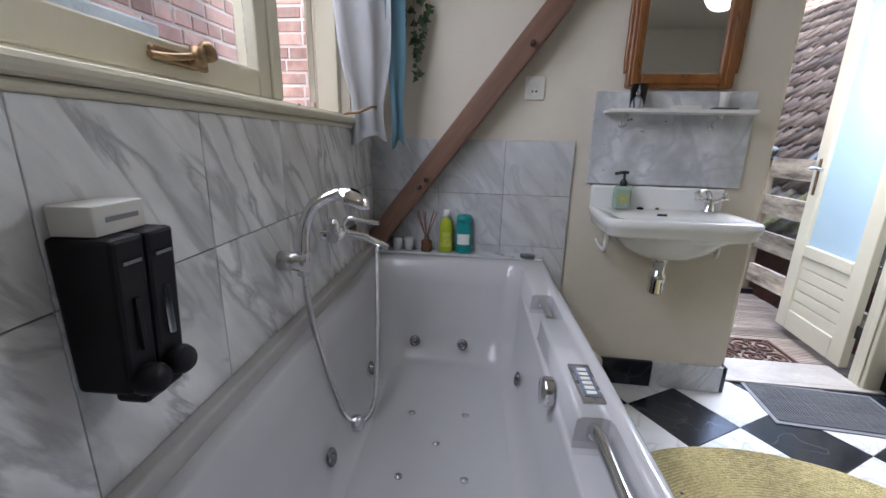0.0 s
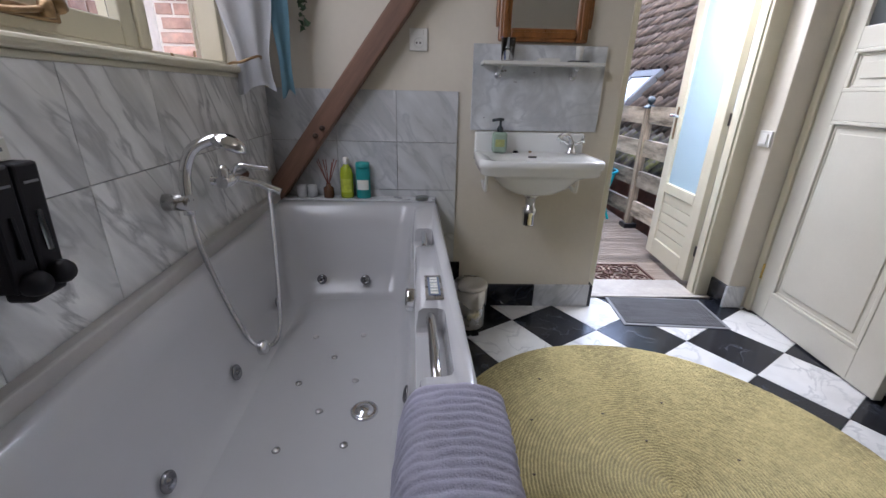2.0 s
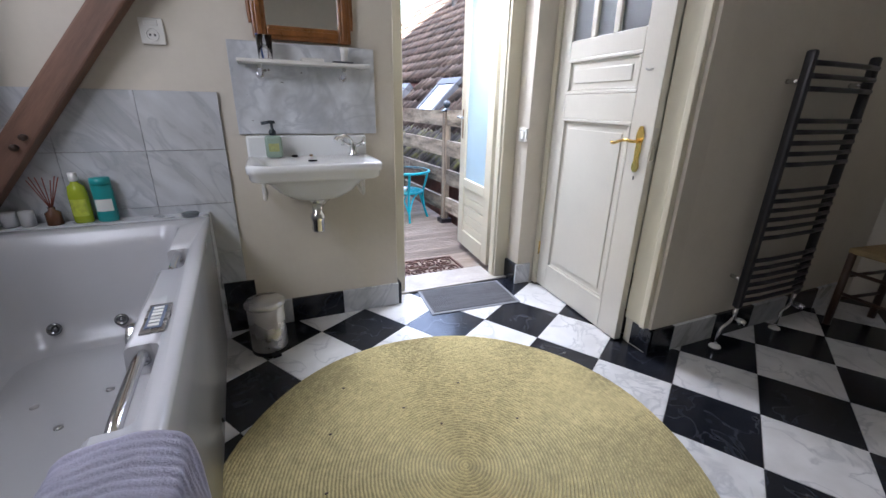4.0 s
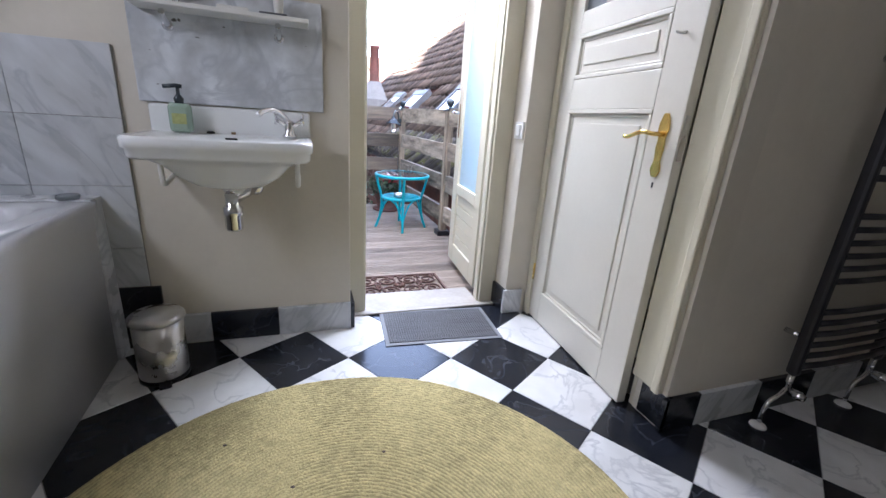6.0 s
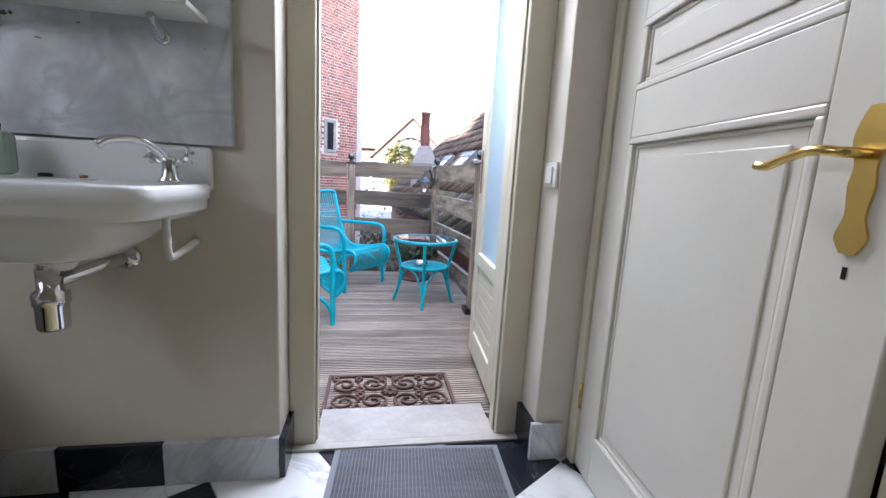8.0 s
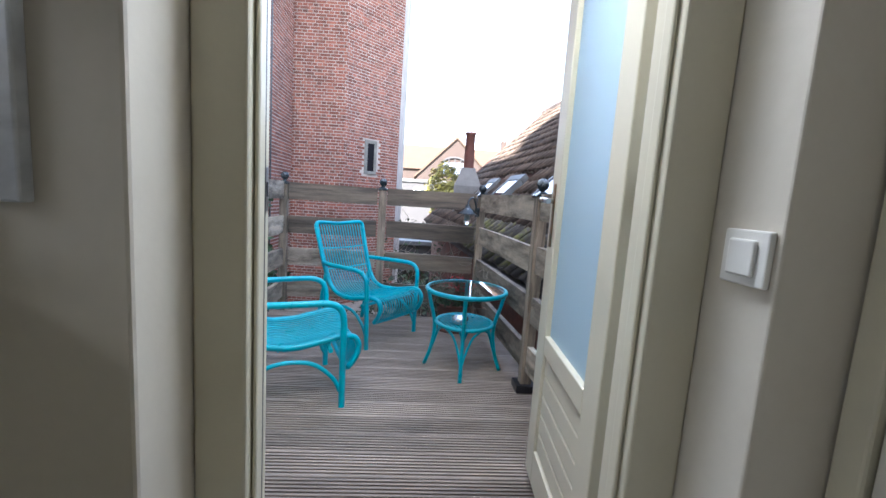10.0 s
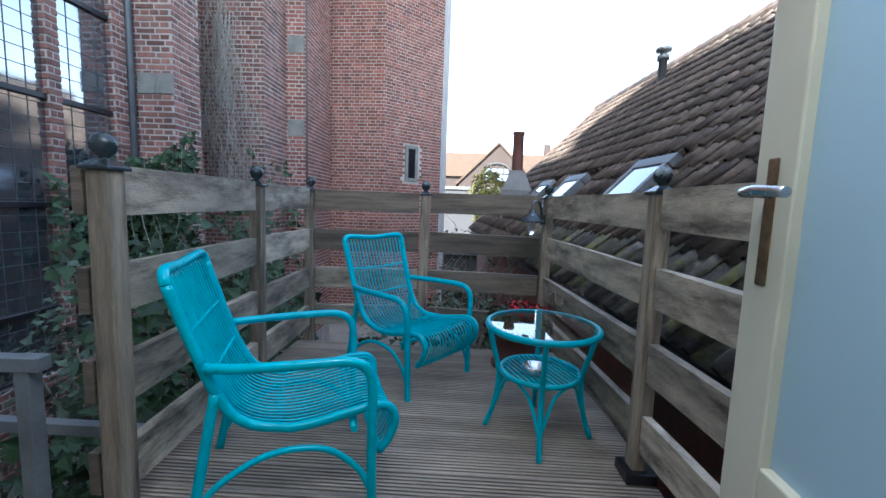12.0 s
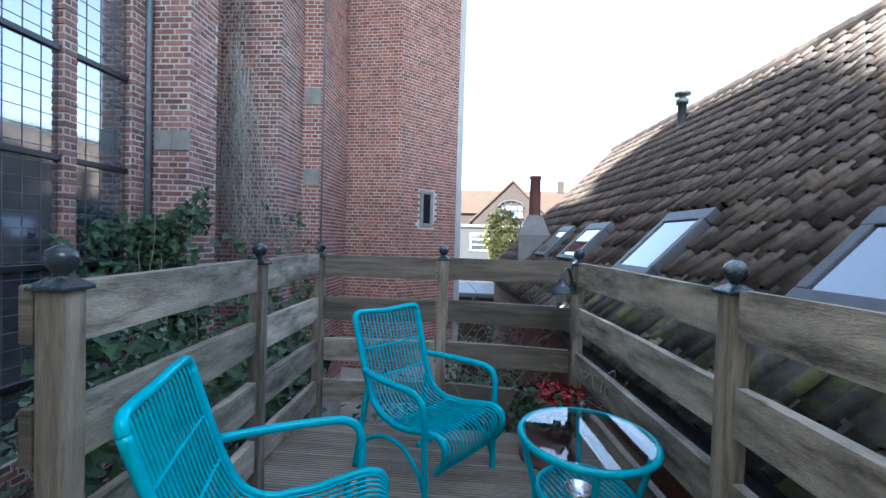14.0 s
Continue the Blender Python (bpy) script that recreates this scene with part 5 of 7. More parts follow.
D("jamb", PX + 0.001, 2.085, 2.68, 2.772, 0.001, 2.13)
D("jamb", 2.745, JX - 0.001, 2.68, 2.772, 0.001, 2.13)
D("stop", 2.086, 2.094, 2.70, 2.73, 0.001, 2.08)
D("weather_strip", 2.0855, 2.0885, 2.733, 2.745, 0.012, 2.045, DARKMETAL, 0.0, "black rubber weather strip")
D("strike_plate", 2.0855, 2.0880, 2.7475, 2.759, 0.995, 1.07, STEEL, 0.0, "steel strike plate")
D("latch_slot", 2.0881, 2.0888, 2.7505, 2.756, 1.02, 1.045, DARKMETAL, 0.0)
D("stop", 2.736, 2.7445, 2.70, 2.73, 0.001, 2.08)
D("head", 2.0862, 2.7438, 2.68, 2.772, 2.05, 2.13)
D("sill", PX + 0.001, JX - 0.001, 2.645, 2.679, 0.0005, 0.012, SILLSTONE, 0.003, "worn grey stone threshold")
D("sill", 2.0862, 2.7438, 2.6795, 2.897, -0.03, 0.010, SILLSTONE, 0.004, "worn grey stone threshold")
leaf = thing("balcony_door", (2.825, 2.881, 0.01, 0, 0, 85.5), "cream balcony door standing open, with frosted blue glass", "door")
LW = 0.61
for nm, a, m in (("stile", (0.0, 0.10, 0, 0.042, 0, 2.06), PAINT), ("stile", (LW - 0.10, LW, 0, 0.042, 0, 2.06), PAINT), ("rail", (0.101, LW - 0.101, 0, 0.042, 1.95, 2.06), PAINT),
                 ("rail", (0.101, LW - 0.101, 0, 0.042, 0.50, 0.57), PAINT), ("rail", (0.101, LW - 0.101, 0, 0.042, 0.0, 0.13), PAINT)):
    part(nm, one(*a, 0.004), m, leaf)
for k in range(5):
    part("panel_board", one(0.1005, LW - 0.1005, 0.010, 0.032, 0.131 + k * 0.0738, 0.131 + k * 0.0738 + 0.070, 0.005), PAINT, leaf)
part("glass", one(0.099, LW - 0.099, 0.017, 0.023, 0.569, 1.951), FROST, leaf, "frosted pale blue glass")
for s in (-1, 1):
    y = -0.004 if s < 0 else 0.046
    hd = part("handle_plate", one(LW - 0.062, LW - 0.036, min(y, 0.021 + s * 0.021), max(y, 0.021 + s * 0.021), 0.882, 1.105, 0.003), BRONZE, leaf, "worn bronze handle plate")
    bm = B()
    yy = 0.021 + s * 0.068
    tube(bm, [(LW - 0.05, 0.021 + s * 0.02, 1.045), (LW - 0.05, yy, 1.045)], 0.009, 10)
    tube(bm, smooth_path([(LW - 0.05, yy, 1.045), (LW - 0.09, yy + s * 0.004, 1.047), (LW - 0.155, yy, 1.042)]), 0.009, 10)
    part("lever", bm, STEEL, hd)
for z in (0.22, 1.05, 1.85):
    bm = B()
    lathe(bm, [(0, -0.045), (0.008, -0.045), (0.008, 0.045), (0, 0.045)], 10, pose(-0.06, 0.012, z))
    box(bm, -0.105, 0.0, 0.008, 0.014, z - 0.035, z + 0.035)
    part("hinge", bm, DARKMETAL, leaf)

# deck boards, ribbed
deck = solid("balcony_deck", one(1.22, 3.05, 2.86, 5.60, DZ - 0.16, DZ - 0.03), WEATHERED, "timber balcony frame under the boards", "deck", "structure")


def deck_board(length, w=0.138, t=0.026, ribs=7):
    bm = B()
    prof = [(0, -t), (0, -0.003)]
    for k in range(ribs):
        a, b = w * (k + 0.23) / ribs, w * (k + 0.77) / ribs
        prof += [(a, -0.0005), (a + 0.002, 0.0), (b - 0.002, 0.0), (b, -0.0005)]
        if k < ribs - 1:
            prof += [(b + 0.0006, -0.013), (w * (k + 1.23) / ribs - 0.0006, -0.013)]
    prof += [(w, -0.003), (w, -t)]
    A = [bm.verts.new((0, y, z)) for y, z in prof]
    C = [bm.verts.new((length, y, z)) for y, z in prof]
    for k in range(len(prof) - 1):
        bm.faces.new((A[k], A[k + 1], C[k + 1], C[k]))
    bm.faces.new(A)
    bm.faces.new(C)
    return mesh_of("deck_board", bm, DECKM)


DB = deck_board(1.99)
for k in range(19):
    y = 2.90 + k * 0.1435
    part("deck_board", DB, DECKM, deck, at=pose(1.10 + random.uniform(-0.004, 0.004), y, DZ + random.uniform(-0.0015, 0.0015), 0, 0, random.uniform(-0.1, 0.1)))

# fence
fence = thing("balcony_fence", (2.1, 4.5, DZ), "weathered timber balcony fence with ball-topped posts", "fence")
POSTS = {"L1": (1.27, 3.835), "L2": (1.20, 4.83), "FL": (1.18, 5.65), "FM": (2.03, 5.72), "FR": (2.915, 5.62), "R1": (3.03, 4.25), "R0": (3.10, 2.93)}


def post_mesh(s=0.064, h=1.12):
    bm = B()
    box(bm, -s / 2, s / 2, -s / 2, s / 2, 0, h, 0.004)
    me = mesh_of("post", bm, WEATHERPOST)
    bm = B()
    box(bm, -s / 2 - 0.012, s / 2 + 0.012, -s / 2 - 0.012, s / 2 + 0.012, h, h + 0.012, 0.003)
    r = bmesh.ops.create_cone(bm, cap_ends=False, segments=4, radius1=(s / 2 + 0.010) * 1.414, radius2=0.018, depth=0.022, matrix=pose(0, 0, h + 0.023, 0, 0, 45))
    cap = mesh_of("cap", bm, DARKBLUE)
    bm = B()
    lathe(bm, [(0.012, 0.0), (0.012, 0.008), (0.029, 0.026), (0.035, 0.045), (0.029, 0.066), (0.013, 0.078), (0, 0.080)], 18, pose(0, 0, h + 0.026))
    return me, cap, mesh_of("ball", bm, DARKBLUE)


PM, PC, PB = post_mesh()
for key, (x, y) in POSTS.items():
    p = part("post", PM, WEATHERPOST, fence, at=pose(x - 2.1, y - 4.5, 0, random.uniform(-0.5, 0.5), random.uniform(-0.5, 0.5), 2 if key[0] != "F" else 0))
    part("cap", PC, DARKBLUE, p, "dark metal post cap")
    part("ball", PB, DARKBLUE, p, "dark metal ball finial")
for key in ("L1", "R1"):
    x, y = POSTS[key]
    part("post_shoe", one(-0.06, 0.06, -0.06, 0.06, 0.0, 0.045, 0.004), DARKMETAL, fence, "black metal post shoe", pose(x - 2.1, y - 4.5, 0))


def rail_mesh(length, seed, material):
    bm = B()
    nseg = 14
    rows = []
    for i in range(nseg + 1):
        x = length * i / nseg
        ring = []
        for y, z in ((-0.018, -0.074), (0.018, -0.074), (0.018, 0.074), (-0.018, 0.074)):
            k = noise.noise(Vector((x * 2.2, y * 30 + seed, z * 20)))
            ring.append(bm.verts.new((x, y + 0.0025 * k, z + 0.004 * k)))
        rows.append(ring)
    for A, C in zip(rows, rows[1:]):
        for k in range(4):
            bm.faces.new((A[k], A[(k + 1) % 4], C[(k + 1) % 4], C[k]))
    bm.faces.new(rows[0])
    bm.faces.new(rows[-1])
    return mesh_of("rail", bm, material)


sd_ = 0
for a, b in (("L1", "L2"), ("L2", "FL"), ("FL", "FM"), ("FM", "FR"), ("FR", "R1"), ("R1", "R0")):
    pa, pb = Vector(POSTS[a]), Vector(POSTS[b])
    d = (pb - pa).normalized()
    pa, pb = pa + d * 0.046, pb - d * 0.046
    for z in (1.065, 0.775, 0.490, 0.205):
        sd_ += 1
        wood = DARKRAIL if a == "FM" or (a == "FL" and z > 0.7) else WEATHERED
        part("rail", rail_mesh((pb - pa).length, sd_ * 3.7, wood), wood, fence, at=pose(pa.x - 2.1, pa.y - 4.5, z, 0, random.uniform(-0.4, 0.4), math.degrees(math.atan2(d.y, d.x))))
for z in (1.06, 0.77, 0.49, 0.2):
    part("rail_stub", one(-0.085, -0.049, -0.02, 0.06, -0.07, 0.07, 0.004), DARKRAIL, fence, at=pose(POSTS["L1"][0] - 2.1, POSTS["L1"][1] - 4.5, z))

# ---- rattan chairs: the frame faces +x, front feet at x = 0 ----
def chair(at, label):
    c = thing("rattan_armchair", at, label, "armchair", "turquoise rattan chairs")
    shell = [(-0.59, 0.80), (-0.565, 0.72), (-0.52, 0.58), (-0.475, 0.46), (-0.42, 0.37), (-0.33, 0.325), (-0.20, 0.322), (-0.08, 0.345), (0.01, 0.36), (0.065, 0.345), (0.085, 0.295), (0.065, 0.235), (0.03, 0.19)]
    curve = smooth_path([(x, 0, z) for x, z in shell], 4)

    def half(x, z):
        return 0.225 + 0.02 * max(0, min(1, (z - 0.3) / 0.5)) + 0.012 * (x > -0.3)

    for s in (-1, 1):
        bm = B()
        tube(bm, [(p.x, s * half(p.x, p.z), p.z) for p in curve], 0.016, 9)
        part("side_rail", bm, TURQ, c)
        bm = B()
        tube(bm, smooth_path([(-0.50, s * 0.245, 0.545), (-0.38, s * 0.275, 0.545), (-0.2, s * 0.292, 0.548), (-0.08, s * 0.294, 0.545), (-0.025, s * 0.292, 0.515), (-0.005, s * 0.287, 0.45), (-0.004, s * 0.28, 0.30), (0.0, s * 0.272, 0.012), (0.0, s * 0.272, 0.0)], 6), 0.0165, 9)
        part("arm_and_front_leg", bm, TURQ, c)
        bm = B()
        tube(bm, smooth_path([(-0.475, s * 0.235, 0.46), (-0.50, s * 0.24, 0.32), (-0.53, s * 0.245, 0.15), (-0.56, s * 0.25, 0.0)], 5), 0.0165, 9)
        part("rear_leg", bm, TURQ, c)
        bm = B()
        tube(bm, smooth_path([(-0.545, s * 0.247, 0.07), (-0.48, s * 0.25, 0.16), (-0.36, s * 0.255, 0.235), (-0.25, s * 0.258, 0.255), (-0.14, s * 0.262, 0.235), (-0.05, s * 0.268, 0.16), (-0.008, s * 0.27, 0.08)], 6), 0.011, 8)
        part("arched_brace", bm, TURQ, c)
    for x, z, r in ((-0.59, 0.80, 0.016), (-0.545, 0.645, 0.006), (-0.492, 0.492, 0.006), (-0.30, 0.305, 0.007), (-0.06, 0.330, 0.007), (0.03, 0.19, 0.013)):
        bm = B()
        h = half(x, z)
        if z > 0.79:
            pts = [(x, -h, z), (x - 0.006, -h * 0.98, z + 0.022), (x - 0.012, -h * 0.86, z + 0.038), (x - 0.02, -h * 0.5, z + 0.034), (x - 0.026, 0, z + 0.026), (x - 0.02, h * 0.5, z + 0.034), (x - 0.012, h * 0.86, z + 0.038), (x - 0.006, h * 0.98, z + 0.022), (x, h, z)]
        else:
            pts = [(x, -h, z), (x - 0.006, 0, z - 0.008), (x, h, z)]
        tube(bm, smooth_path(pts, 5), r, 8)
        part("cross_bar", bm, TURQ, c)
    bm = B()
    tube(bm, [(-0.06, -0.27, 0.30), (-0.06, 0.27, 0.30)], 0.012, 8)
    part("seat_bearer", bm, TURQ, c)
    nrod = 17
    for k in range(nrod):
        f = -1 + 2 * (k + 0.5) / nrod
        bm = B()
        dip = 0.014 * (1 - f * f)
        tube(bm, [(p.x - (dip if p.z > 0.45 else dip * 0.3), f * (half(p.x, p.z) - 0.012), p.z - (dip if p.z < 0.45 else 0)) for p in [Vector((-0.605, 0, 0.832))] + curve], 0.0046, 6)
        part("rod", bm, TURQ, c)
    return c


def facing(fx, fy, ang, side):
    """The pose with one front foot at (fx, fy); side +1: that foot is the chair's left one."""
    a = radians(ang)
    return pose(fx + math.sin(a) * side * 0.272, fy - math.cos(a) * side * 0.272, DZ, 0, 0, ang)


ca = chair(facing(2.02, 3.99, 21, -1), "turquoise rattan armchair on the balcony boards")
cb = copy_thing(ca, facing(2.045, 4.77, -37, -1))

# ---- rattan side table ----
table = thing("rattan_side_table", (2.69, 4.54, DZ), "turquoise rattan side table with clear glass top", "side table")
bm = B()
tube(bm, [(0.25 * math.cos(a), 0.25 * math.sin(a), 0.515) for a in np.linspace(0, 2 * math.pi, 40, endpoint=False)], 0.014, 8, True)
part("rim", bm, TURQ, table)
bm = B()
lathe(bm, [(0, 0.520), (0.243, 0.520), (0.247, 0.524), (0.243, 0.528), (0, 0.528)], 40, smooth=False)
part("glass_top", bm, CLEAR, table, "clear round glass top")
bm = B()
tube(bm, [(0.18 * math.cos(a), 0.18 * math.sin(a), 0.30) for a in np.linspace(0, 2 * math.pi, 36, endpoint=False)], 0.012, 8, True)
part("shelf_ring", bm, TURQ, table)
for k in range(15):
    x = -0.165 + 0.33 * k / 14
    h = math.sqrt(max(0.0, 0.178 ** 2 - x * x))
    bm = B()
    tube(bm, [(x, -h, 0.304), (x, h, 0.304)], 0.0062, 6)
    part("shelf_rod", bm, TURQ, table, at=pose(0, 0, 0, 0, 0, 20))
for k in range(4):
    a = radians(-98 + 90 * k)
    c_, s_ = math.cos(a), math.sin(a)
    bm = B()
    tube(bm, smooth_path([(0.245 * c_, 0.245 * s_, 0.515), (0.225 * c_, 0.225 * s_, 0.42), (0.195 * c_, 0.195 * s_, 0.31), (0.19 * c_, 0.19 * s_, 0.22), (0.21 * c_, 0.21 * s_, 0.10), (0.245 * c_, 0.245 * s_, 0.0)], 5), 0.0125, 8)
    part("leg", bm, TURQ, table)
    for s in (-1, 1):
        b = a + s * radians(38)
        bm = B()
        tube(bm, smooth_path([(0.215 * c_, 0.215 * s_, 0.075), (0.19 * math.cos(a + s * 0.12), 0.19 * math.sin(a + s * 0.12), 0.16), (0.172 * math.cos(a + s * 0.35), 0.172 * math.sin(a + s * 0.35), 0.25), (0.172 * math.cos(b), 0.172 * math.sin(b), 0.29)], 5), 0.008, 6)
        part("arched_brace", bm, TURQ, table)
bm = B()
lathe(bm, [(0, 0.0), (0.05, 0.0), (0.053, 0.01), (0.053, 0.035), (0.049, 0.036), (0.046, 0.014), (0, 0.013)], 28)
ash = solid("ashtray", bm, CHROME, "small round steel ashtray on the lower shelf", "ashtray", at=pose(2.655, 4.49, DZ + 0.312))

# ---- scroll doormat ----
smat = thing("iron_doormat", (2.365, 3.09, DZ + 0.001), "rust-brown openwork scroll doormat on the deck", "doormat")
bm = B()
for a in ((-0.29, 0.29, -0.165, -0.150), (-0.29, 0.29, 0.150, 0.165), (-0.29, -0.275, -0.149, 0.149), (0.275, 0.29, -0.149, 0.149)):
    box(bm, *a, 0, 0.014, 0.002)
part("rim", bm, IRON, smat)


def spiral(cx, cy, r0, turns, sgn, a0):
    return [(cx + (r0 * (1 - 0.8 * t)) * math.cos(a0 + sgn * t * turns * 2 * math.pi), cy + (r0 * (1 - 0.8 * t)) * math.sin(a0 + sgn * t * turns * 2 * math.pi), 0.008) for t in np.linspace(0, 1, 26)]


for sx in (-1, 1):
    for sy in (-1, 1):
        for cx, cy, r, tn, a0 in ((0.075, 0.075, 0.066, 1.6, 1.57), (0.205, 0.075, 0.066, 1.5, 3.14), (0.14, 0.125, 0.024, 1.0, -1.57), (0.255, 0.125, 0.022, 1.0, 0.8), (0.14, 0.022, 0.026, 1.0, 1.57), (0.025, 0.125, 0.022, 1.0, -1.57)):
            bm = B()
            sp = spiral(0, 0, r, tn, 1, a0)
            tube(bm, [(sx * (cx + p[0]), sy * (cy + p[1]), p[2]) for p in sp], 0.0068, 5)
            part("scroll", bm, IRON, smat)
bm = B()
for k in range(8):
    a = k * math.pi / 4
    tube(bm, [(0.008 * math.cos(a), 0.008 * math.sin(a), 0.008), (0.038 * math.cos(a), 0.038 * math.sin(a), 0.008)], 0.009, 5)
part("rosette", bm, IRON, smat)

# ================= church next door =================
def brick_face(p0, p1, z0, z1, parent, material, course=0.063, blen=0.215, seed=1, stuff_only=True, gap=0.015, proud=0.006, skip=None, name="brickwork"):
    """A skin of bricks from p0 to p1 in plan (outside on the right hand), in one part."""
    rnd = random.Random(seed)
    d = Vector((p1[0] - p0[0], p1[1] - p0[1]))
    L_ = d.length
    d.normalize()
    nrm = Vector((d.y, -d.x))
    verts, faces = [], []

    def brick(s0, s1, h0, h1, out):
        i = len(verts)
        e = 0.003
        for s, h, o in ((s0, h0, 0), (s1, h0, 0), (s1, h1, 0), (s0, h1, 0), (s0 + e, h0 + e, out), (s1 - e, h0 + e, out), (s1 - e, h1 - e, out), (s0 + e, h1 - e, out)):
            verts.append((p0[0] + d.x * s + nrm.x * o, p0[1] + d.y * s + nrm.y * o, h))
        faces.extend(((i + 4, i + 5, i + 6, i + 7), (i, i + 1, i + 5, i + 4), (i + 1, i + 2, i + 6, i + 5), (i + 2, i + 3, i + 7, i + 6), (i + 3, i, i + 4, i + 7)))

    row = 0
    z = z0
    while z < z1 - 0.02:
        head = row % 2
        unit = blen if not head else blen / 2
        s = -(unit * (0.5 if head else rnd.choice((0.0, 0.5))))
        while s < L_:
            a, b = max(0.0, s), min(L_, s + unit - gap)
            if b - a > 0.025 and not (skip and skip(a, b, z, z + course)):
                w = rnd.uniform(-0.0025, 0.0025)
                brick(a, b, z + rnd.uniform(0, 0.002), z + course - gap + w, proud + rnd.uniform(-0.003, 0.004))
            s += unit
        z += course
        row += 1
    me = bpy.data.meshes.new(name)
    me.from_pydata(verts, [], faces)
    me.materials.append(material)
    ob = part(name, me, material, parent)
    ob["kind"] = "stuff"
    return ob


church = thing("church", (0, 0, GROUND), "old red-brown brick church with buttresses and tower", "church")
CZ0, CZ1 = -1.4 - GROUND, 8.2 - GROUND


def core(name, poly, z0, z1, m=MORTAR):
    bm = B()
    lo, hi = [bm.verts.new((*p, z0)) for p in poly], [bm.verts.new((*p, z1)) for p in poly]
    k = len(poly)
    for i in range(k):
        bm.faces.new((lo[i], lo[(i + 1) % k], hi[(i + 1) % k], hi[i]))
    bm.faces.new(lo)
    bm.faces.new(hi)
    return part(name, bm, m, church)


# nave wall with tall windows, a pier, a buttress, the stair turret
# these three are added out of view; their heights shape the roof's shadow
core("nave_wall", [(-1.42, -14), (-1.40, -9.0), (-3.0, -9.0), (-3.0, -14)], 0, 17.3)
core("nave_wall", [(-1.385, -5.5), (-1.36, 3.55), (-3.0, 3.55), (-3.0, -5.5)], 0, 15.6)
core("transept", [(-1.40, -9.0), (-1.385, -5.5), (-3.0, -5.5), (-3.0, -9.0)], 0, 20.0)
core("nave_wall", [(-1.36, 6.93), (-1.36, 7.17), (-3.0, 7.17), (-3.0, 6.93)], 0, 19)
core("nave_top", [(-1.36, 3.55), (-1.36, 6.93), (-3.0, 6.93), (-3.0, 3.55)], 9.5 - GROUND, 19)
core("sill_wall", [(-1.38, 3.55), (-1.38, 6.93), (-3.0, 6.93), (-3.0, 3.55)], 0, -0.65 - GROUND)
core("pier", [(-1.4, 7.17), (-0.90, 7.17), (-0.90, 7.62), (-1.5, 7.62), (-1.5, 8.6), (-3.0, 8.6), (-3.0, 7.17)], 0, 19)
core("buttress", [(-1.6, 8.6), (-0.59, 8.6), (-0.59, 9.35), (-0.28, 9.36), (-0.28, 10.6), (-3.0, 10.6), (-3.0, 8.6)], 0, 12)
TW = [(-0.55, 10.85), (0.74, 10.77), (1.82, 11.80), (1.90, 13.2), (0.9, 14.3), (-0.6, 14.3), (-1.6, 13.2), (-1.5, 11.8)]
core("turret", TW, 0, 16)
brick_face((-1.40, 7.17), (-0.90, 7.17), CZ0, CZ1, church, BRICKM, seed=3)
brick_face((-1.5, 7.62), (-1.5, 8.6), CZ0, CZ1, church, BRICKM, seed=24)
brick_face((-0.90, 7.17), (-0.90, 7.62), CZ0, CZ1, church, BRICKM, seed=4)
brick_face((-1.36, 6.93), (-1.36, 7.17), CZ0, CZ1, church, BRICKM, seed=5)
brick_face((-0.90, 8.6), (-0.59, 8.6), CZ0, CZ1, church, BRICKM, seed=6)
brick_face((-1.6, 8.6), (-0.901, 8.6), CZ0, CZ1, church, BRICKM, seed=7)
brick_face((-0.59, 8.6), (-0.59, 9.35), CZ0, CZ1, church, BRICKM, seed=8)
brick_face((-0.59, 9.35), (-0.28, 9.36), CZ0, CZ1, church, BRICKR, seed=9)
brick_face((-0.28, 9.36), (-0.28, 10.6), CZ0, CZ1, church, BRICKR, seed=10)
brick_face((-0.75, 11.05), (-0.55, 10.85), CZ0, CZ1, church, BRICKM, seed=11)
brick_face(TW[0], TW[1], CZ0, CZ1, church, BRICKT, seed=12, gap=0.011)
NI0, NI1 = 1.55 - GROUND, 2.15 - GROUND


def niche(a, b, z0, z1):
    return b > 0.54 and a < 0.84 and z1 > NI0 - 0.08 and z0 < NI1 + 0.08


brick_face(TW[1], TW[2], CZ0, CZ1, church, BRICKT, seed=13, skip=niche, gap=0.011)
# slit window in the turret
tw = Matrix.Translation((TW[1][0], TW[1][1], 0)) @ pose(0, 0, 0, 0, 0, math.degrees(math.atan2(TW[2][1] - TW[1][1], TW[2][0] - TW[1][0])))
slit = part("slit_window", one(0.60, 0.78, -0.012, 0.0, NI0, NI1), BLACKP, church, "dark slit window", tw)
for a in ((0.53, 0.60, -0.03, 0.01, NI0 - 0.07, NI1 + 0.07), (0.78, 0.85, -0.03, 0.01, NI0 - 0.07, NI1 + 0.07), (0.601, 0.779, -0.03, 0.01, NI1, NI1 + 0.07), (0.601, 0.779, -0.04, 0.01, NI0 - 0.07, NI0)):
    part("stone_surround", one(*a, 0.006), STONE, slit)
for x0, x1, y, z in ((-1.30, -1.10, 7.16, 2.12), (-1.09, -0.895, 7.16, 2.12)):
    part("stone_block", one(x0, x1, y - 0.012, y + 0.02, z - GROUND, z + 0.22 - GROUND, 0.006), STONE, church, "grey stone block")
for z in (2.05, 3.35):
    part("stone_block", one(-0.56, -0.29, 9.335, 9.36, z - GROUND, z + 0.26 - GROUND, 0.006), STONE, church, "grey stone block")
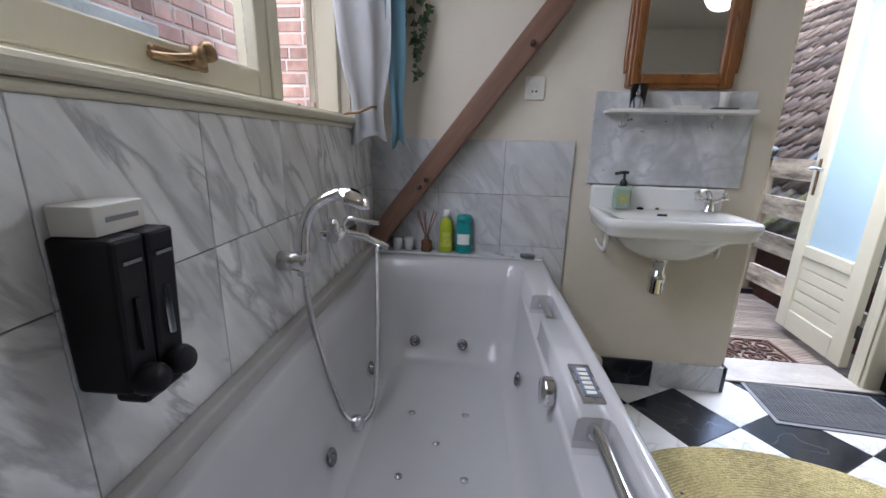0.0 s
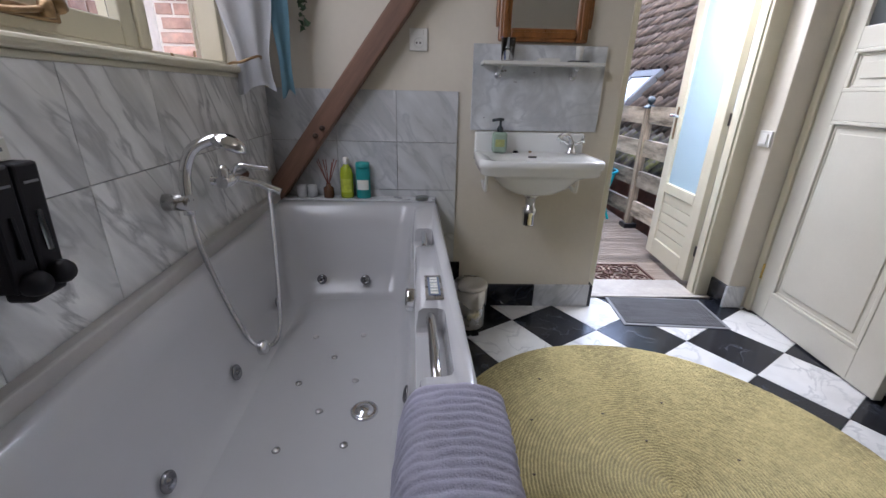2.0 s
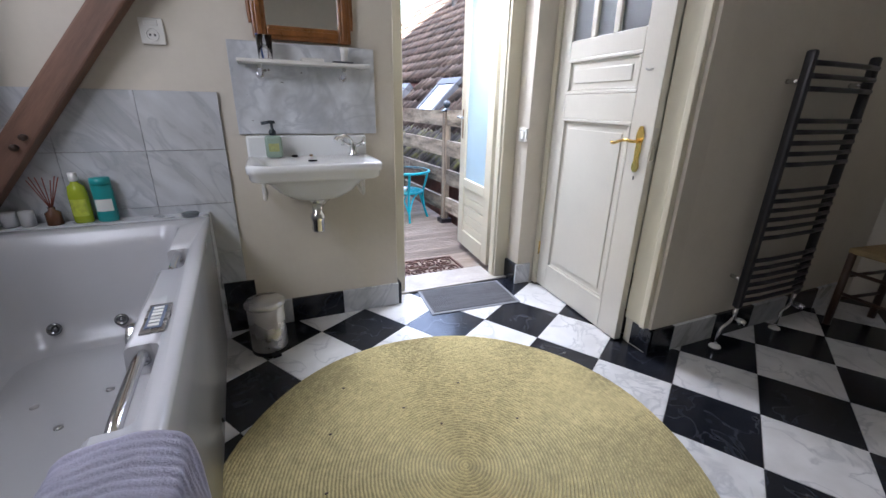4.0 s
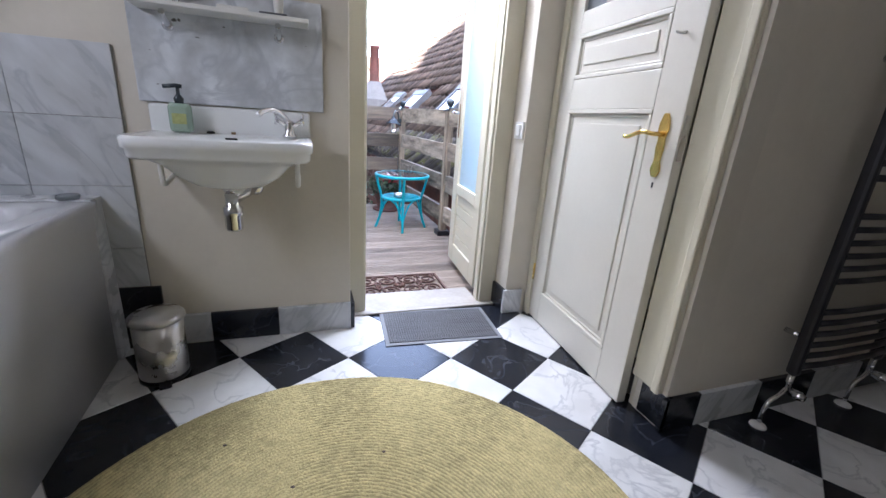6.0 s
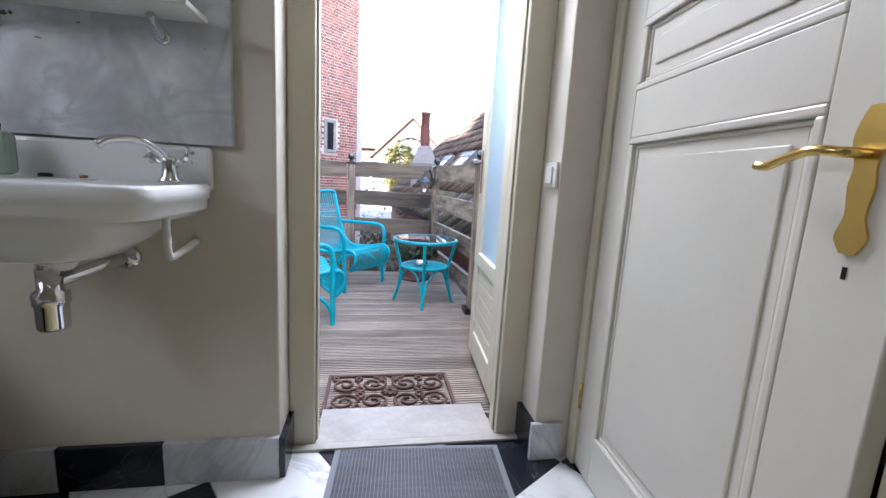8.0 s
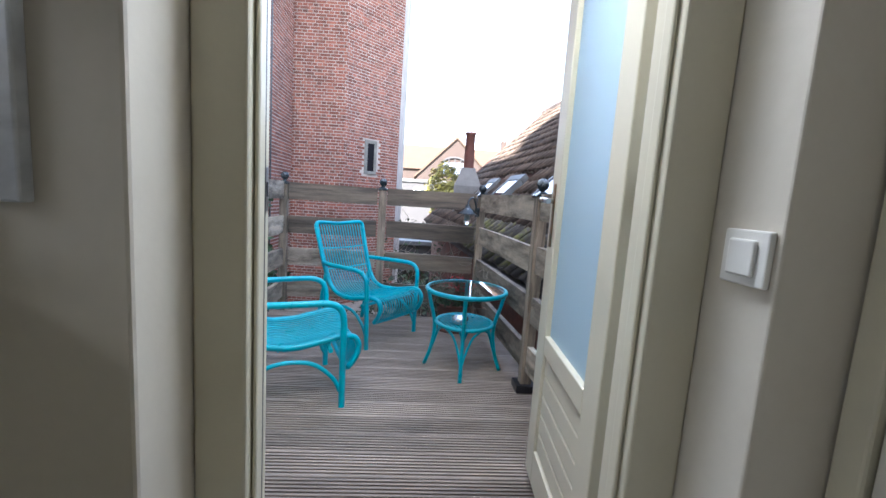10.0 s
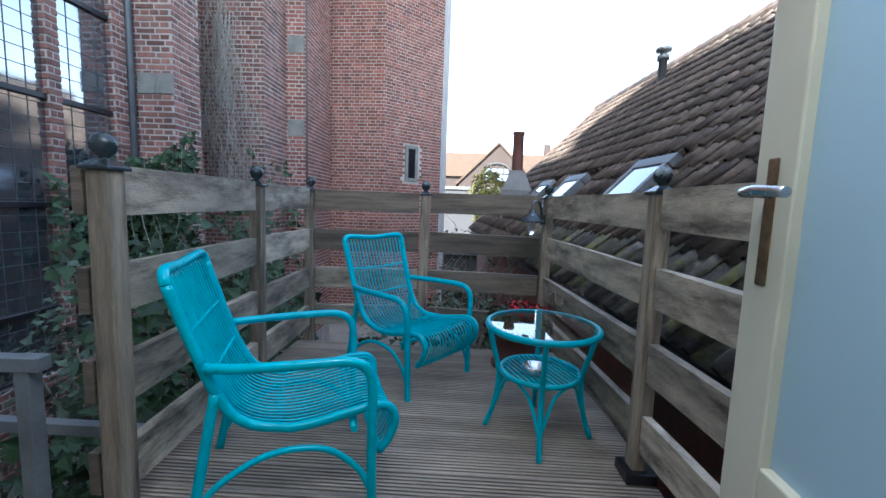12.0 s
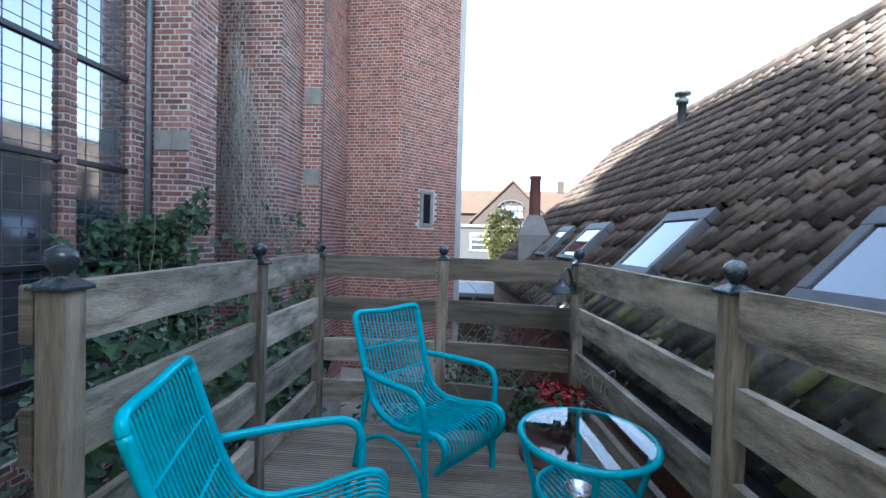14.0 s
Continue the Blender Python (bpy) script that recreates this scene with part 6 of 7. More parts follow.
# windows
for y0, y1 in ((3.56, 6.24), (6.35, 6.92)):
    w = part("window", one(-1.46, -1.42, y0, y1, -0.7 - GROUND, 9.5 - GROUND), LEADGLASS, church, "tall leaded church window reflecting the sky")
    for z in np.arange(-0.08, 7, 0.95):
        part("glazing_bar", one(-1.419, -1.385, y0, y1, z - GROUND, z + 0.05 - GROUND, 0.004), DARKMETAL, w)
    k = int((y1 - y0) / 0.14)
    bm = B()
    for i in range(1, k):
        yy = y0 + (y1 - y0) * i / k
        box(bm, -1.4195, -1.4155, yy - 0.003, yy + 0.003, -0.65 - GROUND, 6.5 - GROUND)
    for i in range(50):
        box(bm, -1.4195, -1.416, y0, y1, -0.60 + i * 0.14 - GROUND, -0.594 + i * 0.14 - GROUND)
    part("lead_came", bm, LEAD, w)["kind"] = "stuff"
core("mullion_core", [(-1.46, 6.243), (-1.362, 6.243), (-1.362, 6.347), (-1.46, 6.347)], -0.7 - GROUND, 12, MORTAR)
brick_face((-1.36, 6.24), (-1.36, 6.35), -0.65 - GROUND, CZ1, church, BRICKM, seed=20, blen=0.24)
brick_face((-1.42, 6.24), (-1.36, 6.24), -0.65 - GROUND, CZ1, church, BRICKM, seed=21)
brick_face((-1.42, 6.925), (-1.36, 6.925), -0.65 - GROUND, CZ1, church, BRICKM, seed=22)
brick_face((-1.38, 3.55), (-1.38, 6.93), CZ0, -0.65 - GROUND, church, BRICKM, seed=23)
for x, y, r in ((-1.33, 7.11, 0.035), (-0.24, 9.33, 0.014)):
    bm = B()
    tube(bm, [(x, y, 0.5), (x, y, 12)], r, 10)
    part("downpipe", bm, LEAD, church, "grey downpipe")

# ================= tiled roof beside the balcony =================
U = Vector((-0.08, 1, 0)).normalized()
NX = Vector((U.y, -U.x, 0))
VS = (NX + Vector((0, 0, 1))).normalized()
NR = U.cross(VS) * -1 if U.cross(VS).z < 0 else U.cross(VS)
E0 = Vector((3.35, 4.5, 0.42))
RM = Matrix((( *[U[0], VS[0], NR[0]], E0[0]), (*[U[1], VS[1], NR[1]], E0[1]), (*[U[2], VS[2], NR[2]], E0[2]), (0, 0, 0, 1)))
U0, U1, V1 = -1.45, 9.15, 4.62
roof = thing("tiled_house", (4.5, 8, GROUND), "neighbouring house with dark mossy pantile roof", "house")
bm = B()
box(bm, U0, U1, 0.0, V1, -0.12, -0.045)
part("roof_deck", bm, CLAYPOT, roof, at=roof.matrix_basis.inverted() @ RM)
RI = roof.matrix_basis.inverted() @ RM


def tile_rows(w, l):
    """One pantile: an S-shaped sheet with a lip, its low edge at v = 0."""
    xs = [(0.0, 0.022), (0.016, 0.050), (0.038, 0.062), (0.060, 0.050), (0.074, 0.010), (0.086, -0.018), (0.150, -0.024), (0.212, -0.014), (0.235, 0.018)]
    return [(x / 0.235 * (w + 0.014), z) for x, z in xs]


TWD, TLN = 0.195, 0.275


def tile_geo(verts, faces, M):
    pr = tile_rows(TWD, TLN)
    i = len(verts)
    k = len(pr)
    for v, dz in ((0.0, 0.016), (TLN + 0.05, -0.014)):
        for x, z in pr:
            verts.append(tuple(M @ Vector((x, v, z + dz))))
    for x, z in pr:
        verts.append(tuple(M @ Vector((x, 0.002, z + 0.004))))
    for j in range(k - 1):
        faces.append((i + j, i + j + 1, i + k + j + 1, i + k + j))
        faces.append((i + 2 * k + j, i + 2 * k + j + 1, i + j + 1, i + j))


SKY = [(-0.25, 0.47, 0.74, 1.27), (1.86, 2.46, 0.74, 1.42), (3.80, 4.47, 0.78, 1.38), (5.25, 5.85, 0.78, 1.38)]


def in_sky(u, v):
    return any(a - 0.18 < u < b + 0.02 and c - 0.17 < v < d + 0.02 for a, b, c, d in SKY)


rnd = random.Random(5)
vv, ff = [], []
vt, ft_ = [], []
tile_geo(vt, ft_, Matrix())
tm = bpy.data.meshes.new("pantile")
tm.from_pydata(vt, [], ft_)
tm.materials.append(PANTILE)
for p in tm.polygons:
    p.use_smooth = True
tmoss = tm.copy()
tmoss.materials[0] = MOSSTILE
NU, NV = int((U1 - U0) / TWD), int(V1 / TLN) + 1
todo = []
for i in range(NU):
    for j in range(NV):
        u, v = U0 + i * TWD, -0.05 + j * TLN
        if not in_sky(u, v):
            todo.append((u, v))
todo.sort(key=lambda q: (q[0] - 0.5) ** 2 + q[1] ** 2)
PANTS = []
for k, (u, v) in enumerate(todo):
    M = pose(u + rnd.uniform(-0.003, 0.003), v + rnd.uniform(-0.008, 0.008), rnd.uniform(0, 0.005), rnd.uniform(-1.2, 1.2), rnd.uniform(-1, 1), rnd.uniform(-1.2, 1.2))
    if k < 290:
        PANTS.append((v < 0.35, RI @ M))
    else:
        tile_geo(vv, ff, M)
me = bpy.data.meshes.new("pantiles")
me.from_pydata(vv, [], ff)
me.materials.append(PANTILE)
for p in me.polygons:
    p.use_smooth = True
part("pantile_field", me, PANTILE, roof, at=RI)["kind"] = "stuff"
bm = B()
for k in range(31):
    u = U0 + k * 0.345
    M = pose(u, V1 + 0.02, 0.02, 0, 90, 0)
    vs = []
    for a in np.linspace(-0.2, math.pi + 0.2, 8):
        for o, sc in ((0, 1.0), (0.36, 0.9)):
            vs.append(bm.verts.new((u + o, V1 + 0.03 - 0.11 * sc * math.cos(a), 0.02 + 0.10 * sc * math.sin(a))))
    for q in range(7):
        bm.faces.new((vs[2 * q], vs[2 * q + 2], vs[2 * q + 3], vs[2 * q + 1]))
part("ridge_capping", bm, PANTILE, roof, at=RI)["kind"] = "stuff"
bm = B()
box(bm, U1, U1 + 0.05, -0.05, V1, -0.12, 0.06, 0.01)
part("verge_board", bm, CLAYPOT, roof, at=RI)
hw = B()
for p0, p1 in ((E0 + U * U0 + NX * 0.2, E0 + U * U1 + NX * 0.2),):
    d = Matrix((( *[U[0], NX[0], 0], p0[0]), (*[U[1], NX[1], 0], p0[1]), (0, 0, 1, 0), (0, 0, 0, 1)))
    box(hw, 0, U1 - U0, 0, 0.2, GROUND, 0.42, m=d)
    box(hw, U1 - U0 - 0.2, U1 - U0, 0, 6.0, GROUND, 0.42, m=d)
part("wall", hw, BRICKM, roof, at=roof.matrix_basis.inverted())
# gable triangle at the far end
bm = B()
f = [E0 + U * (U1 - 0.1) + NX * 0.1, E0 + U * (U1 - 0.1) + NX * (V1 * 1.414), E0 + U * (U1 - 0.1) + NX * (V1 * 0.707) + Vector((0, 0, V1 * 0.707 - 0.15))]
a_ = [bm.verts.new(p) for p in f]
b_ = [bm.verts.new(p + U * 0.1) for p in f]
bm.faces.new(a_)
bm.faces.new(b_)
for q in range(3):
    bm.faces.new((a_[q], a_[(q + 1) % 3], b_[(q + 1) % 3], b_[q]))
part("gable", bm, BRICKM, roof, at=roof.matrix_basis.inverted())
# far slope
bm = B()
p = [E0 + U * U0 + VS * V1, E0 + U * U1 + VS * V1, E0 + U * U1 + NX * (V1 * 1.414), E0 + U * U0 + NX * (V1 * 1.414)]
a_ = [bm.verts.new(q) for q in p]
b_ = [bm.verts.new(q - Vector((0, 0, 0.1))) for q in p]
bm.faces.new(a_)
bm.faces.new(b_)
for q in range(4):
    bm.faces.new((a_[q], a_[(q + 1) % 4], b_[(q + 1) % 4], b_[q]))
part("far_slope", bm, PANTILE, roof, at=roof.matrix_basis.inverted())
# gutter
bm = B()
gp = []
for s in (U0, U1):
    ring = []
    for a in np.linspace(math.pi, 2 * math.pi, 9):
        for r in (0.06,):
            c = E0 + U * s - NX * 0.045 + Vector((0, 0, -0.05))
            ring.append(bm.verts.new(c + NX * (r * math.cos(a)) + Vector((0, 0, r * math.sin(a)))))
    gp.append(ring)
for q in range(8):
    bm.faces.new((gp[0][q], gp[0][q + 1], gp[1][q + 1], gp[1][q]))
bmesh.ops.solidify(bm, geom=bm.faces[:], thickness=0.006)
part("gutter", bm, LEAD, roof, "grey half-round gutter", roof.matrix_basis.inverted())
for a, b, c, d in SKY:
    sk = part("skylight", one(a - 0.03, b + 0.03, c - 0.03, c + 0.04, -0.03, 0.10, 0.006), LEAD, roof, "grey metal roof window", RI)
    for q in ((a - 0.03, a + 0.035, c + 0.041, d - 0.051), (b - 0.035, b + 0.03, c + 0.041, d - 0.051), (a - 0.04, b + 0.04, d - 0.05, d + 0.08)):
        part("skylight_frame", one(q[0], q[1], q[2], q[3], -0.03, 0.10, 0.006), LEAD, sk)
    part("skylight_pane", one(a + 0.03, b - 0.03, c + 0.03, d - 0.04, 0.078, 0.086), SKYGLASS, sk)
bm = B()
pv = E0 + U * 5.6 + VS * 4.1
lathe(bm, [(0.07, -0.15), (0.07, 0.38), (0.10, 0.38), (0.10, 0.46), (0.055, 0.47), (0.055, 0.52), (0.13, 0.53), (0.13, 0.58), (0, 0.62)], 14, Matrix.Translation(pv))
part("flue", bm, LEAD, roof, "grey metal flue pipe", roof.matrix_basis.inverted())
ch = thing("chimney", (3.44, 11.15, 0.7), "grey rendered chimney with a tall clay pot", "chimney")
bm = B()
lathe(bm, [(0.42, -0.3), (0.42, 0.66), (0.38, 0.72), (0.22, 1.02), (0.19, 1.06), (0, 1.06)], 4, pose(0, 0, 0, 0, 0, 40), smooth=False)
part("shaft", bm, CONCRETE, ch)
bm = B()
lathe(bm, [(0.115, 1.05), (0.105, 1.78), (0.12, 1.79), (0.12, 1.84), (0.09, 1.84), (0.09, 1.5), (0, 1.5)], 18)
part("pot", bm, CLAYPOT, ch, "dark red clay pot")


# ---- brick wall close outside the window: each brick by itself ----
PALEBRICK = mat("pale_red_brick", (0.55, 0.36, 0.29), 0.9, var=0.25, scale=9, fine=60, bump=0.4, piece=0.3, second=(0.44, 0.38, 0.34), second_at=(0.52, 0.78))


def brick_mesh(l, h=0.062, out=0.007):
    bm = B()
    e = 0.004
    lo = [bm.verts.new(p) for p in ((0, 0, 0), (0, l, 0), (0, l, h), (0, 0, h))]
    hi = [bm.verts.new(p) for p in ((out, e, e), (out, l - e, e), (out, l - e, h - e), (out, e, h - e))]
    for k in range(4):
        bm.faces.new((lo[k], lo[(k + 1) % 4], hi[(k + 1) % 4], hi[k]))
    bm.faces.new(hi)
    return mesh_of("brick", bm, PALEBRICK)


LONG, SHORT = brick_mesh(0.205), brick_mesh(0.098)
rb = random.Random(8)
OUTER = []
for r in range(17):
    z = 1.12 + r * 0.076
    y = 0.55 - rb.uniform(0, 0.1)
    k = 0
    while y < 3.02:
        l = 0.218 if r % 2 == 0 else 0.110
        OUTER.append((LONG if r % 2 == 0 else SHORT, pose(0.0 + rb.uniform(-0.002, 0.003), y - 1.3, z + 3.2 + rb.uniform(-0.002, 0.002), rb.uniform(-0.6, 0.6), 0, 0)))
        y += l
for r in range(17):
    x = 0.005 + rb.uniform(0, 0.03)
    while x < 0.55:
        l = 0.218 if rb.random() < 0.45 else 0.110
        OUTER.append((LONG if l > 0.2 else SHORT, pose(x, 1.95 + rb.uniform(-0.003, 0.002), 4.32 + r * 0.076 + rb.uniform(-0.003, 0.003), 0, rb.uniform(-0.8, 0.8), -90)))
        x += l
part("stone_block", one(0.0, 0.02, 0.35, 1.05, 4.40, 4.82, 0.01), mat("pale_green_stone", (0.50, 0.56, 0.52), 0.8, var=0.12, scale=5, bump=0.2), ow, "pale green stone block")
brick_face((0.0, -2.9), (0.0, 2.15), 2.2, 4.30, ow, PALEBRICK, course=0.076, seed=31)
brick_face((0.0, -2.9), (0.0, 2.35), 5.62, 6.2, ow, PALEBRICK, course=0.076, seed=32)

# ---- barn lamp on the fence post ----
bl = thing("barn_lamp", (2.80, 5.56, 0.93), "dark enamel outdoor lamp with glass jar on the post", "wall lamp")
bm = B()
tube(bm, smooth_path([(0.07, 0.02, 0.02), (0.05, 0.0, 0.10), (0.02, -0.05, 0.135), (-0.02, -0.11, 0.11), (-0.03, -0.135, 0.06)], 6), 0.008, 8)
part("gooseneck", bm, DARKBLUE, bl)
bm = B()
lathe(bm, [(0.018, 0.075), (0.025, 0.05), (0.05, 0.035), (0.088, 0.002), (0.092, -0.004), (0.086, -0.002), (0.04, 0.026), (0, 0.03)], 24, pose(-0.03, -0.14, 0.0))
part("shade", bm, DARKBLUE, bl)
bm = B()
lathe(bm, [(0.026, 0.0), (0.032, -0.03), (0.032, -0.075), (0.02, -0.10), (0, -0.105)], 18, pose(-0.03, -0.14, 0.0))
part("glass_jar", bm, CLEAR, bl)
bm = B()
lathe(bm, [(0.012, 0.0), (0.018, -0.035), (0.014, -0.06), (0, -0.066)], 12, pose(-0.03, -0.14, 0.0))
part("bulb", bm, WHITEPL, bl)
part("mount", one(0.055, 0.095, 0.01, 0.03, -0.03, 0.05, 0.004), DARKBLUE, bl)


# ---- flower pot with red geraniums ----
fp = thing("flower_pot", (2.70, 5.34, DZ), "round dark pot with red geraniums on the deck", "flower pot")
bm = B()
lathe(bm, [(0, 0.0), (0.16, 0.0), (0.165, 0.02), (0.15, 0.025), (0.11, 0.03), (0.15, 0.20), (0.162, 0.205), (0.162, 0.225), (0.148, 0.225), (0.14, 0.18), (0, 0.18)], 28)
part("bowl", bm, CLAYPOT, fp)


def bush(cx, cy, cz, rx, ry, rz):
    def f(r):
        a, b = r.uniform(0, 2 * math.pi), math.acos(r.uniform(-1, 1))
        s = r.uniform(0.5, 1.0) ** 0.5
        n = Vector((math.sin(b) * math.cos(a), math.sin(b) * math.sin(a), math.cos(b)))
        w = s * (1 + 0.35 * noise.noise(n * 2.3 + Vector((cx, cy, cz))))
        return Vector((cx + n.x * rx * w, cy + n.y * ry * w, cz + n.z * rz * w)), n + Vector((0, 0, 0.4))
    return f


leaves("foliage", 420, bush(0.0, 0.0, 0.29, 0.22, 0.2, 0.12), 0.045, 1, LEAFD, fp)
leaves("blossom", 230, bush(0.05, 0.02, 0.37, 0.17, 0.13, 0.06), 0.026, 2, PETAL, fp)

# ---- climbing twigs round the far corner ----
tw_ = thing("climbing_twigs", (2.6, 5.72, DZ), "bare climbing rose twigs along the fence", "climber")
rr2 = random.Random(4)
for k in range(26):
    x, y, z = rr2.uniform(-0.5, 0.2), rr2.uniform(-0.02, 0.10), rr2.uniform(0.0, 0.3)
    pts = [(x, y, z)]
    for q in range(6):
        x += rr2.uniform(-0.12, 0.10)
        y += rr2.uniform(-0.03, 0.03)
        z += rr2.uniform(0.03, 0.15)
        pts.append((x, y, z))
    bm = B()
    tube(bm, smooth_path(pts, 3), 0.003, 4, taper=0.4)
    part("twig", bm, TWIG, tw_)
for k in range(8):
    pts = [(0.38, -0.5, rr2.uniform(0.2, 0.5))]
    for q in range(6):
        a = pts[-1]
        pts.append((a[0] + rr2.uniform(-0.10, 0.06), a[1] + rr2.uniform(-0.12, 0.10), a[2] + rr2.uniform(-0.03, 0.08)))
    bm = B()
    tube(bm, smooth_path(pts, 3), 0.0025, 4, taper=0.4)
    part("twig", bm, TWIG, tw_)
leaves("leaves", 140, bush(-0.25, 0.05, 0.55, 0.35, 0.06, 0.35), 0.03, 5, LEAF, tw_)

# ---- ivy on church and fence ----
ci = thing("wall_ivy", (-0.9, 7.0, GROUND), "green ivy climbing the church wall and fence", "ivy")


def wall_patch(x0, x1, y0, y1, z0, z1, nrm, fade=1.5):
    def f(r):
        for _ in range(50):
            p = Vector((r.uniform(x0, x1), r.uniform(y0, y1), r.uniform(z0, z1)))
            h = (p.z - z0) / (z1 - z0)
            if noise.noise(Vector((p.x * 1.4, p.y * 1.4, p.z * 1.6))) * 0.9 + 0.55 > h ** fade:
                break
        return p - Vector((-0.9, 7.0, GROUND)), Vector(nrm) + Vector((r.uniform(-0.4, 0.4), r.uniform(-0.4, 0.4), r.uniform(0, 0.6)))
    return f


leaves("leaves", 900, wall_patch(-1.38, -0.62, 6.9, 7.14, 0.1, 2.0, (0.2, -1, 0)), 0.085, 11, LEAF, ci)
leaves("leaves", 300, wall_patch(-1.33, -1.25, 6.1, 7.1, 0.3, 2.6, (1, -0.3, 0), 0.8), 0.085, 12, LEAF, ci)
leaves("leaves", 600, wall_patch(-0.9, -0.2, 7.2, 9.3, -0.9, 1.7, (0.5, -1, 0)), 0.095, 13, LEAF, ci)
leaves("leaves", 1500, wall_patch(0.2, 1.05, 4.2, 6.3, -1.0, 0.85, (0.6, -0.6, 0.3), 2.0), 0.085, 14, LEAF, ci)
leaves("leaves", 500, wall_patch(-0.35, 0.3, 6.2, 8.3, -1.0, 1.2, (0.6, -0.6, 0.3), 1.2), 0.10, 15, LEAF, ci)
for k in range(14):
    r_ = random.Random(40 + k)
    pts = [(r_.uniform(-0.4, 0.5), 0.08 if k % 2 else -0.2, 3.2 + r_.uniform(-0.5, 0.4))]
    for q in range(6):
        a = pts[-1]
        pts.append((a[0] + r_.uniform(-0.12, 0.05), a[1] + r_.uniform(-0.02, 0.02), a[2] + r_.uniform(0.1, 0.4)))
    bm = B()
    tube(bm, smooth_path(pts, 3), 0.006, 5, taper=0.3)
    part("stem", bm, TWIG, ci)

# dead vine hanging in the corner behind the pier
dv = thing("dead_vine", (-1.08, 8.33, GROUND), "dry grey tangle of dead vine hanging on the buttress", "vine")
bundles = [B() for _ in range(8)]
r_ = random.Random(77)
for k in range(360):
    top = r_.uniform(1.4, 3.8) if k % 12 else r_.uniform(3.6, 5.4)
    spread = 0.06 + 0.6 * max(0.0, (3.8 - top) / 2.4)
    x, y, z = r_.gauss(0.05, spread * 0.6), 0.02 - abs(r_.gauss(0, 0.10)), top
    pts = [(x, y, z - GROUND)]
    for q in range(r_.randint(3, 6)):
        x += r_.gauss(0.006, 0.055 + 0.015 * q)
        y += r_.gauss(0, 0.03)
        y = min(y, 0.2)
        z -= r_.uniform(0.08, 0.30)
        pts.append((x, y, z - GROUND))
    if pts[-1][2] + GROUND < 0.6:
        pts = [p for p in pts if p[2] + GROUND > 0.6]
    if len(pts) > 2:
        tube(bundles[k % 8], smooth_path(pts, 3), r_.uniform(0.0025, 0.005), 4, taper=0.5)
DRYVINE = mat("bleached_dry_stem", (0.36, 0.32, 0.27), 0.9, var=0.3, scale=10, piece=0.4)
for bm in bundles:
    part("strand_bundle", bm, DRYVINE, dv)["kind"] = "stuff"

# ---- garden shrubs below and beside the balcony ----
def shrub(name, x, y, z, rx, ry, rz, n, size, m, label, seed, cat="shrub"):
    s = thing(name, (x, y, z), label, cat)
    rs = random.Random(seed)
    for k in range(7):
        bm = B()
        a = rs.uniform(0, 6.28)
        tube(bm, smooth_path([(0, 0, -rz), (0.2 * rx * math.cos(a), 0.2 * ry * math.sin(a), -0.4 * rz), (0.7 * rx * math.cos(a), 0.7 * ry * math.sin(a), 0.4 * rz)], 4), 0.02, 5, taper=0.3)
        part("branch", bm, TWIG, s)
    leaves("leaves", n, bush(0, 0, 0, rx, ry, rz), size, seed, m, s)
    return s


GREYLEAF = mat("grey_green_leaf", (0.11, 0.15, 0.095), 0.6, var=0.35, scale=20, piece=0.4)
shrub("garden_shrub", -0.45, 5.75, -0.75, 0.6, 0.75, 1.4, 1500, 0.07, GREYLEAF, "feathery grey-green shrub beside the balcony", 21)
shrub("garden_shrub", 0.05, 5.4, -1.3, 0.7, 0.9, 1.4, 1100, 0.09, LEAFD, "dark green shrub beside the fence", 22)
shrub("garden_shrub", 2.3, 7.0, -0.85, 0.7, 0.6, 1.0, 1100, 0.07, LEAFD, "dark green shrub behind the fence", 23)
shrub("garden_shrub", 1.5, 7.5, -1.5, 0.8, 0.7, 1.2, 700, 0.08, LEAF, "leafy shrub in the garden", 24)
shrub("garden_shrub", 2.45, 8.8, -1.1, 0.6, 0.7, 1.1, 700, 0.08, LEAF, "leafy shrub by the eaves", 25)

# ---- steel braces and lower plank wall left of the deck ----
st = thing("steel_bracing", (1.0, 3.6, DZ), "grey galvanised steel braces beside the balcony", "steel brace")
GALV = mat("galvanised_steel", (0.20, 0.22, 0.24), 0.5, 0.4, var=0.25, scale=6)
for a, b in (((-0.9, 0.3, 0.05), (0.2, 0.25, -0.05)), ((-0.9, 0.1, 0.42), (0.25, 0.45, 0.20)), ((0.15, 0.1, 0.62), (0.15, 0.1, -0.9)), ((-0.1, 0.08, 0.60), (0.2, 0.1, 0.60))):
    bm = B()
    va, vb = Vector(a), Vector(b)
    M = (vb - va).to_track_quat("Z", "Y").to_matrix().to_4x4()
    box(bm, -0.02, 0.02, -0.02, 0.02, 0, (vb - va).length, 0.003, Matrix.Translation(va) @ M)
    part("bar", bm, GALV, st)

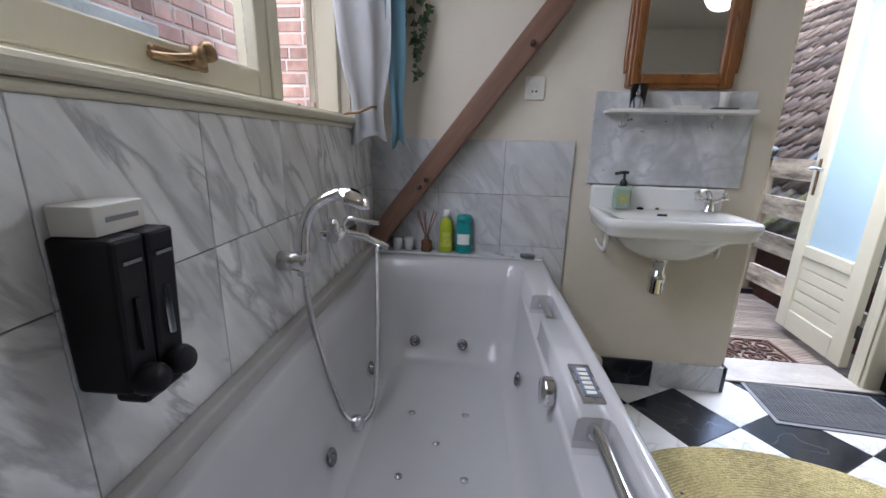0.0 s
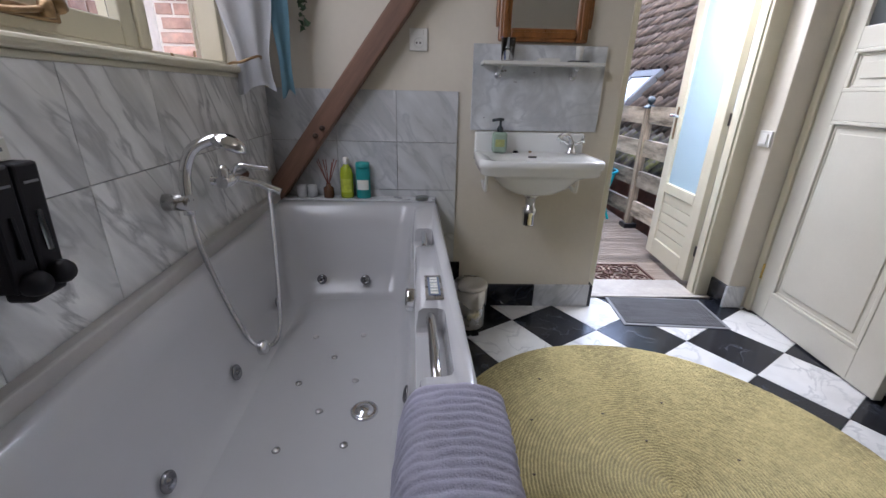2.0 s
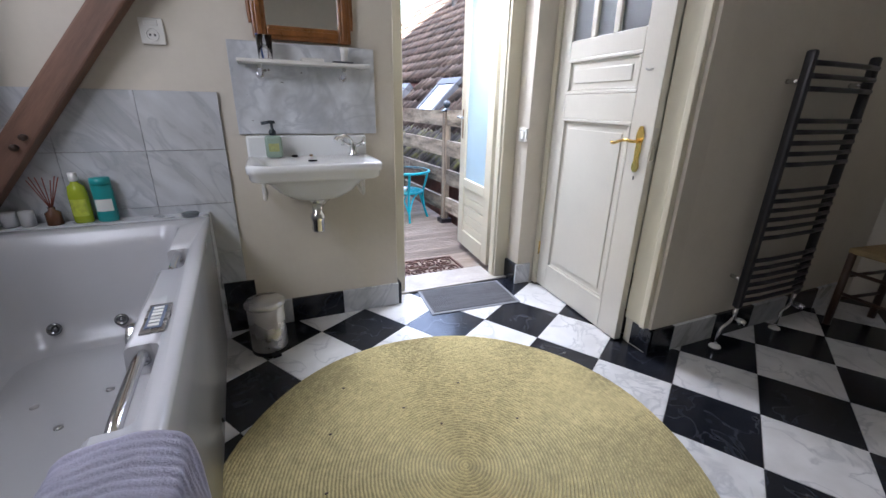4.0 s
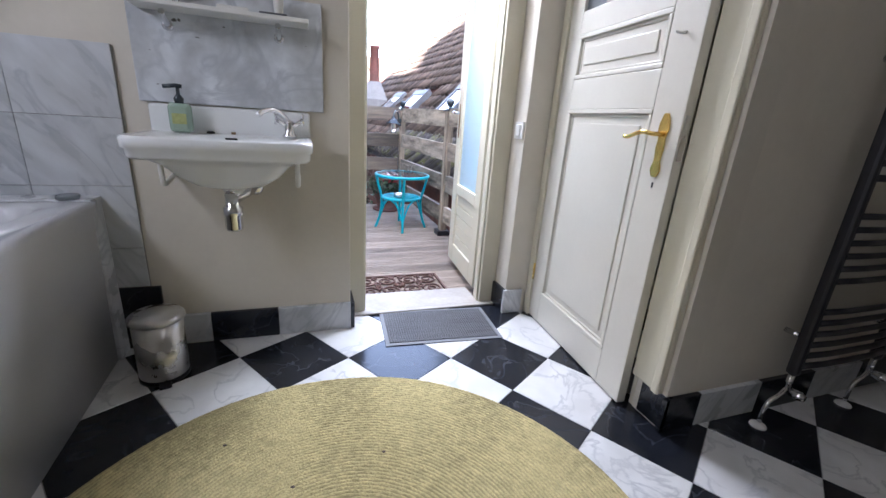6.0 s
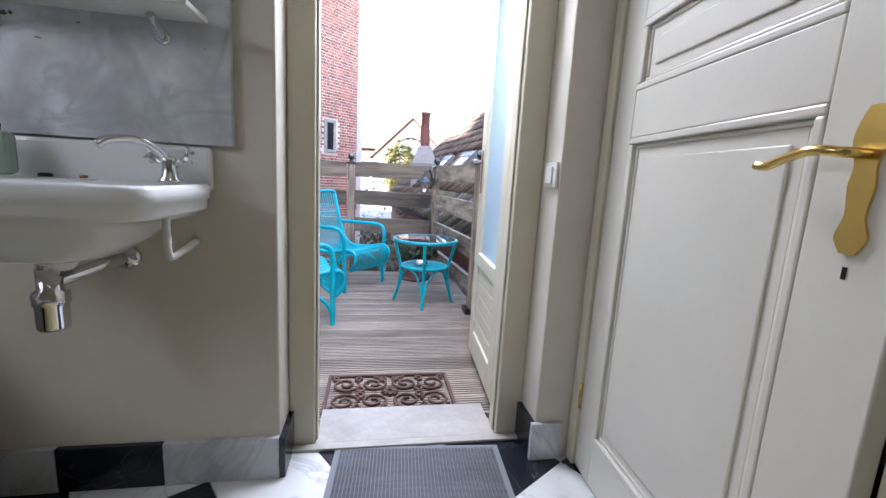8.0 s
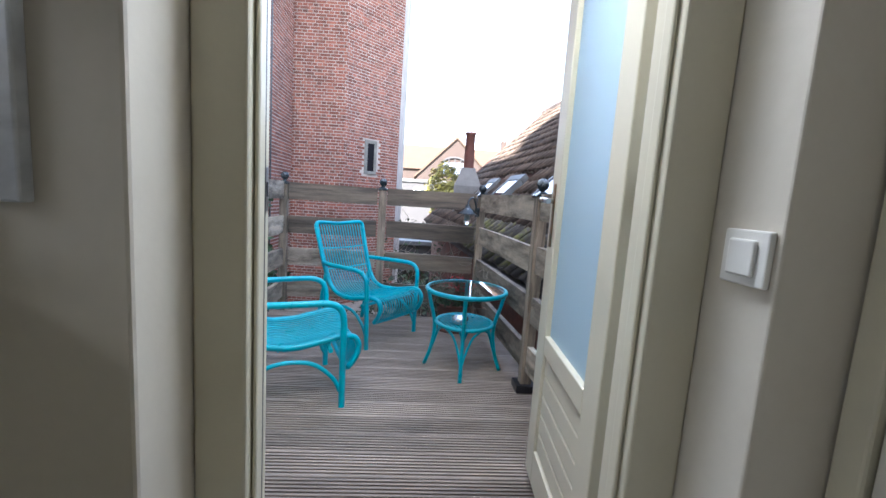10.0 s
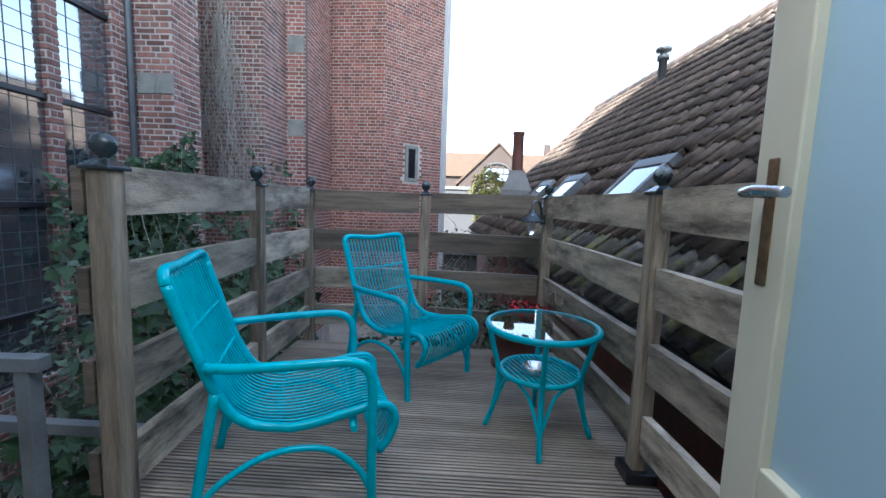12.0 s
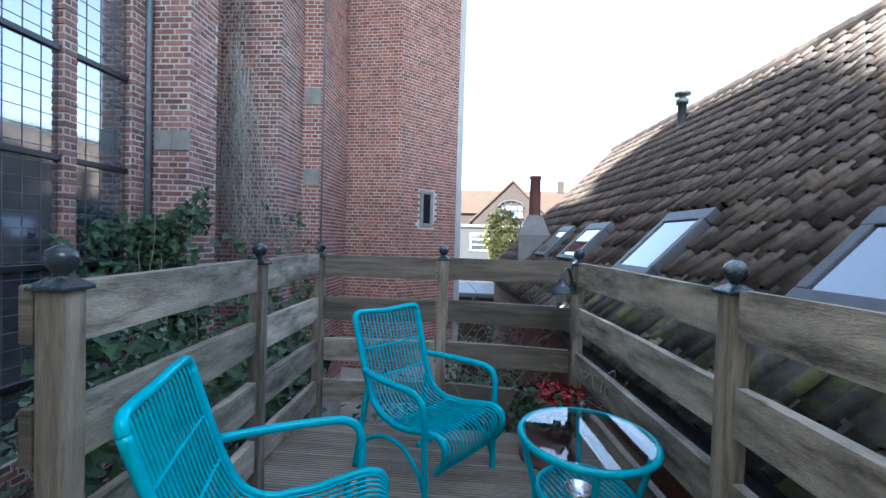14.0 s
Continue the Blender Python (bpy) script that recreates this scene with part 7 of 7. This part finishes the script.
# ---- distance ----
far = thing("gabled_house", (0, 46, GROUND), "far brown brick house with a pointed gable", "house")
bm = B()
pts = [(2.1, 0), (10.3, 0), (10.3, 6.8), (6.2, 10.8), (2.1, 6.8)]
A_ = [bm.verts.new((x, 0, z)) for x, z in pts]
C_ = [bm.verts.new((x, 8, z)) for x, z in pts]
bm.faces.new(A_)
bm.faces.new(C_)
for q in range(5):
    bm.faces.new((A_[q], A_[(q + 1) % 5], C_[(q + 1) % 5], C_[q]))
part("gable_wall", bm, FARWALL, far)
for s, xa, xb in ((-1, 6.2, 1.8), (1, 6.2, 10.6)):
    bm = B()
    za, zb = 11.0, 6.6
    v = [bm.verts.new(p) for p in ((xa, -0.25, za), (xb, -0.25, zb), (xb, 8, zb), (xa, 8, za), (xa, -0.25, za - 0.25), (xb, -0.25, zb - 0.25), (xb, 8, zb - 0.25), (xa, 8, za - 0.25))]
    for q in ((0, 1, 2, 3), (4, 5, 6, 7), (0, 1, 5, 4), (1, 2, 6, 5), (2, 3, 7, 6), (3, 0, 4, 7)):
        bm.faces.new([v[i] for i in q])
    part("roof", bm, FARROOF, far)
BLUEG = mat("blue_window_glass", (0.16, 0.20, 0.28), 0.15, var=0.2, bump=0)
wf = part("window", one(4.85, 7.35, -0.12, -0.05, 6.9, 8.2, 0.02), BLUEG, far, "arched window with pale bars")
for x in (5.45, 6.1, 6.75):
    part("glazing_bar", one(x - 0.06, x + 0.06, -0.2, -0.12, 6.9, 8.6), RENDERW, wf)
for z in (6.9, 7.7):
    part("glazing_bar", one(4.75, 7.45, -0.21, -0.121, z - 0.06, z + 0.06), RENDERW, wf)
bm = B()
tube(bm, [(6.1 + 1.3 * math.cos(a), -0.1, 8.0 + 0.75 * math.sin(a)) for a in np.linspace(0, math.pi, 14)], 0.12, 6)
part("arch", bm, RENDERW, wf)
fh = thing("far_house_row", (0, 56, GROUND), "far row of houses with orange clay roof", "house")
bm = B()
box(bm, -8, 17, 0, 6, 0, 8.0)
part("wall", bm, FARWALL, fh)
bm = B()
v = [bm.verts.new(p) for p in ((-8, -0.4, 8.0), (17, -0.4, 8.0), (17, 4.5, 11.6), (-8, 4.5, 11.6), (-8, 9, 8.0), (17, 9, 8.0))]
bm.faces.new((v[0], v[1], v[2], v[3]))
bm.faces.new((v[3], v[2], v[5], v[4]))
bm.faces.new((v[0], v[3], v[4]))
bm.faces.new((v[1], v[5], v[2]))
bm.faces.new((v[0], v[4], v[5], v[1]))
part("roof", bm, FARROOF, fh)
bm = B()
box(bm, 13.8, 14.6, 4, 4.8, 11, 13.0, 0.03)
part("chimney", bm, FARWALL, fh)
lowb = thing("flat_annex", (0, 36, GROUND), "grey flat-roofed annex with white-framed windows", "house")
bm = B()
box(bm, -2, 9, 0, 5, 0, 5.5)
part("wall", bm, RENDERW, lowb)
part("parapet", one(-2.1, 9.1, -0.15, 5, 5.5, 5.75, 0.03), LEAD, lowb)
for x in (2.0, 4.6):
    w_ = part("window", one(x, x + 1.5, -0.06, 0.0, 3.6, 5.0), LEADGLASS, lowb)
    for z in (3.6, 4.05, 4.5, 4.95):
        part("window_bar", one(x - 0.05, x + 1.55, -0.12, -0.061, z, z + 0.08), WHITEPL, w_)
    for q in (x - 0.05, x + 1.45):
        part("window_bar", one(q, q + 0.1, -0.13, -0.062, 3.6, 5.0), WHITEPL, w_)
shed = thing("garden_shed", (1.75, 16, GROUND), "low white garden outbuilding with brown door", "outbuilding")
part("wall", one(-1.2, 1.4, 0, 3, 0, 2.6), RENDERW, shed)
part("roof", one(-1.4, 1.6, -0.2, 3.2, 2.6, 2.75, 0.02), LEAD, shed)
part("door", one(0.2, 1.0, -0.05, 0.0, 0.1, 2.1), DARKWOOD, shed)
tree = thing("garden_tree", (3.75, 24, GROUND), "yellow-green tree in early leaf", "tree")
bm = B()
tube(bm, smooth_path([(0, 0, 0), (0.05, 0, 1.6), (-0.03, 0.05, 3.2), (0.02, 0, 4.6)], 5), 0.16, 9, taper=0.35)
part("trunk", bm, TWIG, tree)
rt = random.Random(3)
for k in range(10):
    a, z = rt.uniform(0, 6.28), rt.uniform(2.0, 4.2)
    bm = B()
    tube(bm, smooth_path([(0, 0, z), (0.5 * math.cos(a), 0.5 * math.sin(a), z + 0.4), (0.95 * math.cos(a), 0.95 * math.sin(a), z + 1.0)], 4), 0.05, 6, taper=0.3)
    part("limb", bm, TWIG, tree)
leaves("crown", 2600, bush(0, 0, 4.6, 1.0, 0.95, 1.7), 0.16, 33, LEAFY, tree)

# ---- single pieces last ----
for me_, M in OUTER:
    part("brick", me_, PALEBRICK, ow, at=M)
for mossy, M in PANTS:
    part("pantile", tmoss if mossy else tm, MOSSTILE if mossy else PANTILE, roof, at=M)
